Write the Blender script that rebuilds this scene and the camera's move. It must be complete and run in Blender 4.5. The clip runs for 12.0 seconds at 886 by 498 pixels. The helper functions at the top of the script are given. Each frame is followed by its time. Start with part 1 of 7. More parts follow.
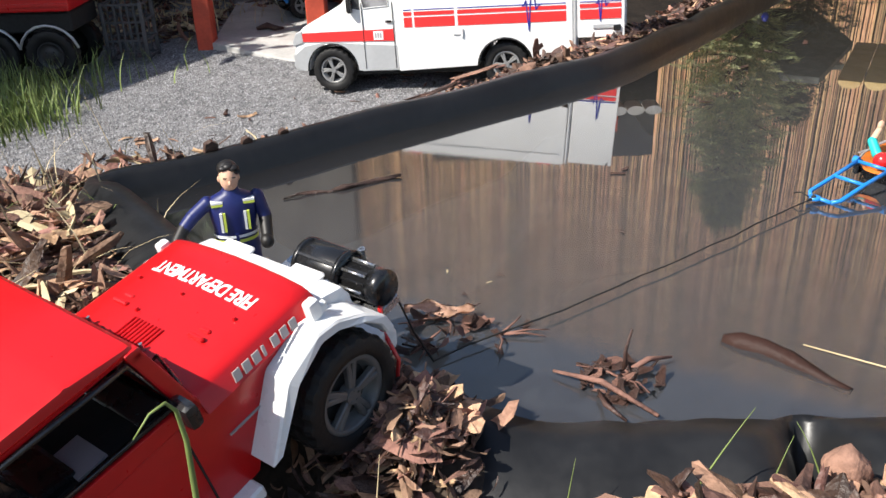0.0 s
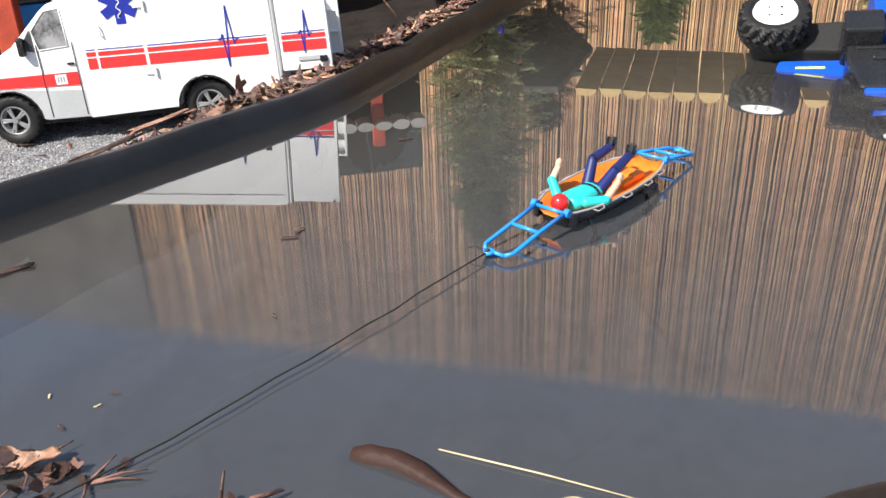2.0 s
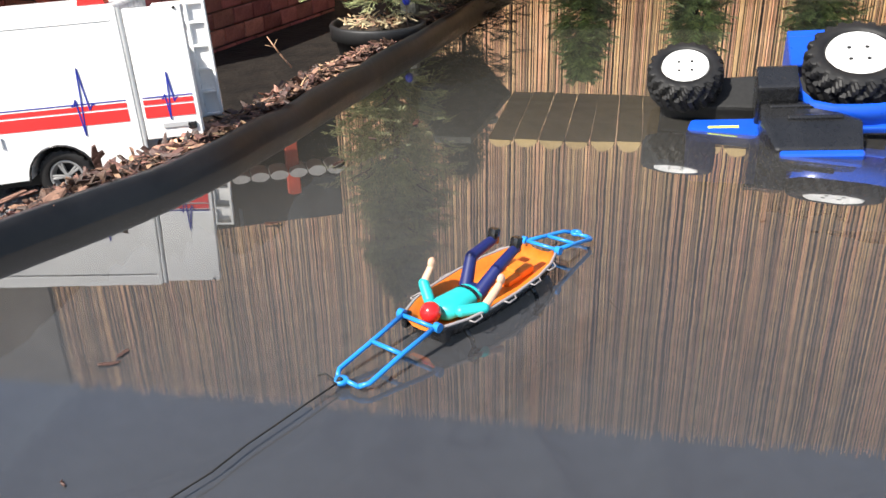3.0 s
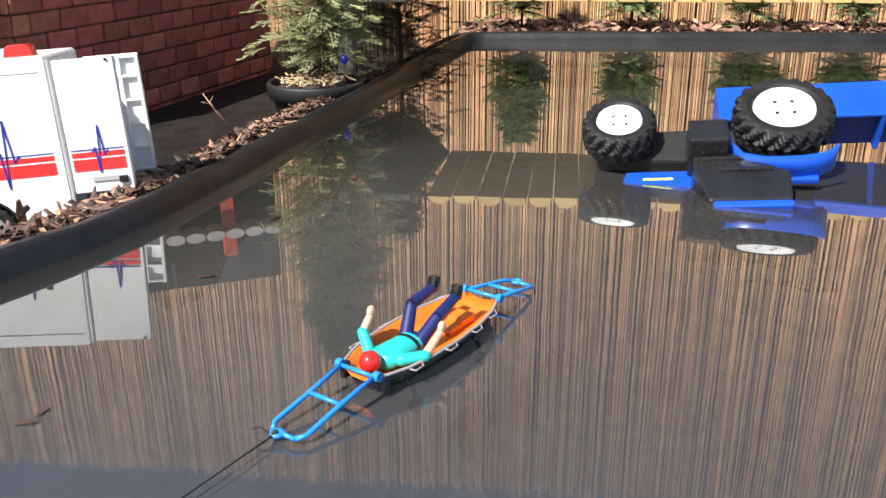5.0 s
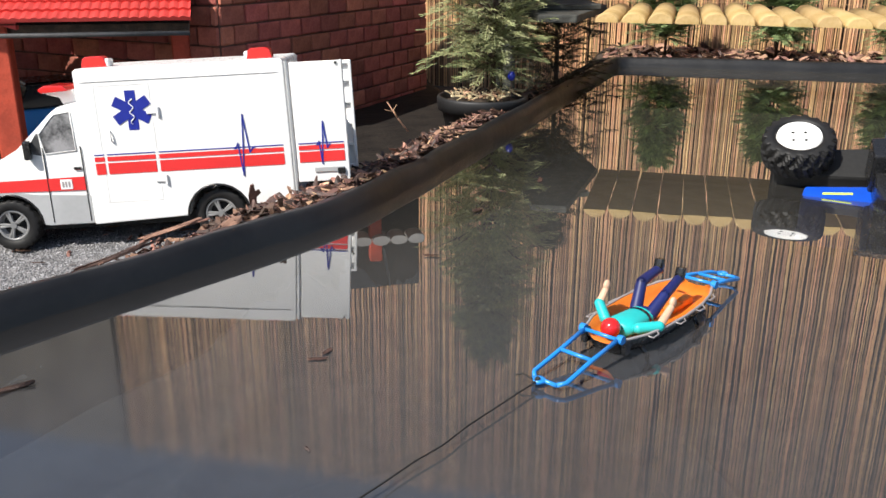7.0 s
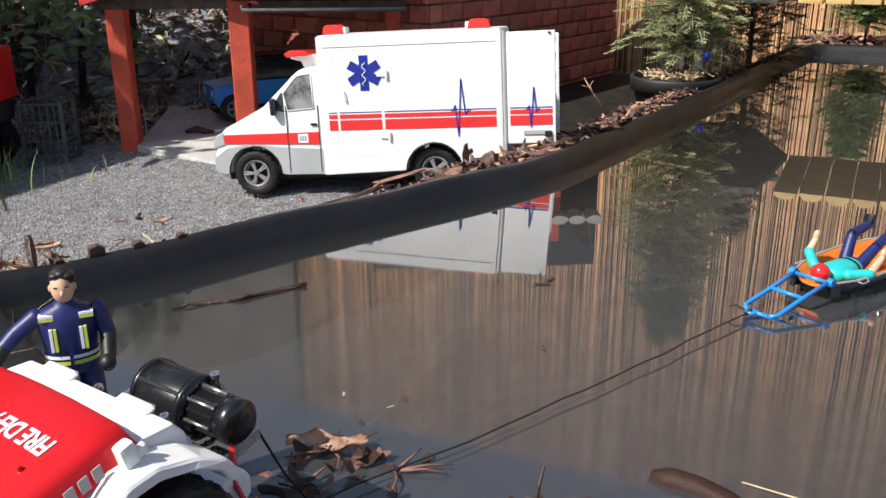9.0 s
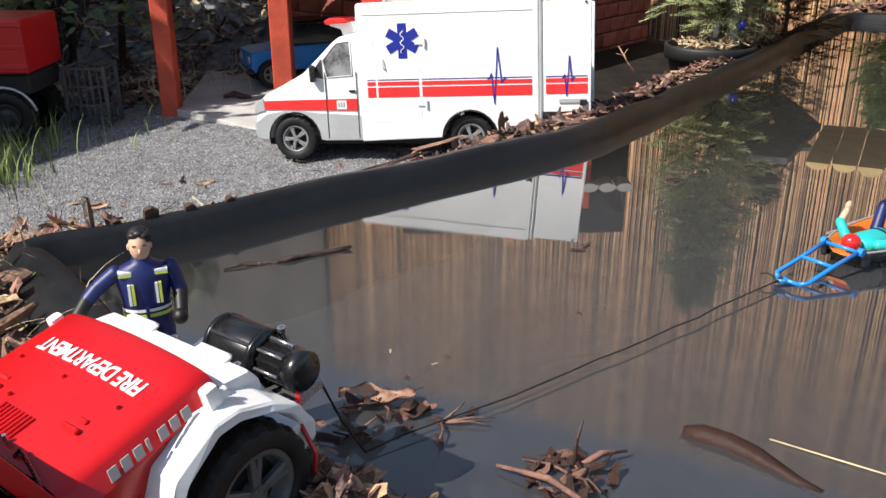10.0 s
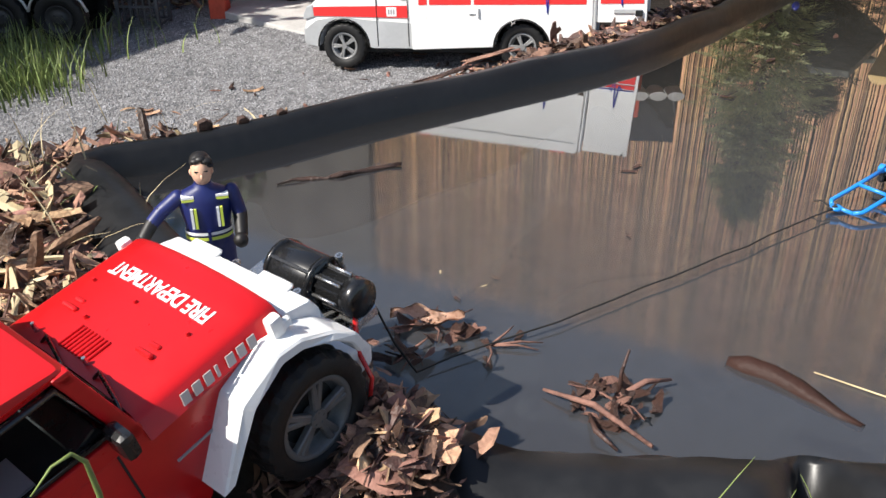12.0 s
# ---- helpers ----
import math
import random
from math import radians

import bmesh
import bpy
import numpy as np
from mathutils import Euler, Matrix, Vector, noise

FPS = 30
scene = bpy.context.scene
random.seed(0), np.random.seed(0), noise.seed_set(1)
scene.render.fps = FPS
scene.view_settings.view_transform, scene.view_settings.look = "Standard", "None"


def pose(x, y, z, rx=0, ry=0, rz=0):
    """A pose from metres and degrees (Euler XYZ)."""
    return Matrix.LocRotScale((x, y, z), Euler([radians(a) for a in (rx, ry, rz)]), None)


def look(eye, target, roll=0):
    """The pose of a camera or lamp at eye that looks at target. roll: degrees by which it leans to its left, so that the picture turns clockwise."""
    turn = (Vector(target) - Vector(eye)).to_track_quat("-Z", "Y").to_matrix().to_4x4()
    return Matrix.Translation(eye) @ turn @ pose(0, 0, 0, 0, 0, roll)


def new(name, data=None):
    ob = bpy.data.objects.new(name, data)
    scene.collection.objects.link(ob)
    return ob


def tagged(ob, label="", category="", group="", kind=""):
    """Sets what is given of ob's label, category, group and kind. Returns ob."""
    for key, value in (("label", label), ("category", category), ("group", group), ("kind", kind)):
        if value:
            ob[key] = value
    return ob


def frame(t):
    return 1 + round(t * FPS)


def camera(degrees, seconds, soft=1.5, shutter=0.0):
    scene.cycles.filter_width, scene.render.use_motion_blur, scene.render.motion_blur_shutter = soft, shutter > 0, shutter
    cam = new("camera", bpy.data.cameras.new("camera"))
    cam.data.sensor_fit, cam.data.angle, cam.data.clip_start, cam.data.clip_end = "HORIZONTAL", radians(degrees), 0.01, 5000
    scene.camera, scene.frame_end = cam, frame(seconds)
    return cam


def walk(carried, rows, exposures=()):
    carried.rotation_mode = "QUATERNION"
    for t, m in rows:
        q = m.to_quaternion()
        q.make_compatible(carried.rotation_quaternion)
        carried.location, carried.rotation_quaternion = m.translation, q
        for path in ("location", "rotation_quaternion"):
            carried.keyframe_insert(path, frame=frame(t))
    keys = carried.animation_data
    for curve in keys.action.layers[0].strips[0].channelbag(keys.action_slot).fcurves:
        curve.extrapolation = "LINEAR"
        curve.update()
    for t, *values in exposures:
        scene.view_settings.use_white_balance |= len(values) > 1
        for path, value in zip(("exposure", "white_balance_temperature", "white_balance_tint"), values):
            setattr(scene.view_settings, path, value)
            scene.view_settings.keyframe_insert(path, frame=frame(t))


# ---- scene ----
cam = camera(54.00, 12.0)
PATH = [
    (0.0, 0.0000, -0.0000, 0.2689, 63.564, 1.667, 0.002),
    (0.5, 0.0460, -0.0042, 0.2697, 62.806, 1.833, -4.239),
    (1.0, 0.0730, 0.0057, 0.2706, 62.565, 1.632, -8.458),
    (1.5, 0.1000, 0.0359, 0.2797, 62.568, 2.006, -11.206),
    (2.0, 0.1267, 0.0768, 0.2811, 63.278, 1.587, -12.816),
    (2.5, 0.1684, 0.1286, 0.2958, 63.576, 1.243, -14.758),
    (3.0, 0.2117, 0.1694, 0.2914, 64.808, 1.316, -16.592),
    (3.5, 0.2509, 0.2126, 0.2864, 66.182, 1.245, -18.433),
    (3.7, 0.2583, 0.2182, 0.2807, 66.539, 1.240, -18.896),
    (5.3, 0.2021, 0.1619, 0.2741, 69.534, 0.387, -20.554),
    (5.5, 0.1958, 0.1548, 0.2697, 69.877, 0.377, -20.122),
    (6.0, 0.1651, 0.1367, 0.2693, 70.350, 0.100, -19.143),
    (6.5, 0.1298, 0.1316, 0.2686, 70.691, -0.161, -17.063),
    (7.0, 0.0930, 0.1312, 0.2658, 70.917, -0.264, -13.601),
    (7.5, 0.0634, 0.1113, 0.2602, 71.064, -0.096, -8.900),
    (7.7, 0.0597, 0.1038, 0.2593, 71.113, 0.069, -7.161),
    (9.3, 0.0277, 0.0499, 0.2458, 70.242, 0.060, -2.403),
    (9.5, 0.0266, 0.0462, 0.2499, 69.844, 0.021, -2.035),
    (10.0, 0.0196, 0.0347, 0.2546, 68.378, 0.057, -0.949),
    (10.5, 0.0192, 0.0278, 0.2564, 66.446, 0.185, -0.168),
    (11.0, 0.0174, 0.0255, 0.2602, 64.667, 0.148, 0.315),
    (11.5, 0.0155, 0.0294, 0.2659, 63.083, 0.093, 1.103),
    (12.0, 0.0140, 0.0351, 0.2690, 61.879, 0.011, 2.107),
]
walk(cam, [(t, pose(x, y, z, rx, ry, rz)) for t, x, y, z, rx, ry, rz in PATH], [(0.0, 0.97), (1.0, 1.13), (3.0, 1.17), (3.7, 1.15), (5.5, 1.06), (7.5, 0.72), (9.5, 0.75), (12.0, 0.93)])

# ---- world, sun, exposure ----
TO_SUN = Vector((-0.60, -0.34, 0.72)).normalized()
world = bpy.data.worlds.new("sky")
scene.world = world
world.use_nodes = True
wn = world.node_tree.nodes
sky = wn.new("ShaderNodeTexSky")
sky.sky_type = "NISHITA"
sky.sun_disc = False
sky.sun_elevation = math.asin(TO_SUN.z)
sky.sun_rotation = math.atan2(TO_SUN.x, TO_SUN.y)
sky.air_density, sky.dust_density, sky.ozone_density = 1.0, 1.2, 1.0
wn["Background"].inputs[1].default_value = 0.08
world.node_tree.links.new(sky.outputs[0], wn["Background"].inputs[0])
sun = new("sun", bpy.data.lights.new("sun", "SUN"))
sun.data.energy, sun.data.angle, sun.data.color = 4.2, radians(0.53), (1.0, 0.95, 0.87)
sun.matrix_world = look(TO_SUN * 20, (0, 0, 0))


# ---- materials ----
def mat(name, color, rough=0.5, metal=0.0, vary=0.12, scale=40.0, bump=0.0, bump_scale=120.0, color2=None, island=0.0, rand=0.0, coat=0.0, spec=0.5, detail=4.0):
    """A procedural surface: base colour varied at two scales, grain in the relief, roughness worn by noise."""
    m = bpy.data.materials.new(name)
    m.use_nodes = True
    nt = m.node_tree
    n, link = nt.nodes, nt.links.new
    b = n["Principled BSDF"]
    b.inputs["Roughness"].default_value, b.inputs["Metallic"].default_value = rough, metal
    b.inputs["Coat Weight"].default_value = coat
    b.inputs["Specular IOR Level"].default_value = spec
    co = n.new("ShaderNodeTexCoord")
    big = n.new("ShaderNodeTexNoise")
    big.inputs["Scale"].default_value, big.inputs["Detail"].default_value = scale, detail
    fine = n.new("ShaderNodeTexNoise")
    fine.inputs["Scale"].default_value, fine.inputs["Detail"].default_value = scale * 9, 3.0
    link(co.outputs["Object"], big.inputs["Vector"])
    link(co.outputs["Object"], fine.inputs["Vector"])
    mix = n.new("ShaderNodeMix")
    mix.data_type = "RGBA"
    c2 = color2 or tuple(c * (1 - 2.2 * vary) for c in color)
    mix.inputs[6].default_value, mix.inputs[7].default_value = (*color, 1), (*c2, 1)
    addn = n.new("ShaderNodeMath")
    addn.operation = "MULTIPLY_ADD"
    addn.inputs[1].default_value, addn.inputs[2].default_value = 0.35, -0.17
    link(fine.outputs[0], addn.inputs[0])
    sm = n.new("ShaderNodeMath")
    sm.operation = "ADD"
    link(big.outputs[0], sm.inputs[0])
    link(addn.outputs[0], sm.inputs[1])
    ramp = n.new("ShaderNodeMapRange")
    ramp.inputs[1].default_value, ramp.inputs[2].default_value = 0.35, 0.68
    link(sm.outputs[0], ramp.inputs[0])
    link(ramp.outputs[0], mix.inputs[0])
    out = mix.outputs[2]
    if island or rand:
        src = n.new("ShaderNodeNewGeometry").outputs["Random Per Island"] if island else n.new("ShaderNodeObjectInfo").outputs["Random"]
        hsv = n.new("ShaderNodeHueSaturation")
        k = island or rand
        mr = n.new("ShaderNodeMapRange")
        mr.inputs[3].default_value, mr.inputs[4].default_value = 1 - k, 1 + k
        link(src, mr.inputs[0])
        link(mr.outputs[0], hsv.inputs["Value"])
        mr2 = n.new("ShaderNodeMapRange")
        mr2.inputs[3].default_value, mr2.inputs[4].default_value = 0.5 - 0.03 * k, 0.5 + 0.03 * k
        mul = n.new("ShaderNodeMath")
        mul.operation = "MULTIPLY"
        mul.inputs[1].default_value = 7.31
        fr = n.new("ShaderNodeMath")
        fr.operation = "FRACT"
        link(src, mul.inputs[0])
        link(mul.outputs[0], fr.inputs[0])
        link(fr.outputs[0], mr2.inputs[0])
        link(mr2.outputs[0], hsv.inputs["Hue"])
        link(out, hsv.inputs["Color"])
        out = hsv.outputs[0]
    link(out, b.inputs["Base Color"])
    rr = n.new("ShaderNodeMapRange")
    rr.inputs[3].default_value, rr.inputs[4].default_value = max(0.02, rough - 0.08), min(1.0, rough + 0.1)
    link(fine.outputs[0], rr.inputs[0])
    link(rr.outputs[0], b.inputs["Roughness"])
    if bump:
        tx = n.new("ShaderNodeTexNoise")
        tx.inputs["Scale"].default_value, tx.inputs["Detail"].default_value = bump_scale, 5.0
        link(co.outputs["Object"], tx.inputs["Vector"])
        bp = n.new("ShaderNodeBump")
        bp.inputs["Strength"].default_value, bp.inputs["Distance"].default_value = bump, 0.004
        link(tx.outputs[0], bp.inputs["Height"])
        link(bp.outputs[0], b.inputs["Normal"])
    return m


def water_mat():
    m = bpy.data.materials.new("pond_water")
    m.use_nodes = True
    n, link = m.node_tree.nodes, m.node_tree.links.new
    n.remove(n["Principled BSDF"])
    tr = n.new("ShaderNodeBsdfTransparent")
    tr.inputs[0].default_value = (0.70, 0.72, 0.71, 1)
    murk = n.new("ShaderNodeBsdfDiffuse")
    # clear in the shallows, cloudier with green-grey silt towards the deep far side
    silt = n.new("ShaderNodeMix")
    silt.data_type = "RGBA"
    silt.inputs[6].default_value, silt.inputs[7].default_value = (0.124, 0.123, 0.132, 1), (0.205, 0.193, 0.163, 1)
    cloud = n.new("ShaderNodeTexNoise")
    cloud.inputs["Scale"].default_value, cloud.inputs["Detail"].default_value = 5.0, 4.0
    place = n.new("ShaderNodeSeparateXYZ")
    drift = n.new("ShaderNodeMath")
    drift.operation = "MULTIPLY_ADD"
    drift.inputs[1].default_value = 0.55
    depth = n.new("ShaderNodeMapRange")
    depth.inputs[1].default_value, depth.inputs[2].default_value = 0.92, 1.40
    link(cloud.outputs[0], drift.inputs[0])
    link(place.outputs[1], drift.inputs[2])
    link(drift.outputs[0], depth.inputs[0])
    link(depth.outputs[0], silt.inputs[0])
    link(silt.outputs[2], murk.inputs[0])
    body = n.new("ShaderNodeMixShader")
    # the murk's share of the mix drops towards the west bank
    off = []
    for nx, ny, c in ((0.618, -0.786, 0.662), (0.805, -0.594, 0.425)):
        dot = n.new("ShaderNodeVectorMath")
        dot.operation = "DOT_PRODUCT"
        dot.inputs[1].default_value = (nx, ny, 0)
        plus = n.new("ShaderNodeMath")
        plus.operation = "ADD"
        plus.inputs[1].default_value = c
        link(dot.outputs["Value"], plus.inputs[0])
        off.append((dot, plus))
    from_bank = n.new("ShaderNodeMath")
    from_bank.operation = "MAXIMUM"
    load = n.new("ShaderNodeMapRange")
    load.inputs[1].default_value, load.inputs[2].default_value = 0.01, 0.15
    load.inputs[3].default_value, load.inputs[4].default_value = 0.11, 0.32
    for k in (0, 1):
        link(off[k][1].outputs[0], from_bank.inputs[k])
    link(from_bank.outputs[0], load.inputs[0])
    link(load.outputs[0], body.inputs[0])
    gl = n.new("ShaderNodeBsdfGlossy")
    # wind and dust dull the mirror in patches
    film = n.new("ShaderNodeTexNoise")
    film.inputs["Scale"].default_value, film.inputs["Detail"].default_value = 2.6, 3.0
    dull = n.new("ShaderNodeMapRange")
    dull.inputs[1].default_value, dull.inputs[2].default_value = 0.40, 0.66
    dull.inputs[3].default_value, dull.inputs[4].default_value = 0.003, 0.022
    link(film.outputs[0], dull.inputs[0])
    fr = n.new("ShaderNodeFresnel")
    fr.inputs[0].default_value = 1.5
    gain = n.new("ShaderNodeMapRange")
    gain.inputs[1].default_value, gain.inputs[2].default_value = 0.045, 0.29
    gain.inputs[3].default_value, gain.inputs[4].default_value = 0.05, 0.76
    link(fr.outputs[0], gain.inputs[0])
    mx = n.new("ShaderNodeMixShader")
    co = n.new("ShaderNodeTexCoord")
    tx = n.new("ShaderNodeTexNoise")
    tx.inputs["Scale"].default_value, tx.inputs["Detail"].default_value = 9.0, 2.0
    link(co.outputs["Object"], tx.inputs["Vector"])
    link(co.outputs["Object"], film.inputs["Vector"])
    link(co.outputs["Object"], cloud.inputs["Vector"])
    link(co.outputs["Object"], place.inputs[0])
    for dot, plus in off:
        link(co.outputs["Object"], dot.inputs[0])
    ruffle = n.new("ShaderNodeMapRange")
    # the shallows by the near corner are ruffled most
    ruffle.inputs[1].default_value, ruffle.inputs[2].default_value = 0.48, 1.00
    ruffle.inputs[3].default_value, ruffle.inputs[4].default_value = 0.060, 0.0
    reach = n.new("ShaderNodeMath")
    reach.operation = "ADD"
    link(place.outputs[0], reach.inputs[0])
    link(place.outputs[1], reach.inputs[1])
    link(reach.outputs[0], ruffle.inputs[0])
    both = n.new("ShaderNodeMath")
    both.operation = "ADD"
    link(dull.outputs[0], both.inputs[0])
    link(ruffle.outputs[0], both.inputs[1])
    link(both.outputs[0], gl.inputs["Roughness"])
    bp = n.new("ShaderNodeBump")
    bp.inputs["Strength"].default_value, bp.inputs["Distance"].default_value = 0.010, 0.01
    link(tx.outputs[0], bp.inputs["Height"])
    for s in (fr, gl):
        link(bp.outputs[0], s.inputs["Normal"])
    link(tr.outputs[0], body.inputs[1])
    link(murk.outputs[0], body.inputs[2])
    link(gain.outputs[0], mx.inputs[0])
    link(body.outputs[0], mx.inputs[1])
    link(gl.outputs[0], mx.inputs[2])
    link(mx.outputs[0], n["Material Output"].inputs[0])
    return m


WATER = water_mat()
LINER = mat("pond_liner", (0.009, 0.0092, 0.0098), 0.38, vary=0.25, scale=14, bump=0.10, bump_scale=60, color2=(0.016, 0.0163, 0.0175), spec=0.35)
SILT = mat("pond_bottom", (0.150, 0.163, 0.185), 0.8, vary=0.3, scale=6, bump=0.3, bump_scale=30, color2=(0.105, 0.114, 0.130))
GRAVEL_BED = mat("gravel_bed", (0.27, 0.268, 0.272), 0.95, vary=0.3, scale=60, bump=1.0, bump_scale=330, color2=(0.11, 0.11, 0.115))
GRAVEL = mat("gravel", (0.305, 0.300, 0.308), 0.9, vary=0.2, scale=90, bump=0.4, bump_scale=500, island=0.5)
SOIL = mat("soil", (0.055, 0.038, 0.026), 0.95, vary=0.3, scale=25, bump=1.0, bump_scale=90, color2=(0.03, 0.022, 0.016))
# near-black soil colour that stands for shadow on the yard
SHADE_SOIL = mat("shade_soil", (0.020, 0.016, 0.013), 0.95, vary=0.3, scale=25, bump=1.0, bump_scale=90, color2=(0.010, 0.008, 0.007), spec=0.2)
BARK = mat("bark_chips", (0.31, 0.170, 0.118), 0.85, vary=0.3, scale=50, bump=0.6, bump_scale=200, color2=(0.13, 0.068, 0.050), island=0.55)
BARK_PALE = mat("pale_chips", (0.54, 0.33, 0.20), 0.8, vary=0.25, scale=50, bump=0.5, bump_scale=220, island=0.4)
WEATHERED = mat("weathered_grey_wood", (0.060, 0.062, 0.054), 0.8, vary=0.25, scale=40, bump=0.5, bump_scale=160)
PALE_LEAF = mat("pale_leaf", (0.70, 0.46, 0.34), 0.7, vary=0.25, scale=120, bump=0.4, bump_scale=300, color2=(0.52, 0.30, 0.20))
WET_WOOD = mat("wet_wood", (0.035, 0.016, 0.012), 0.6, vary=0.3, scale=60, bump=0.3, bump_scale=140, spec=0.2, color2=(0.03, 0.016, 0.013))
BARK_DARK = mat("wet_bark", (0.085, 0.045, 0.032), 0.5, vary=0.3, scale=60, bump=0.6, bump_scale=220, island=0.5)
REED = mat("reed", (0.62, 0.38, 0.205), 0.5, vary=0.2, scale=16, bump=0.2, bump_scale=260, island=0.55, color2=(0.45, 0.25, 0.125))
BRICK = mat("brick", (0.50, 0.150, 0.105), 0.85, vary=0.25, scale=25, bump=0.5, bump_scale=160, rand=0.35, color2=(0.30, 0.082, 0.060))
RENDER = mat("grey_render", (0.155, 0.142, 0.128), 0.95, vary=0.2, scale=7, bump=0.4, bump_scale=90)
MORTAR = mat("mortar", (0.17, 0.085, 0.065), 0.95, vary=0.2, scale=30, bump=0.5)
TILE_RED = mat("red_roof_tile", (0.62, 0.055, 0.045), 0.45, vary=0.1, scale=30, bump=0.1)
TIMBER_RED = mat("red_painted_timber", (0.55, 0.075, 0.035), 0.6, vary=0.15, scale=30, bump=0.25, bump_scale=90)
TIMBER = mat("pale_timber", (0.52, 0.37, 0.17), 0.7, vary=0.2, scale=20, bump=0.3, bump_scale=120, rand=0.15, color2=(0.40, 0.27, 0.09))
CONCRETE = mat("concrete_slab", (0.50, 0.49, 0.47), 0.9, vary=0.12, scale=18, bump=0.25, bump_scale=160)
WHITE = mat("white_plastic", (0.80, 0.80, 0.79), 0.28, vary=0.03, scale=14)
SILVER = mat("silver_plastic", (0.50, 0.51, 0.52), 0.35, metal=0.3, vary=0.06, scale=20)
RED = mat("red_plastic", (0.54, 0.008, 0.011), 0.30, vary=0.08, scale=14)
DECAL_RED = mat("red_decal", (0.68, 0.03, 0.03), 0.35, vary=0.04, scale=20)
DECAL_BLUE = mat("blue_decal", (0.010, 0.022, 0.27), 0.35, vary=0.05, scale=20)
DECAL_WHITE = mat("white_decal", (0.82, 0.82, 0.82), 0.4, vary=0.03, scale=20)
DECAL_GREY = mat("grey_decal", (0.34, 0.31, 0.31), 0.4, vary=0.06, scale=20)
BLACK = mat("black_plastic", (0.016, 0.016, 0.017), 0.25, vary=0.2, scale=20, coat=0.3)
RUBBER = mat("tyre_rubber", (0.008, 0.008, 0.009), 0.55, vary=0.25, scale=40, bump=0.15, color2=(0.015, 0.0145, 0.014), spec=0.3)
GREY_DULL = mat("dull_grey_plastic", (0.085, 0.085, 0.088), 0.6, vary=0.2, scale=30)
DARK = mat("dark_underside", (0.012, 0.012, 0.012), 0.8, vary=0.2, scale=20)
RIM_GREY = mat("grey_wheel_rim", (0.30, 0.30, 0.30), 0.4, metal=0.35, vary=0.12, scale=50)
# darker copy of the grey rim, with the wing's shade in its colour
RIM_SHADED = mat("shaded_grey_wheel_rim", (0.13, 0.13, 0.13), 0.45, metal=0.2, vary=0.12, scale=50)
RIM_WHITE = mat("white_wheel_rim", (0.80, 0.80, 0.78), 0.4, vary=0.05, scale=20)
BLUE = mat("blue_plastic", (0.008, 0.075, 0.52), 0.3, vary=0.08, scale=16)
# blue plastic darkened for the shaded inside of the carry box
BLUE_SHADED = mat("shaded_blue_plastic", (0.003, 0.014, 0.13), 0.45, vary=0.1, scale=16)
BLUE_LIGHT = mat("light_blue_plastic", (0.02, 0.24, 0.68), 0.3, vary=0.06, scale=20)
ORANGE = mat("orange_plastic", (0.80, 0.20, 0.02), 0.4, vary=0.12, scale=30)
SKIN = mat("skin_plastic", (0.66, 0.40, 0.27), 0.45, vary=0.04, scale=40)
NAVY = mat("navy_plastic", (0.010, 0.017, 0.110), 0.44, vary=0.1, scale=40)
TEAL = mat("teal_plastic", (0.02, 0.48, 0.47), 0.4, vary=0.06, scale=40)
HAIR = mat("black_hair", (0.012, 0.010, 0.009), 0.5, vary=0.1, scale=60)
YELLOW = mat("reflective_yellow", (0.62, 0.72, 0.10), 0.4, vary=0.05, scale=40)
LEAF = mat("conifer_leaf", (0.20, 0.235, 0.095), 0.6, vary=0.25, scale=14, island=0.5, color2=(0.33, 0.32, 0.16))
LEAF_DARK = mat("dark_shrub_leaf", (0.055, 0.045, 0.026), 0.6, vary=0.25, scale=14, island=0.5, color2=(0.035, 0.040, 0.020))
LEAF_BOX = mat("shrub_leaf", (0.250, 0.330, 0.140), 0.55, vary=0.25, scale=30, island=0.5)
GRASS = mat("grass_blade", (0.21, 0.27, 0.075), 0.6, vary=0.2, scale=20, island=0.4)
SPLIT_WOOD = mat("split_wood", (0.50, 0.34, 0.15), 0.75, vary=0.2, scale=60, bump=0.5, bump_scale=260)
STRAW = mat("dry_straw", (0.58, 0.47, 0.28), 0.6, vary=0.15, scale=40)
POT = mat("dark_plant_pot", (0.018, 0.018, 0.019), 0.55, vary=0.2, scale=20)
ROPE = mat("black_cord", (0.018, 0.017, 0.016), 0.7, vary=0.2, scale=80)
CHROME = mat("bright_metal", (0.62, 0.62, 0.62), 0.25, metal=0.9, vary=0.1, scale=60)
# pale blotches painted in for the cab inside showing through the glass
GLASS_MOTTLED = mat("mottled_window", (0.05, 0.052, 0.055), 0.10, vary=0.2, scale=42, coat=0.4, color2=(0.30, 0.30, 0.31), detail=2.0)
GLASS_DARK = mat("dark_window", (0.02, 0.022, 0.024), 0.08, vary=0.2, scale=12, coat=0.5)
LAMP_RED = mat("red_lamp_cover", (0.66, 0.02, 0.02), 0.15, vary=0.05, scale=20, coat=0.5)


# ---- mesh helpers ----
def obj(name, bm, material, parent=None, label="", smooth=False):
    me = bpy.data.meshes.new(name)
    bm.normal_update()
    bm.to_mesh(me)
    bm.free()
    for m in material if isinstance(material, (list, tuple)) else [material]:
        me.materials.append(m)
    if smooth:
        for p in me.polygons:
            p.use_smooth = True
    ob = new(name, me)
    if parent:
        ob.parent = parent
    if label:
        ob["label"] = label
    return ob


def part(name, bm, material, parent, label="", smooth=False):
    return obj(name, bm, material, parent, label, smooth)


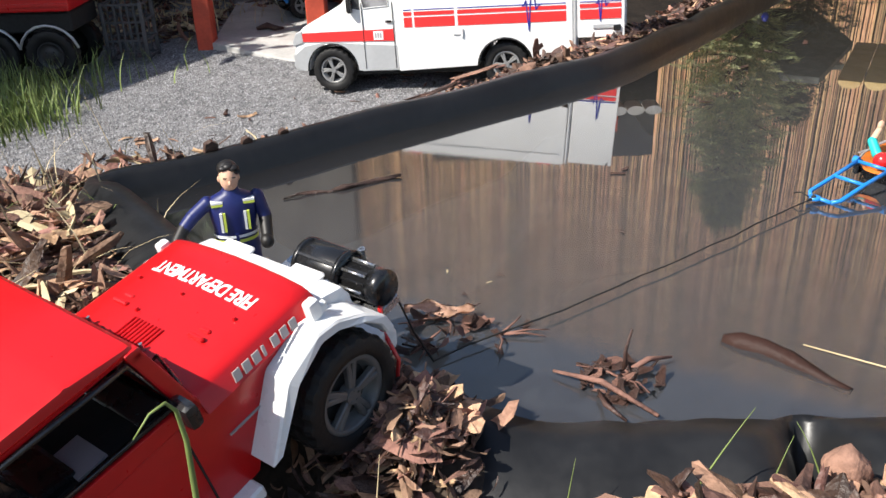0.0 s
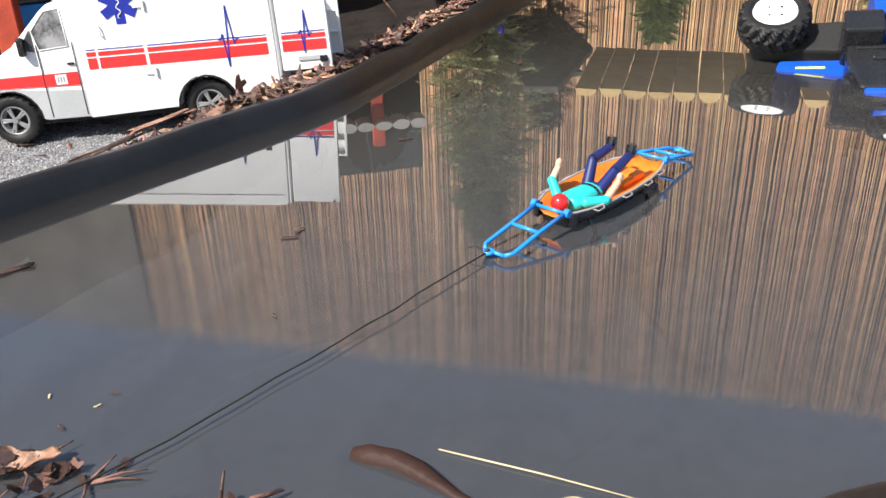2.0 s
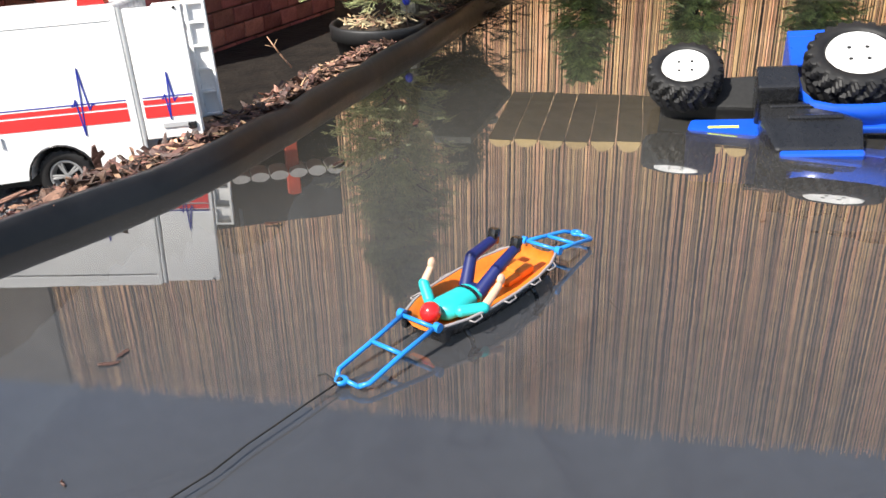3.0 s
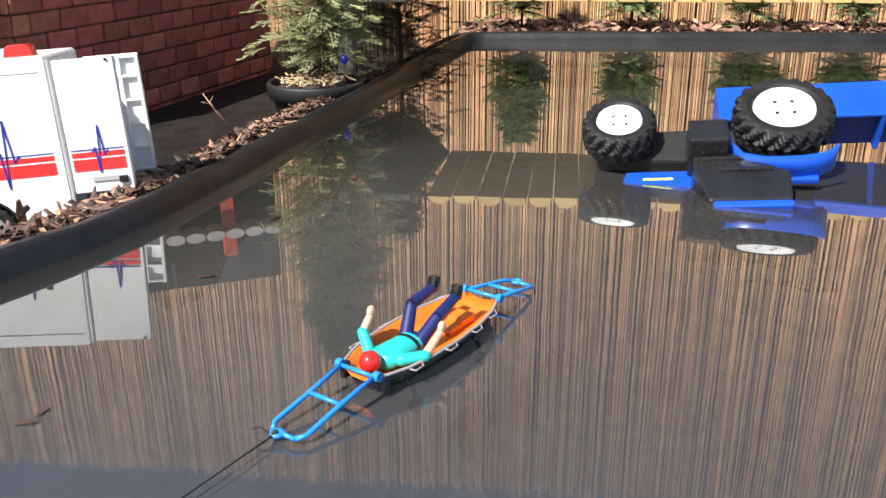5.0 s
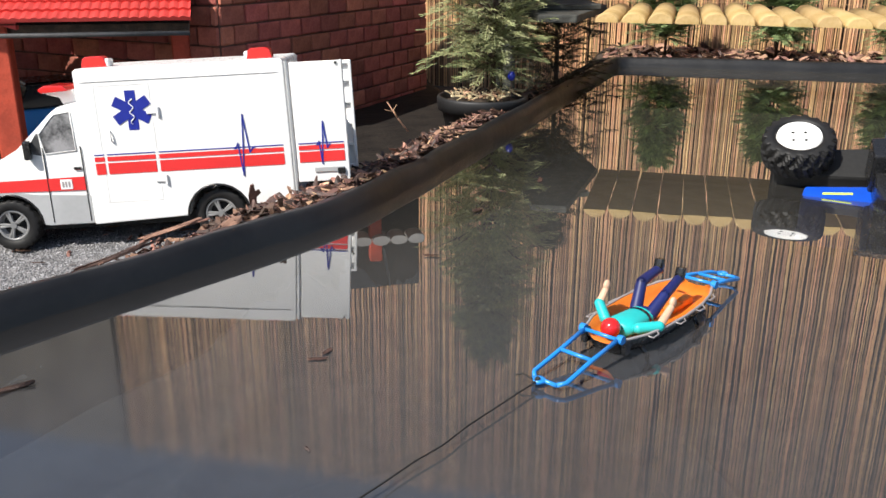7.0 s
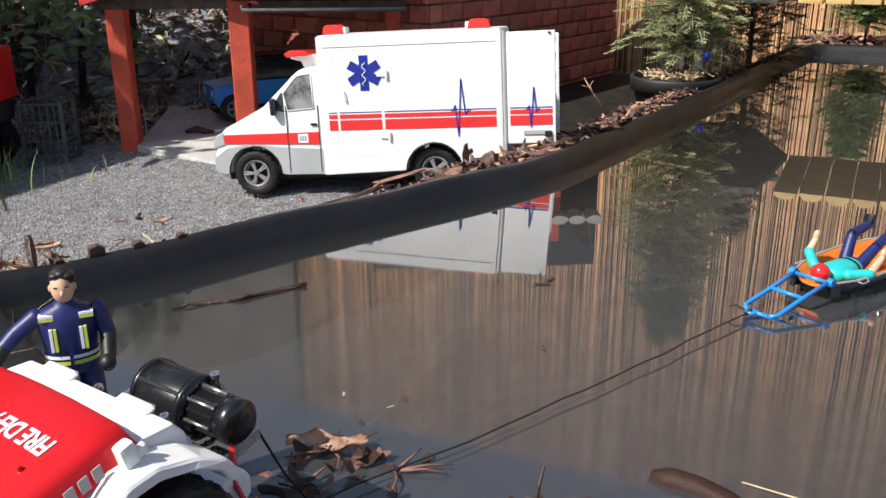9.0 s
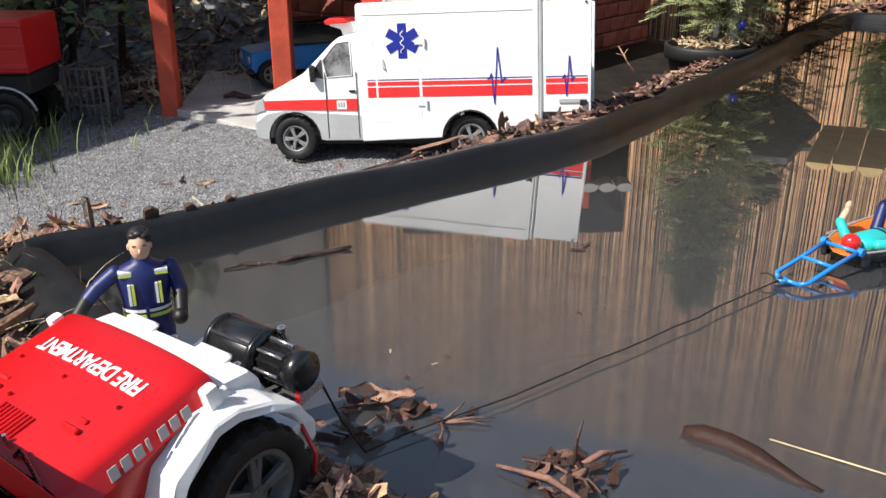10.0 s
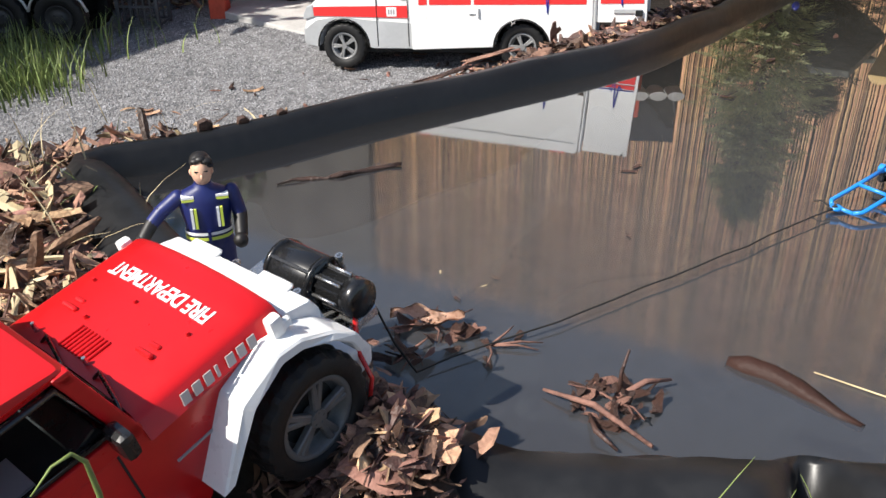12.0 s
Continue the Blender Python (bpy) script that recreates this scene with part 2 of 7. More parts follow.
def thing(name, m, label, category, group="", kind=""):
    ob = new(name)
    ob.empty_display_size = 0.02
    ob.matrix_world = m
    return tagged(ob, label, category, group, kind)


def box(bm, x0, x1, y0, y1, z0, z1, bevel=0.0, seg=2, m=None, mi=0):
    r = bmesh.ops.create_cube(bm, size=1)
    vs = r["verts"]
    for v in vs:
        v.co = Vector(((x0 + x1) / 2 + v.co.x * (x1 - x0), (y0 + y1) / 2 + v.co.y * (y1 - y0), (z0 + z1) / 2 + v.co.z * (z1 - z0)))
    fs = set(f for v in vs for f in v.link_faces)
    if bevel:
        es = list(set(e for v in vs for e in v.link_edges))
        o = bmesh.ops.bevel(bm, geom=es, offset=bevel, segments=seg, profile=0.6, affect="EDGES")
        vs = list(set(v for f in o["faces"] for v in f.verts) | set(v for v in vs if v.is_valid))
        fs = set(f for v in vs for f in v.link_faces)
    for f in fs:
        f.material_index = mi
    if m is not None:
        bmesh.ops.transform(bm, matrix=m, verts=vs)
    return vs


def cyl(bm, r1, r2, z0, z1, seg=20, m=None, mi=0, bevel=0.0):
    r = bmesh.ops.create_cone(bm, cap_ends=True, segments=seg, radius1=r1, radius2=r2, depth=z1 - z0)
    vs = r["verts"]
    bmesh.ops.translate(bm, vec=(0, 0, (z0 + z1) / 2), verts=vs)
    if bevel:
        es = [e for e in set(e for v in vs for e in v.link_edges) if abs(e.verts[0].co.z - e.verts[1].co.z) < 1e-6]
        o = bmesh.ops.bevel(bm, geom=es, offset=bevel, segments=2, profile=0.6, affect="EDGES")
        vs = list(set(v for f in o["faces"] for v in f.verts) | set(v for v in vs if v.is_valid))
    for f in set(f for v in vs for f in v.link_faces):
        f.material_index = mi
    if m is not None:
        bmesh.ops.transform(bm, matrix=m, verts=vs)
    return vs


def ball(bm, r, m=None, mi=0, u=14, v=10):
    o = bmesh.ops.create_uvsphere(bm, u_segments=u, v_segments=v, radius=r)
    for f in set(f for w in o["verts"] for f in w.link_faces):
        f.material_index = mi
    if m is not None:
        bmesh.ops.transform(bm, matrix=m, verts=o["verts"])
    return o["verts"]


def tube(bm, pts, r, seg=8, mi=0, closed=False):
    """A round bar along the points; r is one radius or one for each point."""
    pts = [Vector(p) for p in pts]
    n = len(pts)
    rs = r if isinstance(r, (list, tuple)) else [r] * n
    rings, last = [], None
    for i, p in enumerate(pts):
        a = pts[(i - 1) % n] if (i or closed) else p
        b = pts[(i + 1) % n] if (i < n - 1 or closed) else p
        d = (b - a).normalized()
        side = last - d * last.dot(d) if last is not None else d.orthogonal()
        if side.length < 1e-6:
            side = d.orthogonal()
        side.normalize()
        last = side
        up = d.cross(side)
        rings.append([bm.verts.new(p + (side * math.cos(k * math.tau / seg) + up * math.sin(k * math.tau / seg)) * rs[i]) for k in range(seg)])
    for i in range(n if closed else n - 1):
        a, b = rings[i], rings[(i + 1) % n]
        for k in range(seg):
            f = bm.faces.new((a[k], a[(k + 1) % seg], b[(k + 1) % seg], b[k]))
            f.material_index, f.smooth = mi, True
    if not closed:
        for ring, rev in ((rings[0], True), (rings[-1], False)):
            f = bm.faces.new(ring[::-1] if rev else ring)
            f.material_index = mi
    return [v for ring in rings for v in ring]


def prism(bm, outline, d0, d1, plane="xz", mi=0, bevel=0.0):
    """An outline in one plane, given thickness from d0 to d1 along the third axis."""
    def at(p, d):
        return {"xz": (p[0], d, p[1]), "xy": (p[0], p[1], d), "yz": (d, p[0], p[1])}[plane]
    a = [bm.verts.new(at(p, d0)) for p in outline]
    b = [bm.verts.new(at(p, d1)) for p in outline]
    fs = [bm.faces.new(a), bm.faces.new(b[::-1])]
    n = len(a)
    for i in range(n):
        fs.append(bm.faces.new((a[i], b[i], b[(i + 1) % n], a[(i + 1) % n])))
    bmesh.ops.recalc_face_normals(bm, faces=fs)
    if bevel:
        es = list(set(e for v in a + b for e in v.link_edges))
        o = bmesh.ops.bevel(bm, geom=es, offset=bevel, segments=2, profile=0.6, affect="EDGES")
        fs = list(set(f for f in fs if f.is_valid) | set(o["faces"]))
    for f in fs:
        f.material_index = mi
    return fs


def lathe(bm, profile, seg=24, m=None, mi=0):
    """Turns (radius, height) pairs round z."""
    rings = [[bm.verts.new((r * math.cos(k * math.tau / seg), r * math.sin(k * math.tau / seg), z)) for k in range(seg)] for r, z in profile]
    fs = []
    for a, b in zip(rings, rings[1:]):
        for k in range(seg):
            fs.append(bm.faces.new((a[k], a[(k + 1) % seg], b[(k + 1) % seg], b[k])))
    vs = [v for ring in rings for v in ring]
    for f in fs:
        f.material_index, f.smooth = mi, True
    if m is not None:
        bmesh.ops.transform(bm, matrix=m, verts=vs)
    return vs


# ---- the pond and the ground ----
def resample(pts, step, closed=True):
    out = []
    n = len(pts)
    for i in range(n if closed else n - 1):
        a, b = Vector(pts[i]), Vector(pts[(i + 1) % n])
        k = max(1, int((b - a).length / step))
        out += [a.lerp(b, j / k) for j in range(k)]
    if not closed:
        out.append(Vector(pts[-1]))
    return out


def soften(pts, times=3):
    for _ in range(times):
        pts = [(pts[i - 1] + pts[i] * 2 + pts[(i + 1) % len(pts)]) / 4 for i in range(len(pts))]
    return pts


CORNER_W, CORNER_N = (-0.285, 0.638), (1.00, 2.09)
OUTLINE = [CORNER_W, (-0.232, 0.660), (-0.144, 0.722), (-0.088, 0.770), (-0.039, 0.808), (0.069, 0.889), (0.141, 0.941), (0.221, 1.014), (0.323, 1.147), (0.530, 1.434), CORNER_N,
           (1.84, 1.70), (2.60, 1.32), (2.15, 0.34), (0.60, 0.325), (0.33, 0.322), (0.20, 0.326), (0.09, 0.327), (0.03, 0.330), (0.0, 0.347), (-0.02, 0.375), (-0.055, 0.405), (-0.105, 0.442), (-0.150, 0.487), (-0.203, 0.560), (-0.252, 0.618)]
SHORE = []
for p_, q_ in zip(OUTLINE, OUTLINE[1:] + OUTLINE[:1]):
    SHORE += resample([p_, q_], 0.005 if p_[1] < 0.345 and p_[0] < 0.59 and q_[0] < 0.61 else 0.018, False)[:-1]
SHORE = soften(SHORE, 2)
SH = np.array([(p.x, p.y) for p in SHORE])


def pond_distance(x, y):
    """Metres to the water's edge, negative over the water, for arrays of places."""
    a, b = SH, np.roll(SH, -1, axis=0)
    d2 = np.full(x.shape, 1e9)
    inside = np.zeros(x.shape, bool)
    for (ax, ay), (bx, by) in zip(a, b):
        dx, dy = bx - ax, by - ay
        t = np.clip(((x - ax) * dx + (y - ay) * dy) / (dx * dx + dy * dy), 0, 1)
        d2 = np.minimum(d2, (x - ax - t * dx) ** 2 + (y - ay - t * dy) ** 2)
        if ay != by:
            inside ^= ((ay > y) != (by > y)) & (x < (bx - ax) * (y - ay) / (by - ay) + ax)
    return np.where(inside, -1, 1) * np.sqrt(d2)


def bank_side(x, y):
    """How far a place lies beyond the long bank (above 0: on the ambulance's side)."""
    return (-0.745 * (x + 0.285) + 0.667 * (y - 0.635))


def smooth01(v):
    v = np.clip(v, 0, 1)
    return v * v * (3 - 2 * v)


def ground_height(x, y):
    x, y = np.asarray(x, float), np.asarray(y, float)
    d = pond_distance(x, y)
    yard = np.clip(-0.0535 + 0.062 * x, -0.10, -0.044)
    north = 0.0
    south = -0.018 - 0.014 * smooth01((-x) / 0.05)
    far_n = smooth01((0.452 * (x - 1.03) + 0.892 * (y - 2.11) + 0.12) / 0.3)
    side_s = smooth01((0.66 - y - 0.10 * (x + 0.3)) / 0.12)
    base = yard * (1 - far_n) + north * far_n
    base = base * (1 - side_s) + south * side_s
    k = smooth01(d / 0.20)
    h = (0.008 * (1 - k) + base * k)
    mound = (0.036 * np.exp(-((d - 0.092) / 0.030) ** 2) + 0.030 * smooth01((d - 0.10) / 0.06) * np.exp(-((d - 0.12) / 0.05) ** 2) - 0.022 * np.exp(-((d - 0.02) / 0.022) ** 2)) * smooth01((x + 0.0) / 0.08) * smooth01((0.5 - y) / 0.1)
    h = h + mound
    heap = 0.032 * np.exp(-(((x + 0.35) / 0.10) ** 2 + ((y - 0.50) / 0.10) ** 2)) + 0.022 * np.exp(-(((x + 0.018) / 0.028) ** 2 + ((y - 0.306) / 0.032) ** 2))
    heap = heap + 0.022 * np.exp(-(((x + 0.085) / 0.06) ** 2 + ((y - 0.335) / 0.05) ** 2)) + 0.014 * np.exp(-((d - 0.05) / 0.04) ** 2) * smooth01((x - 0.02) / 0.08) * smooth01((y - 0.7) / 0.1)
    h = h + 0.32 * smooth01((y - 1.80) / 0.62) * smooth01((-0.02 - x) / 0.15)
    h = h + heap * smooth01(d / 0.03)
    s_ = 0.892 * (x - 1.0) - 0.452 * (y - 2.09)
    h = h - 0.13 * smooth01((-s_ - 0.04) / 0.14) * smooth01((d - 0.05) / 0.10) * smooth01((x - 0.56) / 0.10) * smooth01((y - 1.55) / 0.12)
    pit = np.exp(-((x - 0.515) ** 2 + (y - 1.580) ** 2) ** 2 / 0.105 ** 4)
    h = h * (1 - pit) - 0.047 * pit
    return np.where(d < 0, -0.17, h)


def grid_sheet(xs, ys, hole=None):
    X, Y = np.meshgrid(xs, ys)
    Z = ground_height(X.ravel(), Y.ravel())
    nx = len(xs)
    verts = list(zip(X.ravel().tolist(), Y.ravel().tolist(), Z.tolist()))
    faces = [(j * nx + i, j * nx + i + 1, (j + 1) * nx + i + 1, (j + 1) * nx + i) for j in range(len(ys) - 1) for i in range(nx - 1)]
    return verts, faces


def uneven(lo, hi, step, far):
    """Even steps near, wide ones out to the horizon."""
    near = list(np.arange(lo, hi + 1e-6, step))
    out = [3, 8, 25, 90, 400, far]
    return [lo - v for v in out[::-1]] + near + [hi + v for v in out]


gx, gy = uneven(-1.3, 2.9, 0.025, 1500), uneven(-0.7, 3.1, 0.025, 1500)
gv, gf = grid_sheet(gx, gy)
gm = bpy.data.meshes.new("ground")
gm.from_pydata(gv, [], gf)
gm.materials.append(SOIL)
gm.materials.append(GRAVEL_BED)
gm.materials.append(SHADE_SOIL)
fc = np.array([[(gv[f[0]][0] + gv[f[2]][0]) / 2, (gv[f[0]][1] + gv[f[2]][1]) / 2] for f in gf])
# by the pot, gravel ends where the painted shade begins
yardish = (bank_side(fc[:, 0], fc[:, 1]) > 0.0) & (fc[:, 1] > 0.60) & (0.452 * (fc[:, 0] - 1.03) + 0.892 * (fc[:, 1] - 2.11) < -0.05) & (fc[:, 0] > -0.75) & (fc[:, 0] < 0.42) & ((fc[:, 0] < 0.16) | (pond_distance(fc[:, 0], fc[:, 1]) < 0.15))
# shade painted as near-black ground between house and bank
shade_area = ~yardish & (bank_side(fc[:, 0], fc[:, 1]) > 0.0) & (fc[:, 0] > 0.10) & (fc[:, 0] < 1.0) & (fc[:, 1] > 1.1) & (fc[:, 1] < 2.3)
gm.polygons.foreach_set("material_index", yardish.astype(np.int32) + 2 * shade_area.astype(np.int32))
gm.polygons.foreach_set("use_smooth", np.ones(len(gf), bool))
ground = new("ground", gm)
tagged(ground, "dark garden soil and grey gravel yard round the pond", "ground", kind="structure")

# liner: a lip all along the water's edge
def shore_normal(i):
    d = SHORE[(i + 1) % len(SHORE)] - SHORE[i - 1]
    return Vector((-d.y, d.x)).normalized()


def lip_profile(p):
    wide = smooth01((0.40 - p.y) / 0.06) * smooth01((p.x + 0.05) / 0.05)
    thin = [(-0.10, -0.128), (-0.05, -0.068), (-0.012, -0.022), (-0.003, 0.006), (0.001, 0.018), (0.006, 0.0225), (0.014, 0.0225), (0.019, 0.016), (0.022, -0.01)]
    broad = [(-0.04, -0.110), (-0.022, -0.060), (-0.012, -0.018), (-0.004, 0.004), (0.002, 0.015), (0.010, 0.0215), (0.026, 0.021), (0.052, 0.010), (0.078, -0.012)]
    # the flap at the west end, pulled up over the heap
    flap = [(-0.08, -0.125), (-0.042, -0.065), (-0.014, -0.020), (-0.004, 0.008), (0.003, 0.026), (0.009, 0.034), (0.022, 0.0350), (0.042, 0.024), (0.060, 0.000)]
    west = smooth01((0.640 - p.y) / 0.04) * smooth01((-0.085 - p.x) / 0.04)
    edge = [(a[0] + (b[0] - a[0]) * wide, a[1] + (b[1] - a[1]) * wide) for a, b in zip(thin, broad)]
    return [(a[0] + (b[0] - a[0]) * west, a[1] + (b[1] - a[1]) * west) for a, b in zip(edge, flap)]


bm = bmesh.new()
rows_ = []
for i, p in enumerate(SHORE):
    nrm = -shore_normal(i)
    if pond_distance(np.array([p.x + nrm.x * 0.01]), np.array([p.y + nrm.y * 0.01]))[0] < 0:
        nrm = -nrm
    w = noise.noise(Vector((p.x * 14, p.y * 14, 1.3))) * 0.004
    front = float(smooth01((0.36 - p.y) / 0.02) * smooth01((0.55 - p.x) / 0.05))
    tuck = math.exp(-((p.x - 0.157) / 0.010) ** 2) + 0.8 * math.exp(-((p.x - 0.205) / 0.006) ** 2)
    swell = 0.7 * math.exp(-((p.x - 0.125) / 0.016) ** 2) + 1.1 * math.exp(-((p.x - 0.187) / 0.012) ** 2) + 0.5 * math.exp(-((p.x - 0.255) / 0.03) ** 2)
    fold = front * (0.011 * swell - 0.034 * tuck)
    crease = [front * 0.0045 * noise.noise(Vector((p.x * 34 + k * 0.55, k * 0.8, 7.1))) * (2 < k < 8) for k in range(9)]
    jeep_end = 1 - 0.50 * float(smooth01((0.055 - abs(p.x + 0.055)) / 0.04) * smooth01((0.44 - p.y) / 0.02))
    rows_.append([bm.verts.new((p.x + nrm.x * (o + (w + fold * max(0, o) / 0.05) * (o > -0.04)), p.y + nrm.y * (o + (w + fold * max(0, o) / 0.05) * (o > -0.04)), (z * jeep_end if z > 0 else z) + (w * 0.5 if z > 0 else 0) + (fold * 0.62 * min(1, max(0, o - 0.004) / 0.016) if o > 0 else 0) + crease[k])) for k, (o, z) in enumerate(lip_profile(p))])
for a, b in zip(rows_, rows_[1:] + rows_[:1]):
    for k in range(len(a) - 1):
        bm.faces.new((a[k], b[k], b[k + 1], a[k + 1])).smooth = True
bmesh.ops.recalc_face_normals(bm, faces=bm.faces)
rim = obj("pond_edge", bm, LINER)
tagged(rim, "black rubber pond liner folded over the edge", "pond liner", kind="structure")

# bottom and water
bm = bmesh.new()
bx, by = np.concatenate([np.arange(-0.35, 0.65, 0.010), np.arange(0.65, 2.75, 0.04)]), np.concatenate([np.arange(0.2, 0.80, 0.010), np.arange(0.80, 2.25, 0.04)])
BX, BY = np.meshgrid(bx, by)
D = pond_distance(BX.ravel(), BY.ravel()).reshape(BX.shape)
vv = {}
for j in range(len(by)):
    for i in range(len(bx)):
        if D[j, i] < 0.0:
            x, y = bx[i], by[j]
            a, b = x * 0.62 + y * 0.78, y * 0.62 - x * 0.78
            ridge = 1 - abs(noise.noise(Vector((b * 11 + 0.6 * noise.noise(Vector((x * 6, y * 6, 1))), a * 2.2, 3))))
            w = noise.noise(Vector((x * 3.1, y * 3.1, 0))) * 0.010 + 0.020 * float(max(0.0, ridge - 0.72) / 0.28) ** 1.5
            vv[i, j] = bm.verts.new((x, y, -0.095 + w + 0.05 * float(smooth01((D[j, i] + 0.10) / 0.10))))
for (i, j), v in vv.items():
    q = [vv.get((i + a, j + b)) for a, b in ((0, 0), (1, 0), (1, 1), (0, 1))]
    if all(q):
        bm.faces.new(q).smooth = True
bottom = obj("pond_bottom", bm, SILT)
tagged(bottom, "silty dark pond liner under shallow water", "pond bottom", kind="structure")
bm = bmesh.new()
bm.faces.new([bm.verts.new((p.x, p.y, 0)) for p in SHORE])
bmesh.ops.triangulate(bm, faces=bm.faces)
bmesh.ops.recalc_face_normals(bm, faces=bm.faces)
for f in bm.faces:
    if f.normal.z < 0:
        f.normal_flip()
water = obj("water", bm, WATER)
tagged(water, "still murky pond water mirroring the reed fence", "water", kind="structure")

# ---- reed fence behind the pond ----
FENCE_U, FENCE_N = Vector((0.892, -0.452, 0)), Vector((0.452, 0.892, 0))
FENCE_O = Vector((1.03, 2.11, 0)) + FENCE_N * 0.40


def frame_at(o, u, n):
    return Matrix.Translation(o) @ Matrix((u, n, (0, 0, 1))).transposed().to_4x4()


def reed_fence():
    ob = thing("reed_fence", frame_at(FENCE_O, FENCE_U, FENCE_N), "tall sunlit fence of split yellow-brown reed canes", "fence")
    rng = random.Random(4)
    bm = bmesh.new()
    x = -1.78
    while x < 2.6:
        w = rng.uniform(0.0028, 0.0054)
        y = rng.uniform(-0.004, 0.004)
        top = 1.57 + rng.uniform(-0.02, 0.02)
        lean = rng.uniform(-0.006, 0.006)
        a = [bm.verts.new((x + lean * s + dx * w, y + dy * w, z)) for z, s in ((-0.20, 0), (0.75, rng.uniform(-1, 1)), (top, 1)) for dx, dy in ((-0.5, 0.3), (-0.3, -0.35), (0.3, -0.35), (0.5, 0.3))]
        for r in (0, 4):
            for k in range(3):
                bm.faces.new((a[r + k], a[r + k + 1], a[r + k + 5], a[r + k + 4]))
        x += w * (rng.uniform(1.0, 1.2) if rng.random() < 0.70 else rng.uniform(1.35, 2.0))
    tagged(part("reed_screen", bm, REED, ob), kind="stuff")
    for z in (0.12, 0.5, 0.9, 1.3):
        bm = bmesh.new()
        tube(bm, [(-1.78, -0.007, z), (0.3, -0.008, z + 0.01), (2.6, -0.007, z)], 0.0006, 5)
        part("wire", bm, REED, ob)
    # sheet added behind the canes; its dark colour stands for shade in the gaps
    bm = bmesh.new()
    box(bm, -1.80, 2.62, 0.008, 0.016, -0.20, 1.55)
    part("backing", bm, SOIL, ob, "dark sheet added to darken the gaps between canes")
    for x in (-1.77, -0.62, 0.75, 2.1):
        bm = bmesh.new()
        cyl(bm, 0.022, 0.02, -0.1, 1.6, 12, pose(x, 0.04, 0))
        part("post", bm, BARK_DARK, ob)


reed_fence()

# ---- vehicles and figures: common pieces ----
def text_part(name, body, size, material, parent, m, stretch=1.0, spacing=1.0):
    cu = bpy.data.curves.new(name, "FONT")
    cu.body, cu.size, cu.extrude, cu.space_character = body, size, 0.00012, spacing
    cu.offset = size * 0.02
    cu.align_x, cu.align_y = "CENTER", "CENTER"
    tmp = new("lettering_curve", cu)
    me = bpy.data.meshes.new_from_object(tmp.evaluated_get(bpy.context.evaluated_depsgraph_get()))
    bpy.data.objects.remove(tmp)
    me.transform(m @ Matrix.Diagonal((stretch, 1, 1, 1)))
    me.materials.clear()
    me.materials.append(material)
    ob = new(name, me)
    ob.parent = parent
    return ob


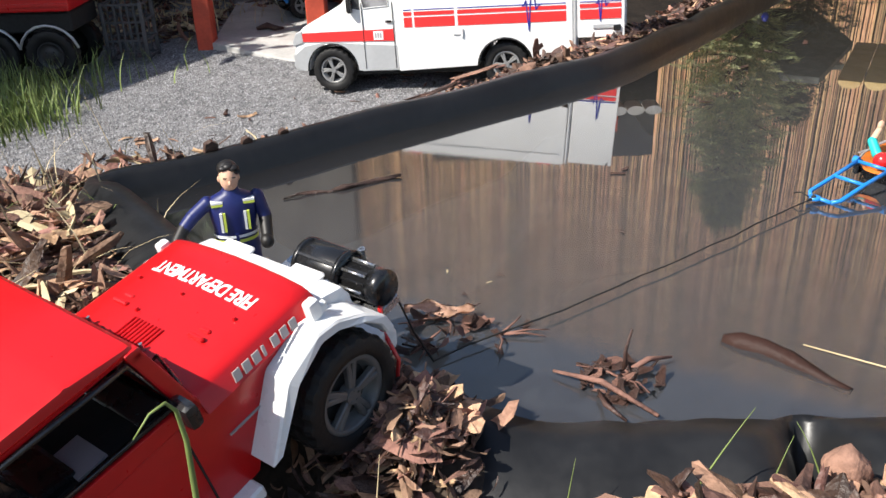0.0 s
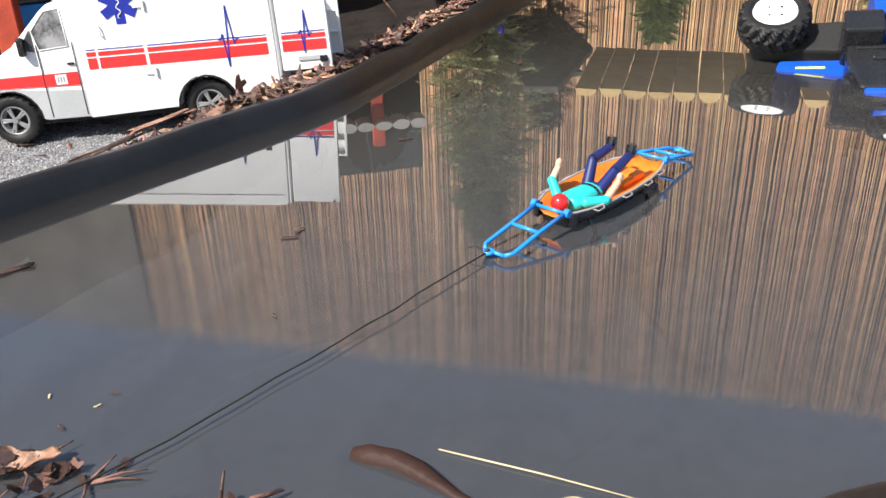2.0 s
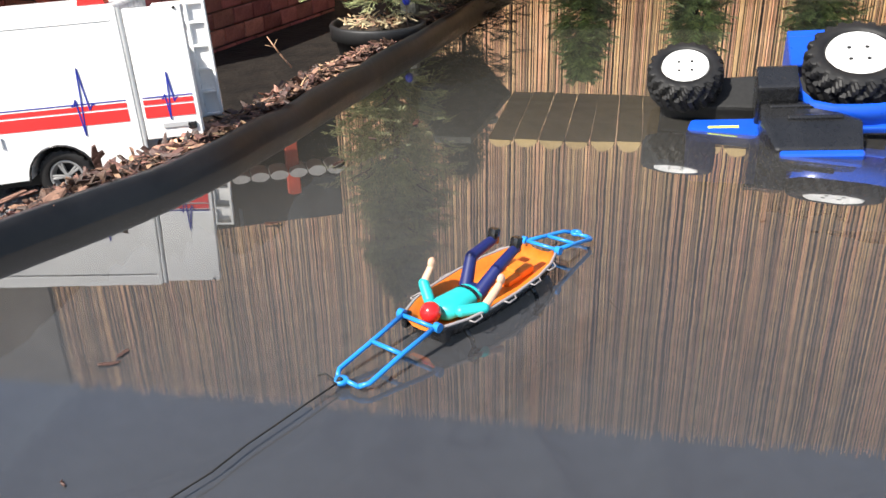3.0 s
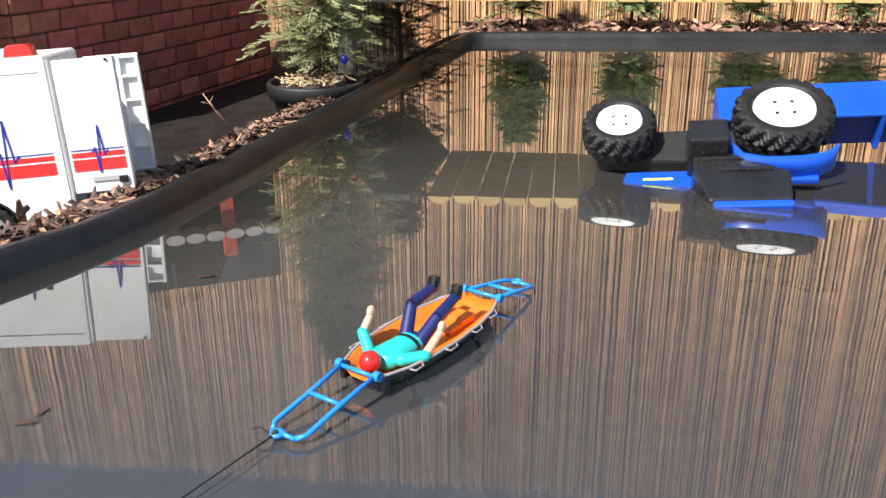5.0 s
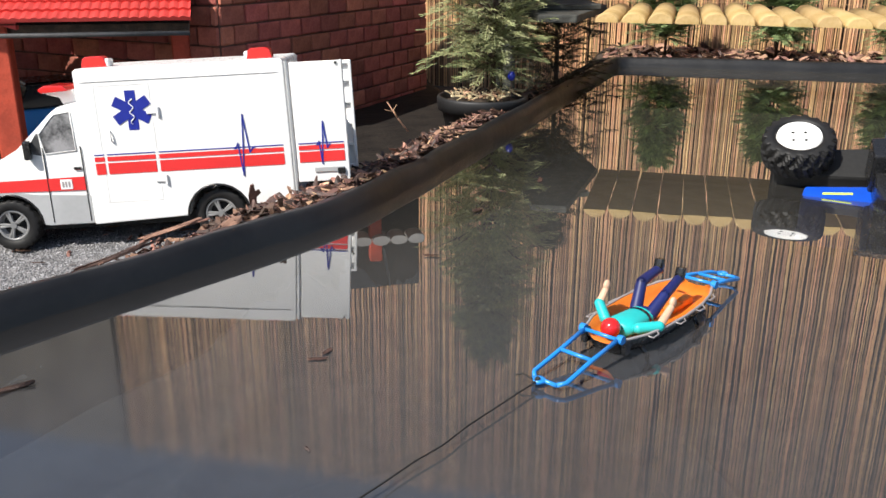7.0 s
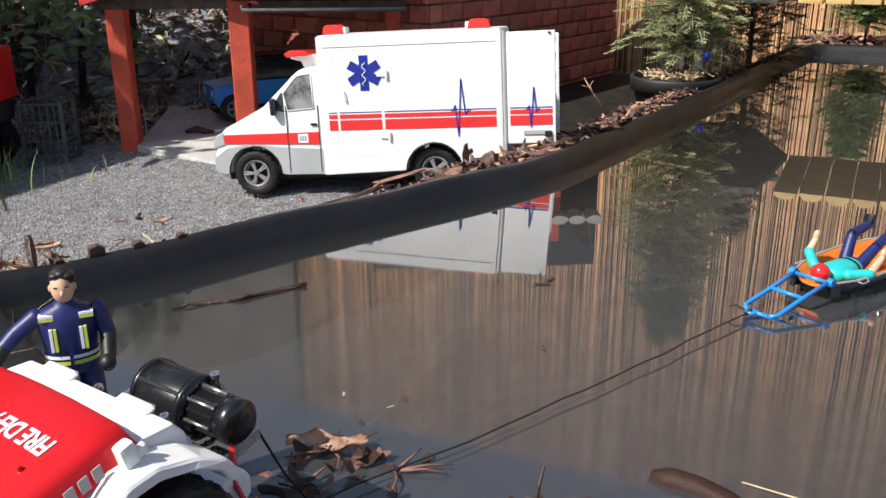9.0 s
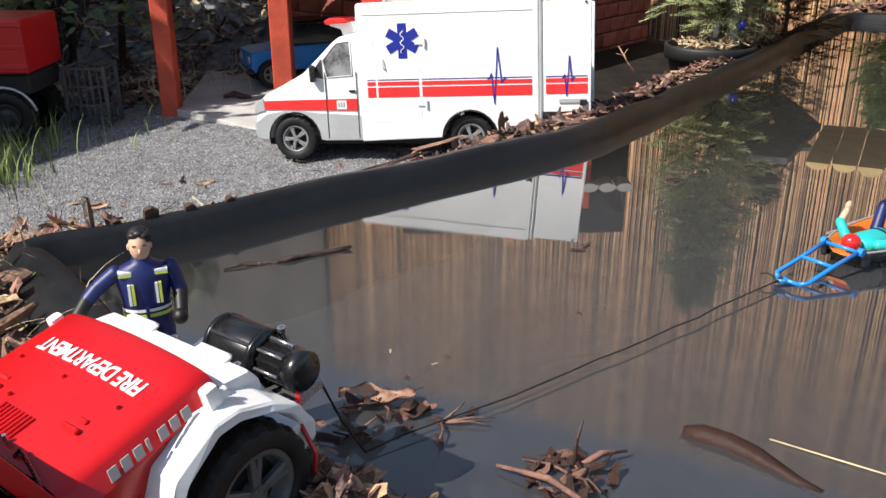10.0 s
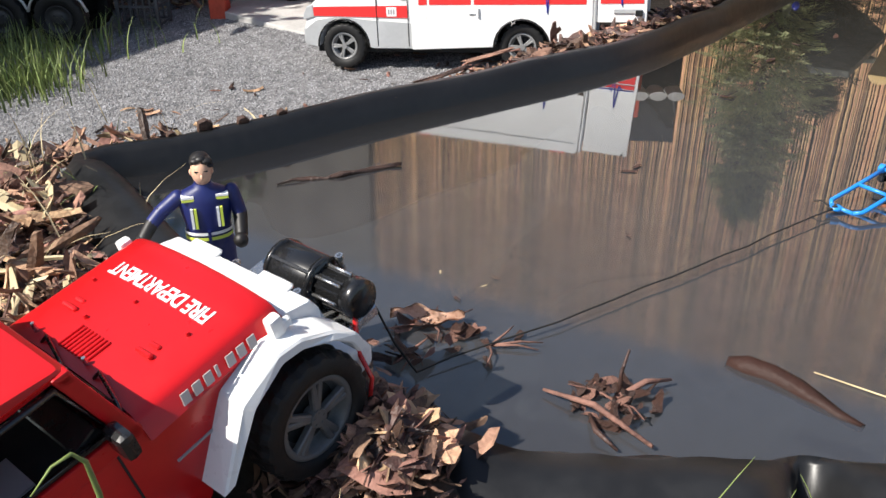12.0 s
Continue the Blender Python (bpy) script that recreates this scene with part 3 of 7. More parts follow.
def wheel(parent, m, r, w, rim_r, rim_mat, tread="road", spokes=5, lugs=20):
    """A tyre with its own tread, and a spoked or dished rim in it; the axle is the local z, the outer face at +z."""
    bm = bmesh.new()
    lug = 0.035 if tread == "road" else 0.085
    rows = 7 if tread == "road" else 11
    seg = lugs * (4 if tread == "road" else 6)
    side = [(rim_r * 0.98, -w / 2), (r * 0.80, -w / 2), (r * 0.90, -w * 0.49)]
    crown = [(r * (1 - 0.05 * (2 * k / (rows - 1) - 1) ** 4), (k / (rows - 1) - 0.5) * 0.92 * w) for k in range(rows)]
    prof = side + crown + [(r * 0.90, w * 0.49), (r * 0.80, w / 2), (rim_r * 1.05, w / 2), (rim_r, w * 0.40), (rim_r * 0.98, w * 0.2)]
    rings = []
    for k, (q, z) in enumerate(prof):
        ring = []
        for a in range(seg):
            rr = q
            if 3 <= k < 3 + rows:
                turn = a * lugs / seg + abs(z) / w * (0.35 if tread == "road" else 1.1) + (0.5 if z > 0 else 0)
                proud = (turn % 1.0) < 0.5
                groove = tread == "road" and (k - 3) in (2, 4)
                rr = q * (1 + (lug * 0.5 if proud and not groove else -lug * 0.5))
            ang = a * math.tau / seg
            ring.append(bm.verts.new((rr * math.cos(ang), rr * math.sin(ang), z)))
        rings.append(ring)
    for k, (p, q) in enumerate(zip(rings, rings[1:])):
        for a in range(seg):
            f = bm.faces.new((p[a], p[(a + 1) % seg], q[(a + 1) % seg], q[a]))
            f.smooth = not 2 <= k <= 2 + rows
    tyre = part("tyre", bm, RUBBER, parent, "black rubber tyre with moulded tread")
    tyre.matrix_local = m
    bm = bmesh.new()
    if spokes:
        lathe(bm, [(rim_r * 1.02, w * 0.42), (rim_r * 0.93, w * 0.46), (rim_r * 0.86, w * 0.40), (rim_r * 0.84, w * 0.15), (rim_r * 0.3, w * 0.10), (0.0001, w * 0.10)], 32)
        for k in range(spokes):
            for s in (-1, 1):
                mm = pose(0, 0, 0, 0, 0, k * 360 / spokes + s * 6.5)
                box(bm, rim_r * 0.16, rim_r * 0.90, -rim_r * 0.075, rim_r * 0.075, w * 0.26, w * 0.42, rim_r * 0.03, 1, mm)
        cyl(bm, rim_r * 0.26, rim_r * 0.22, w * 0.2, w * 0.45, 20)
        for k in range(5):
            cyl(bm, rim_r * 0.035, rim_r * 0.035, w * 0.44, w * 0.47, 8, pose(0, 0, 0, 0, 0, k * 72) @ pose(rim_r * 0.15, 0, 0))
        rm = part("rim", bm, rim_mat, tyre)
        bm = bmesh.new()
        cyl(bm, rim_r * 0.84, rim_r * 0.84, w * 0.05, w * 0.14, 28)
        part("brake_drum", bm, DARK, rm)
    else:
        lathe(bm, [(rim_r * 1.0, w * 0.40), (rim_r * 0.96, w * 0.50), (rim_r * 0.90, w * 0.50), (rim_r * 0.82, w * 0.40), (rim_r * 0.5, w * 0.40), (rim_r * 0.46, w * 0.44), (rim_r * 0.2, w * 0.45), (0.0001, w * 0.45)], 32)
        rm = part("rim", bm, rim_mat, tyre)
        for k in range(4):
            bm = bmesh.new()
            cyl(bm, rim_r * 0.07, rim_r * 0.07, w * 0.40, w * 0.455, 10, pose(0, 0, 0, 0, 0, 45 + k * 90) @ pose(rim_r * 0.38, 0, 0))
            part("wheel_bolt", bm, DARK, rm)
    return tyre


def shade(ob, angle=35):
    """Smooth faces, with edges sharper than the angle kept sharp."""
    me = ob.data
    bm = bmesh.new()
    bm.from_mesh(me)
    for f in bm.faces:
        f.smooth = True
    for e in bm.edges:
        e.smooth = not (len(e.link_faces) == 2 and e.calc_face_angle(0) > radians(angle))
    bm.to_mesh(me)
    bm.free()
    return ob


def side_panel(bm, outline, y, thick, mi=0):
    prism(bm, outline, y, y + thick, "xz", mi)


# ---- ambulance ----
AMB = Matrix.Translation((-0.0285, 1.1796, -0.0569)) @ pose(0, 0, 0, 0, 0, 169.09) @ pose(0, 0, 0, 3.97, 3.0, 0) @ Matrix.Scale(1.007, 4)


def arch(cx, r, z0, n=9):
    return [(cx + r * math.cos(math.pi * (1 - k / (n - 1))), max(z0, 0.029 + r * math.sin(math.pi * (1 - k / (n - 1))))) for k in range(n)]


def ambulance():
    ob = thing("toy_ambulance", AMB, "white toy ambulance with red stripes and an open rear door", "toy ambulance")
    W, B = 0.059, 0.065
    # box body, its wheel arch cut from the outline
    bm = bmesh.new()
    out = [(-0.200, 0.030)] + [(x, z) for x, z in arch(-0.115, 0.0345, 0.030)] + [(0.023, 0.026), (0.023, 0.192), (0.020, 0.195), (-0.197, 0.195), (-0.200, 0.192)]
    prism(bm, out, -B, B, "xz", 0, 0.0018)
    body = part("box_body", bm, WHITE, ob, "glossy white box body")
    for x0, x1, z0, z1 in ((-0.193, 0.016, 0.1805, 0.182), ):
        bm = bmesh.new()
        box(bm, x0, x1, B, B + 0.0009, z0, z1, 0.0003, 1)
        part("roof_moulding", bm, WHITE, body)
    # side door of the box
    bm = bmesh.new()
    for x0, x1, z0, z1 in ((-0.055, 0.004, 0.176, 0.1772), (-0.055, 0.004, 0.050, 0.0512), (0.0030, 0.0042, 0.050, 0.177), (-0.0555, -0.0543, 0.050, 0.177)):
        box(bm, x0, x1, B - 0.0005, B + 0.0003, z0, z1)
    part("side_door_frame", bm, WHITE, body)
    for zz in (0.146, 0.072):
        bm = bmesh.new()
        box(bm, -0.0625, -0.050, B, B + 0.0022, zz - 0.002, zz + 0.002, 0.0006, 1)
        cyl(bm, 0.0016, 0.0016, -0.005, 0.005, 10, pose(-0.062, B + 0.0016, zz))
        part("hinge", bm, WHITE, body)
    bm = bmesh.new()
    tube(bm, [(-0.008, B, 0.128), (-0.008, B + 0.003, 0.127), (-0.0095, B + 0.003, 0.117), (-0.0095, B, 0.116)], 0.0009, 6)
    part("door_handle", bm, WHITE, body)
    # stripes of the box
    def stripe(x0, x1, z0, z1, m, y=B, name="stripe"):
        bm = bmesh.new()
        box(bm, x0, x1, y + 0.0001, y + 0.0006, z0, z1)
        return part(name, bm, m, body)
    for x0, x1 in ((0.002, 0.0125), (-0.053, -0.001), (-0.192, -0.057)):
        stripe(x0, x1, 0.0812, 0.0935, DECAL_RED)
        stripe(x0, x1, 0.0955, 0.1003, DECAL_RED)
        stripe(x0, x1, 0.1022, 0.1032, DECAL_BLUE)

    def pulse(x, y, z, k, parent):
        bm = bmesh.new()
        p = [(9, 0), (7, 0), (5, 5), (2.5, -24), (-1, 29), (-4.5, -4), (-7, 0), (-9, 0)]
        for a, b in zip(p, p[1:]):
            d = Vector((b[0] - a[0], 0, b[1] - a[1])) * k
            n = Vector((-d.z, 0, d.x)).normalized() * 0.00065
            q = [Vector((x + c[0] * k, y, z + c[1] * k)) for c in (a, b)]
            f = [bm.verts.new(v) for v in (q[0] - n, q[1] - n, q[1] + n, q[0] + n)]
            g = [bm.verts.new(v.co + Vector((0, 0.0004, 0))) for v in f]
            bm.faces.new(g)
            for i in range(4):
                bm.faces.new((f[i], f[(i + 1) % 4], g[(i + 1) % 4], g[i]))
        bmesh.ops.recalc_face_normals(bm, faces=bm.faces)
        part("pulse_line", bm, DECAL_BLUE, parent, "thin blue heartbeat line")
    pulse(-0.1495, B + 0.0007, 0.1015, 0.00128, body)
    # star of life: three crossed bars, with a plain rod on it
    bm = bmesh.new()
    for a in (0, 60, 120):
        box(bm, -0.0055, 0.0055, B + 0.0001 + a * 1e-6, B + 0.0005 + a * 2e-6, -0.021, 0.021, m=Matrix.Translation((-0.0345, 0, 0.1490)) @ pose(0, 0, 0, 0, a, 0))
    star = part("star_emblem", bm, DECAL_BLUE, body, "blue six-armed medical star")
    bm = bmesh.new()
    tube(bm, [(-0.0345 + 0.0022 * math.sin(k * 1.05), B + 0.0012, 0.134 + k * 0.0017) for k in range(17)], 0.0006, 5)
    part("rod_emblem", bm, DECAL_WHITE, star)
    # rear corner and open rear door
    bm = bmesh.new()
    cyl(bm, 0.0022, 0.0022, 0.032, 0.192, 10, pose(-0.2025, B - 0.002, 0))
    part("door_hinge_post", bm, SILVER, body)
    bm = bmesh.new()
    box(bm, -0.262, -0.2055, B - 0.0055, B - 0.0005, 0.060, 0.190, 0.0012, 2)
    door = part("rear_door", bm, WHITE, ob, "white rear door standing open")
    for z0, z1, m in ((0.0820, 0.0935, DECAL_RED), (0.0955, 0.1003, DECAL_RED), (0.1022, 0.1032, DECAL_BLUE)):
        bm = bmesh.new()
        box(bm, -0.258, -0.2085, B - 0.0003, B + 0.0003, z0, z1)
        part("stripe", bm, m, door)
    pulse(-0.2355, B + 0.0004, 0.1005, 0.00090, door)
    bm = bmesh.new()
    box(bm, -0.2565, -0.224, B - 0.0006, B + 0.0014, 0.0705, 0.076, 0.0006, 1)
    part("latch_plate", bm, SILVER, door)
    bm = bmesh.new()
    box(bm, -0.2575, -0.249, B, B + 0.0028, 0.0675, 0.0745, 0.0008, 1)
    part("latch", bm, BLACK, door)
    bm = bmesh.new()
    cyl(bm, 0.0015, 0.0015, 0, 0.0016, 10, pose(-0.2555, B - 0.0006, 0.1875, -90, 0, 0))
    part("door_stop", bm, DARK, door)
    # inner skin of the door: ribs and two clear panels
    bm = bmesh.new()
    for zz in (0.064, 0.097, 0.13, 0.162, 0.188):
        box(bm, -0.260, -0.207, B - 0.011, B - 0.0055, zz - 0.0016, zz + 0.0016, 0.0006, 1)
    for xx in (-0.2605, -0.2075):
        box(bm, xx - 0.0016, xx + 0.0016, B - 0.011, B - 0.0055, 0.062, 0.19, 0.0006, 1)
    part("door_ribs", bm, WHITE, door)
    # second door, open on the far side, its ribbed inner skin in view
    bm = bmesh.new()
    box(bm, -0.264, -0.2055, -B + 0.0005, -B + 0.0035, 0.052, 0.184, 0.001, 1)
    door2 = part("rear_door", bm, WHITE, ob, "white rear door with a ribbed inner skin")
    bm = bmesh.new()
    for zz in (0.056, 0.082, 0.108, 0.134, 0.160, 0.181):
        box(bm, -0.263, -0.207, -B + 0.0034, -B + 0.0085, zz - 0.0017, zz + 0.0017, 0.0006, 1)
    for xx in (-0.2625, -0.243, -0.2075):
        box(bm, xx - 0.0018, xx + 0.0018, -B + 0.0034, -B + 0.0090, 0.054, 0.183, 0.0006, 1)
    part("door_ribs", bm, WHITE, door2)
    # roof lamps
    for x in (-0.172, 0.006):
        for y in (0.034,):
            bm = bmesh.new()
            prism(bm, [(x - 0.014, 0.1945), (x - 0.012, 0.204), (x - 0.008, 0.2065), (x + 0.008, 0.2065), (x + 0.012, 0.204), (x + 0.014, 0.1945)], y - 0.008, y + 0.010, "xz", 0, 0.0015)
            lamp = part("roof_lamp", bm, LAMP_RED, ob, "red plastic warning lamp")
            bm = bmesh.new()
            box(bm, x - 0.0165 if x > 0 else x + 0.008, x - 0.010 if x > 0 else x + 0.0165, y - 0.007, y + 0.009, 0.1945, 0.2035, 0.0015, 1)
            part("lamp_foot", bm, WHITE, lamp)
    # cab
    bm = bmesh.new()
    cab = [(0.0225, 0.026)] + [(0.075, 0.026)] + arch(0.115, 0.0335, 0.028) + [(0.160, 0.030), (0.166, 0.036), (0.1665, 0.052), (0.1635, 0.066), (0.158, 0.0795), (0.150, 0.0865), (0.118, 0.102), (0.098, 0.112), (0.056, 0.150), (0.048, 0.1555), (0.038, 0.158), (0.0225, 0.159)]
    prism(bm, cab, -W, W, "xz", 0, 0.003)
    cabo = shade(part("cab", bm, WHITE, ob, "white cab with a silver lower panel"), 40)
    bm = bmesh.new()
    low = [(0.024, 0.0275), (0.077, 0.0275)] + arch(0.115, 0.0350, 0.0285) + [(0.160, 0.0305), (0.1655, 0.037), (0.1668, 0.050), (0.150, 0.0615), (0.118, 0.0665), (0.080, 0.062), (0.024, 0.058)]
    prism(bm, [(x, z) for x, z in low], W - 0.0004, W + 0.0009, "xz")
    part("lower_panel", bm, SILVER, cabo)
    bm = bmesh.new()
    prism(bm, [(0.150, 0.030), (0.1665, 0.030), (0.1690, 0.036), (0.1690, 0.050), (0.1665, 0.054), (0.150, 0.054)], -W + 0.002, W - 0.0008, "xz", 0, 0.002)
    part("front_bumper", bm, SILVER, cabo)
    bm = bmesh.new()
    prism(bm, [(0.028, 0.0645), (0.161, 0.0675), (0.158, 0.0745), (0.150, 0.0785), (0.028, 0.0795)], W - 0.0004, W + 0.0012, "xz")
    part("stripe", bm, DECAL_RED, cabo)
    bm = bmesh.new()
    box(bm, 0.0425, 0.0555, W + 0.001, W + 0.0018, 0.0665, 0.0775, 0.0002, 1)
    plate = part("number_panel", bm, DECAL_WHITE, cabo, "white panel with three dark bars")
    for k in range(3):
        bm = bmesh.new()
        box(bm, 0.0448 + k * 0.0033, 0.0468 + k * 0.0033, W + 0.0017, W + 0.0021, 0.069, 0.0752)
        part("bar", bm, DECAL_GREY, plate)
    # windows, pillar, mirror, handles, lamp
    bm = bmesh.new()
    prism(bm, [(0.033, 0.1085), (0.0665, 0.1065), (0.070, 0.128), (0.056, 0.1435), (0.051, 0.148), (0.034, 0.150)], W - 0.0006, W + 0.0006, "xz", 0, 0.0004)
    win = part("side_window", bm, GLASS_MOTTLED, cabo, "cab window with its inside painted on as grey mottling")
    bm = bmesh.new()
    prism(bm, [(0.071, 0.1045), (0.089, 0.1085), (0.0735, 0.129), (0.0715, 0.129)], W - 0.0006, W + 0.0006, "xz", 0, 0.0004)
    part("quarter_window", bm, GLASS_MOTTLED, cabo)
    bm = bmesh.new()
    tube(bm, [(0.033, W + 0.0008, 0.1085), (0.0665, W + 0.0008, 0.1065), (0.0705, W + 0.0008, 0.128), (0.056, W + 0.0008, 0.1438), (0.051, W + 0.0008, 0.1485), (0.034, W + 0.0008, 0.1505)], 0.0007, 5, closed=True)
    part("window_frame", bm, WHITE, win)
    bm = bmesh.new()
    prism(bm, [(0.0975, 0.1095), (0.0555, 0.1475), (0.0560, 0.1490), (0.0985, 0.1110)], -W + 0.006, W - 0.006, "xz")
    part("windscreen", bm, GLASS_DARK, cabo)
    bm = bmesh.new()
    box(bm, 0.080, 0.0865, W + 0.0005, W + 0.0105, 0.1015, 0.1225, 0.0025, 2)
    part("wing_mirror", bm, BLACK, cabo)
    bm = bmesh.new()
    box(bm, 0.030, 0.0385, W + 0.0004, W + 0.0024, 0.0875, 0.0905, 0.0008, 1)
    part("door_handle", bm, BLACK, cabo)
    bm = bmesh.new()
    for x in (0.0278, 0.0685):
        box(bm, x, x + 0.0008, W + 0.0006, W + 0.0016, 0.030, 0.113)
    part("door_seam", bm, DARK, cabo)
    bm = bmesh.new()
    prism(bm, [(0.152, 0.066), (0.1668, 0.062), (0.1662, 0.070), (0.161, 0.079), (0.153, 0.0815)], W - 0.010, W + 0.0017, "xz", 0, 0.001)
    part("headlight", bm, SILVER, cabo, "clear silver headlight")
    bm = bmesh.new()
    prism(bm, [(0.034, 0.158), (0.036, 0.1715), (0.052, 0.1745), (0.066, 0.171), (0.066, 0.168), (0.052, 0.164), (0.049, 0.156)], -0.034, 0.034, "xz", 0, 0.0015)
    lamp = part("light_bar_base", bm, WHITE, ob)
    bm = bmesh.new()
    prism(bm, [(0.038, 0.1715), (0.042, 0.1775), (0.062, 0.1785), (0.070, 0.1745), (0.067, 0.1700)], 0.004, 0.046, "xz", 0, 0.0016)
    part("light_bar", bm, LAMP_RED, lamp, "red plastic light bar")
    # arches, floor, wheels
    for cx, y in ((0.115, W), (-0.115, B)):
        bm = bmesh.new()
        tube(bm, [(x, y + 0.0006, z) for x, z in arch(cx, 0.0345, 0.02, 13)], 0.0012, 6)
        part("wheel_arch", bm, BLACK, ob)
    bm = bmesh.new()
    box(bm, -0.19, 0.155, -0.050, 0.046, 0.020, 0.033)
    part("chassis", bm, DARK, ob)
    for x in (0.115, -0.115):
        for s in (1, -1):
            wheel(ob, pose(x, s * (W - 0.009), 0.029, -90 * s, 0, 0), 0.0288, 0.020, 0.0172, RIM_GREY, "road", 5, 22)


ambulance()

# ---- jeep ----
JEEP = Matrix.Translation((-0.089, 0.332, 0.054)) @ pose(0, 0, 0, 0, 0, 52.7) @ pose(0, 0, 0, 0, -14.5, 0)


def jeep():
    ob = thing("toy_jeep", JEEP, "red toy off-road fire car with white wings and a winch", "toy car")
    # tub and cab sides: outline with the window cut out as frames
    H = 0.0445
    bm = bmesh.new()
    prism(bm, [(0.009, 0.012), (0.009, 0.0398), (-0.050, 0.0398), (-0.0525, 0.044), (-0.23, 0.044), (-0.23, -0.006), (-0.045, -0.006), (-0.036, 0.012)], -H, H, "xz", 0, 0.002)
    body = shade(part("body", bm, RED, ob, "glossy red plastic body"), 35)
    # bonnet with a crowned top and sloping flanks
    bm = bmesh.new()
    prof = [(-0.0468, 0.0395), (-0.0462, 0.0405), (-0.0437, 0.0466), (-0.0425, 0.0480), (-0.0395, 0.0494), (-0.030, 0.0508), (-0.015, 0.0519), (0, 0.0523)]
    prof = prof + [(-y, z) for y, z in prof[-2::-1]]
    rows = []
    for x in (0.0085, 0.0078, 0.0055, -0.005, -0.025, -0.045, -0.0545):
        k = 0.965 + 0.035 * (0.0085 - x) / 0.063
        drop = 0.0065 * (x > 0.008) + 0.0016 * (0.0055 < x < 0.008)
        rows.append([bm.verts.new((x, y * k, max(0.0395, z - drop * (z > 0.043)))) for y, z in prof])
    for a, b in zip(rows, rows[1:]):
        for i in range(len(prof) - 1):
            bm.faces.new((a[i], a[i + 1], b[i + 1], b[i])).smooth = True
    bm.faces.new(rows[0][::-1])
    bm.faces.new(rows[-1])
    bmesh.ops.recalc_face_normals(bm, faces=bm.faces)
    hood = shade(part("bonnet", bm, RED, ob, "red bonnet with white lettering"), 40)
    words = text_part("lettering", "FIRE DEPARTMENT", 0.0096, DECAL_WHITE, hood, Matrix.Translation((-0.0112, -0.0005, 0.0525)) @ pose(0, 0, 0, 0, 0, 90), 0.80, 0.93)
    for v in words.data.vertices:
        v.co.z -= 0.0023 * (v.co.y / 0.0365) ** 2 if abs(v.co.y) < 0.03 else 0.0015 + 0.0012 * (abs(v.co.y) - 0.03) / 0.0095
    for y in (0.024, -0.024):
        bm = bmesh.new()
        box(bm, -0.0365, -0.0345, y - 0.0045, y + 0.0045, 0.0508, 0.0530, 0.0006, 1)
        box(bm, -0.0320, -0.0300, y - 0.0030, y + 0.0030, 0.0508, 0.0522, 0.0006, 1)
        part("bonnet_catch", bm, RED, hood)
    for k in range(9):
        bm = bmesh.new()
        box(bm, -0.050, -0.039, -0.0092 + k * 0.0022, -0.0082 + k * 0.0022, 0.0515, 0.0530, 0.0003, 1)
        part("louvre", bm, RED, hood)
    for x, y in ((-0.021, 0.030), (-0.021, -0.030), (-0.021, 0.001), (-0.036, 0.012)):
        bm = bmesh.new()
        cyl(bm, 0.0011, 0.0007, 0.0500 if abs(y) > 0.02 else 0.0516, 0.0522 if abs(y) > 0.02 else 0.0536, 8, pose(x, y, 0))
        part("bump_stop", bm, RED, hood)
    for y in (0.0165, -0.018):
        bm = bmesh.new()
        tube(bm, [(-0.0525, y, 0.0518), (-0.0505, y - 0.002, 0.0542), (-0.0560, y - 0.022, 0.0548), (-0.0580, y - 0.026, 0.0550)], 0.0008, 5)
        part("wiper", bm, BLACK, ob)
        bm = bmesh.new()
        cyl(bm, 0.001, 0.0008, 0.051, 0.0555, 8, pose(-0.050, y + 0.008, 0))
        part("washer_jet", bm, CHROME, hood)
    # model name on the bonnet's flank: one bar a letter
    for k in range(7):
        bm = bmesh.new()
        x = -0.0395 + k * 0.0050
        w = 0.0012 if k == 3 else 0.0033
        q = [(x, 0.0), (x + w, 0.0), (x + w + 0.0008, 0.0038), (x + 0.0008, 0.0038)]
        lo = [bm.verts.new((a, -0.0463 + 0.0025 * b / 0.006 + 0.0007 * (0.0085 - a) / 0.063, 0.0411 + b)) for a, b in q]
        hi = [bm.verts.new((v.co.x, v.co.y - 0.0009, v.co.z + 0.0004)) for v in lo]
        bm.faces.new(hi)
        for a in range(4):
            bm.faces.new((lo[a], lo[(a + 1) % 4], hi[(a + 1) % 4], hi[a]))
        bmesh.ops.recalc_face_normals(bm, faces=bm.faces)
        part("flank_bar", bm, DECAL_GREY, hood, "grey bar of a model name")
    # windscreen frame, roof, pillars
    bm = bmesh.new()
    for y0, y1 in ((-H, -H + 0.006), (H - 0.006, H)):
        prism(bm, [(-0.0535, 0.043), (-0.0600, 0.043), (-0.0700, 0.081), (-0.0640, 0.081)], y0, y1, "xz", 0, 0.001)
    prism(bm, [(-0.0530, 0.042), (-0.0590, 0.042), (-0.0605, 0.0485), (-0.0545, 0.0485)], -H, H, "xz", 0, 0.001)
    prism(bm, [(-0.0630, 0.0765), (-0.0690, 0.0765), (-0.0700, 0.082), (-0.0640, 0.082)], -H, H, "xz", 0, 0.001)
    wf = part("windscreen_frame", bm, RED, ob)
    bm = bmesh.new()
    prism(bm, [(-0.0548, 0.0475), (-0.0536, 0.0475), (-0.0630, 0.0785), (-0.0642, 0.0785)], -H + 0.007, H - 0.007, "xz")
    part("windscreen", bm, GLASS_DARK, wf)
    bm = bmesh.new()
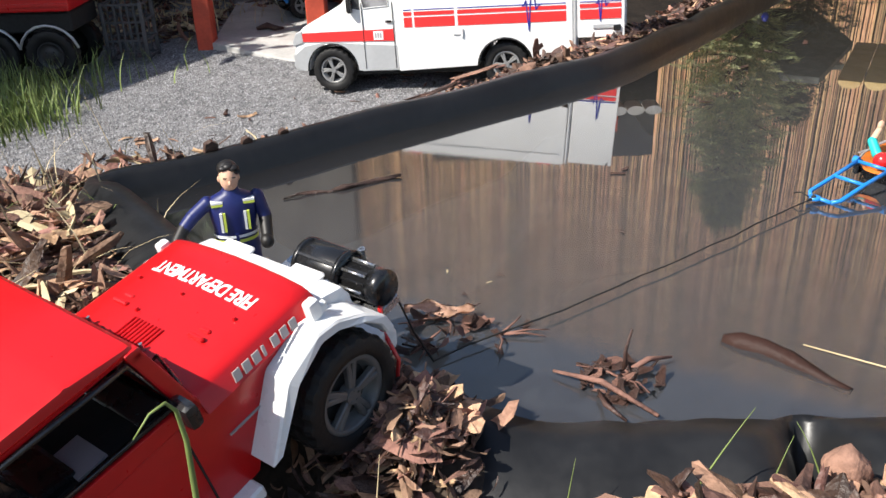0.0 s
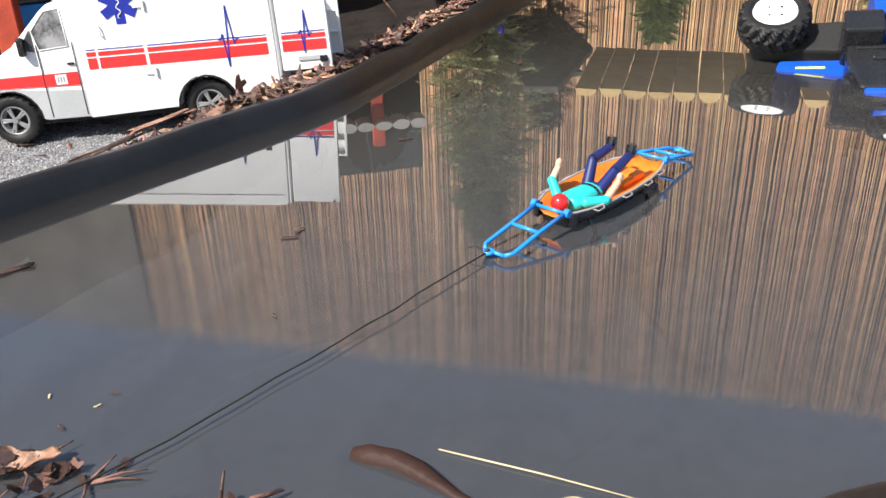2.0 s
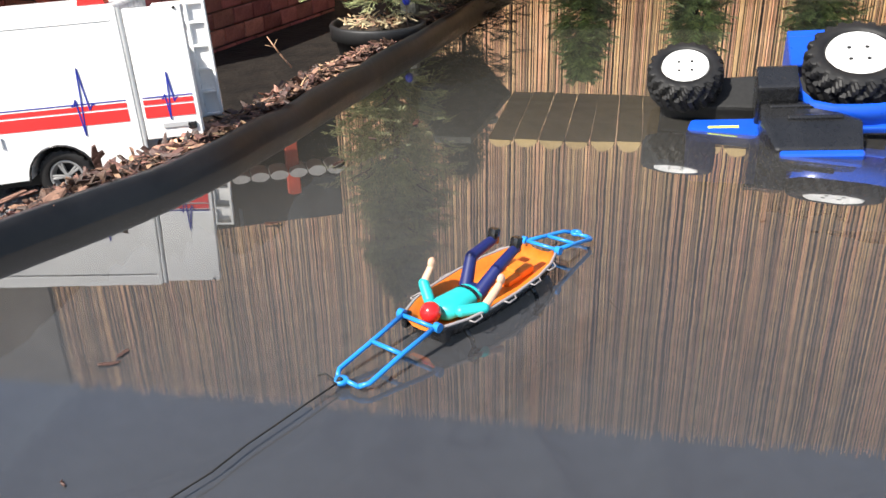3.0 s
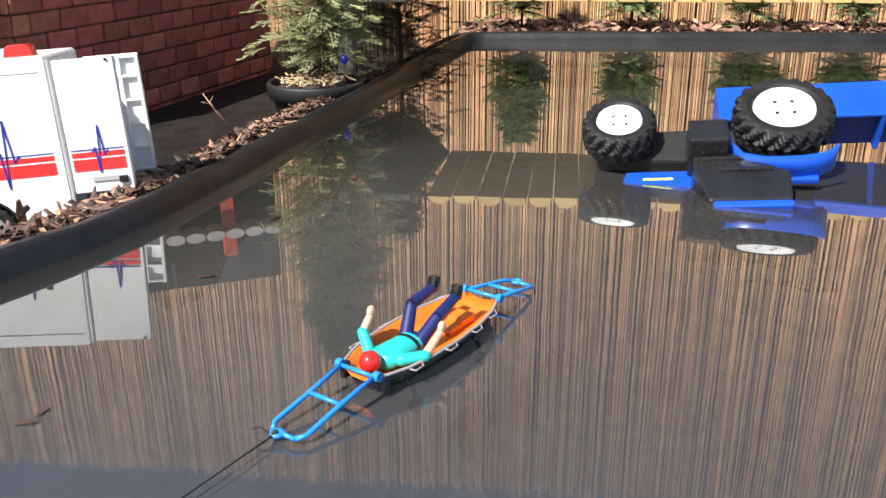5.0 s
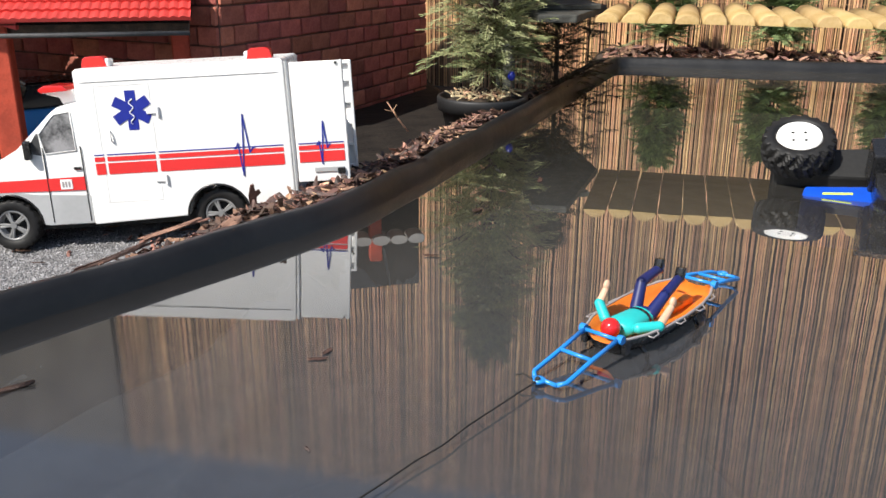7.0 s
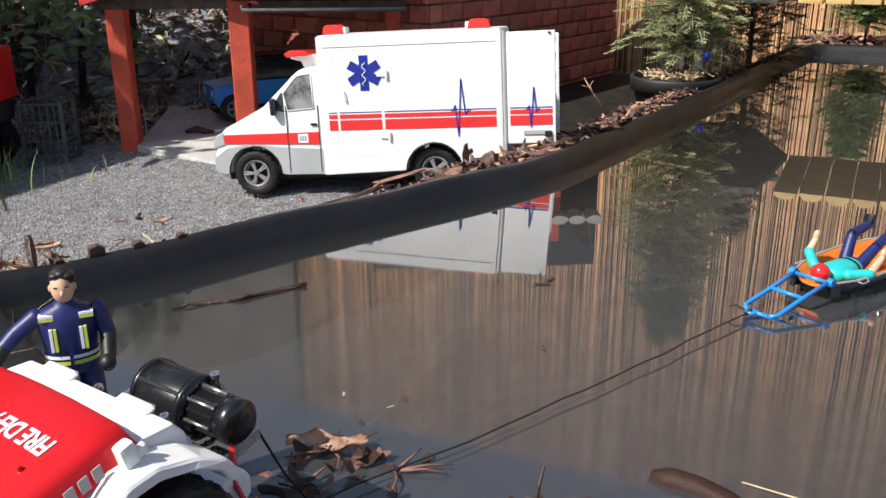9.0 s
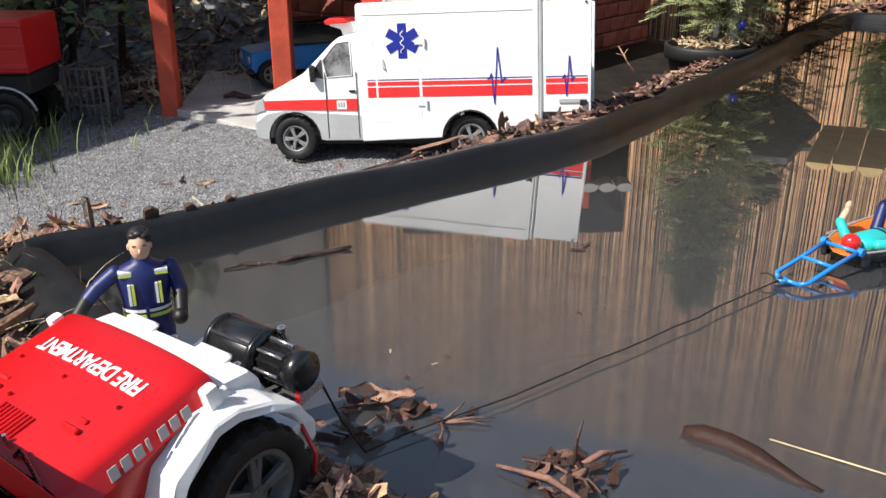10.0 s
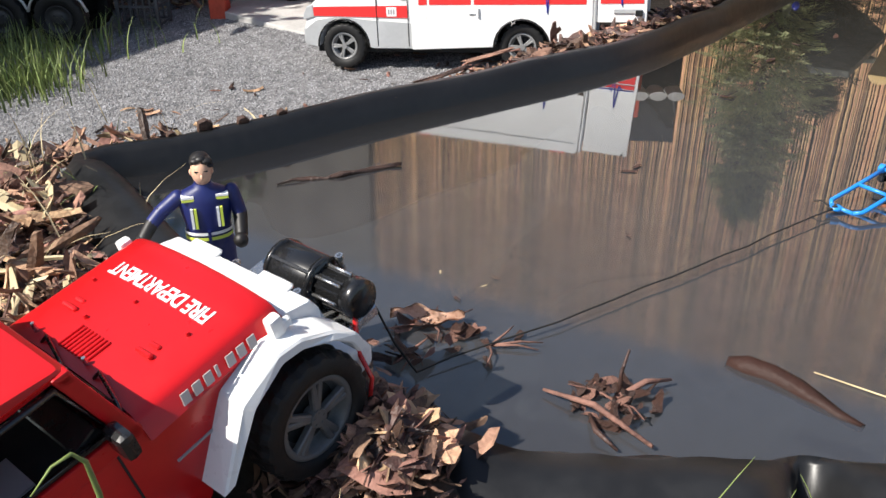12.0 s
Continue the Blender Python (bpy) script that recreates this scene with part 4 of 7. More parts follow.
    prism(bm, [(-0.0625, 0.0795), (-0.066, 0.0840), (-0.090, 0.0868), (-0.23, 0.0875), (-0.23, 0.079)], -H + 0.001, H - 0.001, "xz", 0, 0.0028)
    shade(part("hard_top", bm, RED, ob, "glossy red hard top"), 35)
    for s in (-1, 1):
        for x0, x1 in ((-0.135, -0.127), (-0.19, -0.182), (-0.23, -0.224)):
            bm = bmesh.new()
            box(bm, x0, x1, s * H - 0.002 * (s > 0) - 0.0005, s * H + 0.002 * (s < 0) + 0.0005, 0.043, 0.080, 0.0008, 1)
            part("pillar", bm, RED, ob)
    bm = bmesh.new()
    box(bm, -0.226, -0.0595, -H + 0.0025, H - 0.0025, 0.030, 0.0462)
    part("interior", bm, DARK, ob, "dark cabin")
    for y in (-0.02, 0.02):
        bm = bmesh.new()
        prism(bm, [(-0.098, 0.043), (-0.122, 0.043), (-0.128, 0.074), (-0.120, 0.076), (-0.113, 0.052), (-0.098, 0.050)], y - 0.013, y + 0.013, "xz", 0, 0.002)
        part("seat", bm, BLACK, ob)
    for s in (-1, 1):
        bm = bmesh.new()
        prism(bm, [(-0.130, 0.043), (-0.0595, 0.043), (-0.0610, 0.0500), (-0.130, 0.0525)], s * H - 0.0012, s * H + 0.0012, "xz", 0, 0.0006)
        part("door_top", bm, RED, ob)
        bm = bmesh.new()
        tube(bm, [(-0.0625, s * (H - 0.0006), 0.0515), (-0.0705, s * (H - 0.0006), 0.0785), (-0.128, s * (H - 0.0006), 0.080), (-0.128, s * (H - 0.0006), 0.054)], 0.0012, 6, closed=True)
        part("window_seal", bm, BLACK, ob)
    bm = bmesh.new()
    prism(bm, [(-0.061, 0.046), (-0.073, 0.046), (-0.076, 0.052), (-0.066, 0.056)], -H + 0.003, H - 0.003, "xz", 0, 0.001)
    part("dashboard", bm, BLACK, ob)
    bm = bmesh.new()
    box(bm, -0.100, -0.088, -0.036, -0.018, 0.0475, 0.0485, m=pose(0, 0, 0, 0, 0, 0))
    part("dash_sticker", bm, DECAL_GREY, ob, "crumpled silver sticker on the dash")
    # mirrors, door seam, crest
    for s in (-1, 1):
        bm = bmesh.new()
        box(bm, -0.0665, -0.0605, s * 0.0515 - 0.0058, s * 0.0515 + 0.0058, 0.0475, 0.0580, 0.0026, 2)
        mr = part("wing_mirror", bm, BLACK, ob)
        bm = bmesh.new()
        tube(bm, [(-0.062, s * 0.043, 0.049), (-0.063, s * 0.048, 0.051)], 0.0016, 6)
        part("mirror_arm", bm, BLACK, mr)
    bm = bmesh.new()
    for x in (-0.066, -0.13):
        box(bm, x, x + 0.0008, -H - 0.0005, -H + 0.0005, -0.002, 0.043)
    box(bm, -0.13, -0.066, -H - 0.0005, -H + 0.0005, -0.0025, -0.0017)
    part("door_seam", bm, DARK, body)
    bm = bmesh.new()
    lathe(bm, [(0.009, 0), (0.009, 0.0004), (0.0078, 0.0004), (0.0078, 0)], 12, pose(-0.096, -H - 0.0001, 0.018, 90, 0, 0))
    for k in range(6):
        box(bm, -0.0045, 0.0045, -0.0004, 0.0004, 0, 0.0005, m=pose(-0.096, -H, 0.018, 90, 0, 0) @ pose(0, (k - 2.5) * 0.0022, 0, 0, 0, 20 * (k % 2)))
    part("door_crest", bm, DECAL_GREY, body, "worn grey crest outline")
    bm = bmesh.new()
    box(bm, -0.030, -0.012, -H - 0.0006, -H, 0.0215, 0.0225, m=Matrix.Translation((-0.02, 0, 0)))
    part("flank_line", bm, DECAL_GREY, body)
    # white front: grille, wings, bumper, sills
    bm = bmesh.new()
    prism(bm, [(0.0092, -0.004), (0.0225, -0.006), (0.0265, 0.0300), (0.0235, 0.0365), (0.0092, 0.0405)], -0.0425, 0.0425, "xz", 0, 0.002)
    for yy in (-0.022, 0.022):
        box(bm, 0.0195, 0.0262, yy - 0.009, yy + 0.009, 0.0355, 0.0385, 0.0012, 1)
    front = shade(part("front_panel", bm, WHITE, ob, "white plastic radiator front"), 30)
    bm = bmesh.new()
    for k in range(7):
        box(bm, 0.0252, 0.0272, -0.0165 + k * 0.005, -0.0135 + k * 0.005, 0.008, 0.030, 0.0005, 1)
    part("grille_slot", bm, DARK, front)
    for s in (-1, 1):
        bm = bmesh.new()
        cyl(bm, 0.0095, 0.0090, 0, 0.0035, 20, pose(0.0250, s * 0.031, 0.019, 0, 90, 0))
        part("headlight", bm, SILVER, front)
        bm = bmesh.new()
        outer = [(0.0320, 0.0120), (0.0290, 0.0215), (0.0205, 0.0310), (0.0060, 0.0395), (-0.0050, 0.0412), (-0.0255, 0.0345), (-0.0465, 0.0050)]
        inner = [(0.0275, 0.0115), (0.0250, 0.0190), (0.0180, 0.0265), (0.0055, 0.0342), (-0.0045, 0.0358), (-0.0220, 0.0300), (-0.0405, 0.0060)]
        ring = outer + inner[::-1]
        n = len(outer)
        y0, y1 = s * 0.0425, s * 0.0580
        A = [bm.verts.new((x, y0, z)) for x, z in ring]
        Bv = [bm.verts.new((x, y1 - s * 0.0022 * (z > 0.03), z - (0.0022 if z > 0.028 else 0))) for x, z in ring]
        for i in range(len(ring)):
            j = (i + 1) % len(ring)
            bm.faces.new((A[i], A[j], Bv[j], Bv[i]))
        for V in (A, Bv):
            for i in range(n - 1):
                bm.faces.new((V[i], V[i + 1], V[2 * n - 2 - i], V[2 * n - 1 - i]))
        bmesh.ops.recalc_face_normals(bm, faces=bm.faces)
        bmesh.ops.bevel(bm, geom=bm.edges[:], offset=0.0008, segments=1, affect="EDGES")
        wing = part("front_wing", bm, WHITE, ob, "angular white plastic wing")
        bm = bmesh.new()
        box(bm, -0.0005, 0.0055, s * 0.0470 - 0.0026, s * 0.0470 + 0.0026, 0.0385, 0.0475, 0.0016, 2)
        box(bm, 0.0045, 0.0095, s * 0.0470 - 0.0014, s * 0.0470 + 0.0014, 0.0385, 0.0430, 0.0008, 1)
        part("bonnet_latch", bm, WHITE, wing)
        bm = bmesh.new()
        box(bm, -0.15, -0.050, s * 0.0475 - 0.004, s * 0.0475 + 0.004, -0.011, -0.0045, 0.001, 1)
        part("sill", bm, WHITE, ob)
        bm = bmesh.new()
        prism(bm, [(-0.135, -0.010), (-0.150, 0.018), (-0.166, 0.033), (-0.200, 0.033), (-0.218, 0.018), (-0.229, -0.010), (-0.224, -0.010), (-0.213, 0.015), (-0.198, 0.028), (-0.168, 0.028), (-0.154, 0.015), (-0.141, -0.010)], s * 0.044, s * 0.0615, "xz", 0, 0.0008)
        part("rear_wing", bm, WHITE, ob)
    bm = bmesh.new()
    prism(bm, [(0.022, -0.012), (0.039, -0.010), (0.041, -0.002), (0.039, 0.003), (0.022, 0.005)], -0.048, 0.048, "xz", 0, 0.002)
    part("bumper", bm, WHITE, ob, "white plastic front bumper")
    bm = bmesh.new()
    box(bm, -0.22, 0.03, -0.030, 0.030, -0.014, -0.002)
    part("chassis", bm, DARK, ob)
    bm = bmesh.new()
    tube(bm, [(0.034, -0.046, 0.004), (0.032, -0.0535, -0.010), (0.022, -0.0545, -0.030), (0.012, -0.050, -0.036)], 0.0011, 6)
    part("cable", bm, LAMP_RED, ob, "thin red cable hanging by the wheel")
    # winch
    wb = pose(0.0515, -0.0085, 0.0100, 90, 0, 0) @ Matrix.Diagonal((0.72, 0.72, 0.72, 1))
    bm = bmesh.new()
    box(bm, 0.026, 0.060, -0.034, 0.038, -0.006, 0.000, 0.0008, 1)
    box(bm, 0.0310, 0.0350, -0.026, 0.034, 0.000, 0.014, 0.0006, 1)
    plate = part("winch_plate", bm, CHROME, ob, "bright metal winch plate")
    bm = bmesh.new()
    lathe(bm, [(0.0001, -0.030), (0.0150, -0.030), (0.0162, -0.0285), (0.0162, 0.006), (0.0150, 0.0075), (0.0001, 0.0075)], 24, wb)
    big = part("winch_gearbox", bm, BLACK, ob, "large ribbed black winch drum")
    for k in range(6):
        bm = bmesh.new()
        box(bm, 0.0155, 0.0174, -0.0012, 0.0012, -0.0285, 0.006, 0.0004, 1, wb @ pose(0, 0, 0, 0, 0, k * 60))
        part("rib", bm, BLACK, big)
    for zz in (-0.0290, 0.0065):
        bm = bmesh.new()
        lathe(bm, [(0.0155, zz - 0.0016), (0.0172, zz - 0.0016), (0.0172, zz + 0.0016), (0.0155, zz + 0.0016)], 24, wb)
        part("flange", bm, BLACK, big)
    bm = bmesh.new()
    lathe(bm, [(0.0001, 0.0075), (0.0112, 0.0075), (0.0112, 0.030), (0.0125, 0.0305), (0.0125, 0.0375), (0.0105, 0.0395), (0.0001, 0.0395)], 24, wb)
    mot = part("winch_motor", bm, BLACK, ob, "small ribbed black winch motor")
    for k in range(10):
        bm = bmesh.new()
        box(bm, 0.0108, 0.0121, -0.0009, 0.0009, 0.009, 0.029, 0.0003, 1, wb @ pose(0, 0, 0, 0, 0, k * 36))
        part("rib", bm, BLACK, mot)
    for a in (-0.4, 0.5, 1.4):
        bm = bmesh.new()
        v = Vector((0.0515 + 0.0092 * math.cos(a + 1.57), 0, 0.0100 + 0.0092 * math.sin(a + 1.57)))
        tube(bm, [(v.x, -0.0140, v.z), (v.x, -0.0290, v.z)], 0.0008, 6)
        part("tie_rod", bm, CHROME, mot)
    for x, y in ((0.038, 0.024), (0.038, -0.016), (0.064, -0.016), (0.038, 0.006)):
        bm = bmesh.new()
        cyl(bm, 0.0011, 0.0011, 0.002, 0.020, 8, pose(x - 0.003, y, 0))
        cyl(bm, 0.0020, 0.0020, 0.018, 0.020, 6, pose(x - 0.003, y, 0))
        part("bolt", bm, CHROME, plate)
    bm = bmesh.new()
    tube(bm, [(0.050, -0.030, 0.010), (0.047, -0.034, 0.004), (0.043, -0.036, -0.004), (0.037, -0.038, -0.008)], 0.0013, 6)
    part("power_lead", bm, LAMP_RED, plate, "short red power lead")
    for x, s in ((0, -1), (0, 1), (-0.184, -1), (-0.184, 1)):
        wheel(ob, pose(x, s * 0.0485, 0.0, -90 * s, 0, 0), 0.0268, 0.0205, 0.0178, RIM_SHADED, "road", 5, 20)


jeep()

# ---- toy figures, each one plain mesh ----
def limb(bm, a, b, r0, r1, mi):
    a, b = Vector(a), Vector(b)
    tube(bm, [a.lerp(b, k / 4) for k in range(5)], [r0 + (r1 - r0) * k / 4 for k in range(5)], 12, mi)
    for p, r in ((a, r0), (b, r1)):
        ball(bm, r, Matrix.Translation(p), mi, 12, 8)


def rescue_figure():
    bm = bmesh.new()
    # boots, legs
    for s in (-1, 1):
        box(bm, -0.010, 0.014, s * 0.011 - 0.0058, s * 0.011 + 0.0058, 0, 0.009, 0.003, 2, None, 3)
        limb(bm, (0, s * 0.011, 0.010), (0, s * 0.009, 0.046), 0.0062, 0.0078, 0)
    # torso: stacked oval rings
    rings = []
    for z, w, d in ((0.044, 0.0150, 0.0092), (0.050, 0.0155, 0.0095), (0.058, 0.0152, 0.0092), (0.068, 0.0170, 0.0098), (0.077, 0.0185, 0.0098), (0.083, 0.0165, 0.0085), (0.0865, 0.0075, 0.0065), (0.089, 0.0055, 0.0055)):
        rings.append([bm.verts.new((d * math.cos(k * math.tau / 20), w * math.sin(k * math.tau / 20), z)) for k in range(20)])
    for a, b in zip(rings, rings[1:]):
        for k in range(20):
            f = bm.faces.new((a[k], a[(k + 1) % 20], b[(k + 1) % 20], b[k]))
            f.smooth = True
    bm.faces.new(rings[0][::-1])
    bm.faces.new(rings[-1])
    # reflective bands and stripes
    for z0, z1, mi in ((0.0510, 0.0534, 4), (0.0548, 0.0569, 2)):
        lathe(bm, [(1.0, z0), (1.0, z1)], 24, Matrix.Diagonal((0.0101, 0.0163, 1, 1)), mi)
    for s in (-1, 1):
        for k, mi in ((0, 4), (1, 2)):
            y = s * (0.0075 + 0.0024 * (k if s < 0 else 1 - k)) 
            box(bm, 0.0070, 0.0102, y - 0.0009, y + 0.0009, 0.0605, 0.0745, mi=mi)
        for k, mi in ((0, 4), (1, 2)):
            box(bm, -0.003, 0.0082, s * 0.0115 - 0.0042, s * 0.0115 + 0.0042, 0.0792 + 0.0019 * k, 0.0808 + 0.0019 * k, mi=mi, m=pose(0, 0, 0, 0, 0, 0))
    # zip placket down the front
    box(bm, 0.0080, 0.0104, -0.0011, 0.0011, 0.0500, 0.0580, mi=0)
    # arms: one bent out to the side, one hanging forward
    limb(bm, (0, -0.0180, 0.0800), (0.003, -0.0300, 0.0725), 0.0050, 0.0048, 0)
    limb(bm, (0.003, -0.0300, 0.0725), (0.006, -0.0370, 0.0665), 0.0048, 0.0046, 0)
    limb(bm, (0.006, -0.0370, 0.0665), (0.012, -0.0430, 0.0600), 0.0046, 0.0044, 3)
    ball(bm, 0.0050, Matrix.Translation((0.0135, -0.0455, 0.0565)) @ Matrix.Diagonal((1, 0.8, 1.2, 1)), 3)
    limb(bm, (0, 0.0185, 0.0805), (0.002, 0.0225, 0.0650), 0.0053, 0.0050, 0)
    limb(bm, (0.002, 0.0225, 0.0650), (0.012, 0.0215, 0.0545), 0.0050, 0.0044, 3)
    ball(bm, 0.0052, Matrix.Translation((0.0165, 0.0205, 0.0525)), 3)
    # head and hair, plain
    ball(bm, 0.0080, Matrix.Translation((0.0010, 0, 0.0970)) @ Matrix.Diagonal((0.95, 0.80, 1.22, 1)), 1, 20, 16)
    ball(bm, 0.0014, Matrix.Translation((0.0085, 0, 0.0955)) @ Matrix.Diagonal((1, 0.8, 1.4, 1)), 1, 8, 6)
    for s in (-1, 1):
        ball(bm, 0.0015, Matrix.Translation((0.0005, s * 0.0066, 0.0965)) @ Matrix.Diagonal((1, 0.6, 1.5, 1)), 1, 8, 6)
        box(bm, 0.0072, 0.0081, s * 0.0027 - 0.0014, s * 0.0027 + 0.0014, 0.0988, 0.0994, mi=5)
    ball(bm, 0.0078, Matrix.Translation((-0.0016, 0, 0.1030)) @ Matrix.Diagonal((1.0, 0.86, 0.74, 1)), 5, 20, 14)
    ball(bm, 0.0060, Matrix.Translation((-0.0044, 0, 0.0985)) @ Matrix.Diagonal((0.7, 1.02, 1.05, 1)), 5, 16, 12)
    # swept fringe and locks
    for y, z, w in ((0.0035, 0.1046, 1.0), (0.0005, 0.1060, 0.9), (-0.0026, 0.1050, 0.8), (0.0056, 0.1016, 0.6)):
        ball(bm, 0.0030 * w + 0.0004, Matrix.Translation((0.0040, y, z)) @ Matrix.Diagonal((1.0, 1.2, 0.75, 1)), 5, 12, 8)
    cyl(bm, 0.0044, 0.0044, 0.086, 0.092, 14, None, 1)
    for v in bm.verts:
        if v.co.z > 0.044:
            v.co.z = 0.044 + (v.co.z - 0.044) * 0.71
        v.co.x, v.co.y = v.co.x * 0.75, v.co.y * (0.67 if v.co.z < 0.0745 else 0.73)
    ob = obj("rescue_doll", bm, [NAVY, SKIN, DECAL_WHITE, HAIR, YELLOW, HAIR])
    ob.matrix_world = Matrix.Translation((-0.110, 0.398, 0.0320)) @ pose(0, 0, 0, 0, 0, -72)
    tagged(shade(ob, 50), "toy rescue figure in a navy suit with yellow reflective stripes", "toy figure")


rescue_figure()

# ---- stretcher and the figure that lies on it ----
STRETCHER = Matrix.Translation((0.274, 0.598, 0.0030)) @ pose(0, 0, 0, 0, 0, 34.2)


def stretcher():
    ob = thing("toy_stretcher", STRETCHER, "orange toy rescue stretcher with blue end frames floating on the pond", "toy stretcher")
    # tray: lofted hull
    bm = bmesh.new()
    xs = [0.066, 0.073, 0.087, 0.109, 0.136, 0.164, 0.186, 0.199, 0.2046]
    wd = [0.0135, 0.0165, 0.0215, 0.0248, 0.0258, 0.0242, 0.0200, 0.0150, 0.0122]
    rows = []
    for x, w in zip(xs, wd):
        end = x in (xs[0], xs[-1])
        deep, foot = (0.0035, -0.0025) if not end else (0.0095, 0.0070)
        prof = [(-w, 0.0120), (-w * 0.95, 0.0120), (-w * 0.84, deep + 0.003), (-w * 0.55, deep + 0.0006), (0, deep), (w * 0.55, deep + 0.0006), (w * 0.84, deep + 0.003), (w * 0.95, 0.0120), (w, 0.0120)]
        under = [(w * 0.88, foot + 0.004), (w * 0.5, foot), (0, foot - 0.0005), (-w * 0.5, foot), (-w * 0.88, foot + 0.004)]
        rows.append([bm.verts.new((x, y, z)) for y, z in prof + under])
    n = len(rows[0])
    for a, b in zip(rows, rows[1:]):
        for i in range(n):
            f = bm.faces.new((a[i], b[i], b[(i + 1) % n], a[(i + 1) % n]))
            f.smooth, f.material_index = True, int(i >= 8)
    bm.faces.new(rows[0])
    bm.faces.new(rows[-1][::-1])
    bmesh.ops.recalc_face_normals(bm, faces=bm.faces)
    tray = part("tray", bm, [ORANGE, BLACK], ob, "orange plastic basket tray with a black hull")
    for x0, x1, h in ((0.150, 0.176, 0.0085), (0.164, 0.182, 0.0100)):
        bm = bmesh.new()
        box(bm, x0, x1, -0.010, 0.010, 0.003, h, 0.003, 2)
        part("pad", bm, ORANGE, tray)
    for s in (-1, 1):
        bm = bmesh.new()
        tube(bm, [(x, s * (w + 0.0008), 0.0122) for x, w in zip(xs, wd)], 0.0010, 8)
        rail = part("side_rail", bm, DECAL_GREY, ob, "grey-white edge rail")
        for x, w in ((0.092, 0.0240), (0.126, 0.0266), (0.157, 0.0258), (0.182, 0.0218)):
            bm = bmesh.new()
            tube(bm, [(x - 0.006, s * w, 0.0122), (x - 0.004, s * (w + 0.003), 0.0110), (x + 0.004, s * (w + 0.003), 0.0110), (x + 0.006, s * w, 0.0122)], 0.0006, 6)
            part("grip", bm, DECAL_GREY, rail)
        for x in (0.090, 0.165):
            bm = bmesh.new()
            tube(bm, [(x, s * 0.015, 0.004), (x + 0.003, s * 0.021, -0.006), (x + 0.004, s * 0.022, -0.016)], 0.0018, 7)
            leg = part("leg", bm, BLACK, ob)
            bm = bmesh.new()
            cyl(bm, 0.0050, 0.0050, -0.002, 0.002, 14, pose(x + 0.004, s * 0.022, -0.018, 90, 0, 0))
            part("castor", bm, RUBBER, leg)
    # end frames
    def end_frame(x0, d, name):
        bm = bmesh.new()
        k = 1.0 if d < 0 else 0.86
        f = lambda a, y, z: (x0 + d * a * k, y, z)
        for s in (-1, 1):
            tube(bm, [f(0, s * 0.0135, 0.0135), f(0.030, s * 0.0125, 0.0085), f(0.060, s * 0.0125, 0.0030), f(0.065, s * 0.0085, 0.002)], 0.0016, 8)
        fr = part(name, bm, BLUE_LIGHT, ob, "bright blue ladder-shaped frame")
        for a, w, z in ((0.001, 0.0145, 0.0132), (0.031, 0.0125, 0.0085), (0.065, 0.0090, 0.002)):
            bm = bmesh.new()
            tube(bm, [f(a, -w, z), f(a, w, z)], 0.0015, 8)
            part("rung", bm, BLUE_LIGHT, fr)
        for s in (-1, 1):
            bm = bmesh.new()
            cyl(bm, 0.0032, 0.0032, -0.002, 0.002, 14, pose(x0, s * 0.0150, 0.0134, 90, 0, 0))
            part("joint", bm, BLUE_LIGHT, fr)
        bm = bmesh.new()
        lathe(bm, [(0.0020, -0.0012), (0.0044, -0.0012), (0.0044, 0.0012), (0.0020, 0.0012), (0.0020, -0.0012)], 18, pose(x0 + d * 0.0665 * k, 0.004, 0.002))
        part("tow_eye", bm, BLUE_LIGHT, fr)
    end_frame(0.0655, -1, "tow_frame")
    end_frame(0.2050, 1, "foot_frame")
    for s in (-1, 1):
        bm = bmesh.new()
        box(bm, 0.0675, 0.0745, s * 0.0160 - 0.0025, s * 0.0160 + 0.0025, 0.001, 0.0120, 0.001, 1)
        part("corner_block", bm, BLACK, ob)


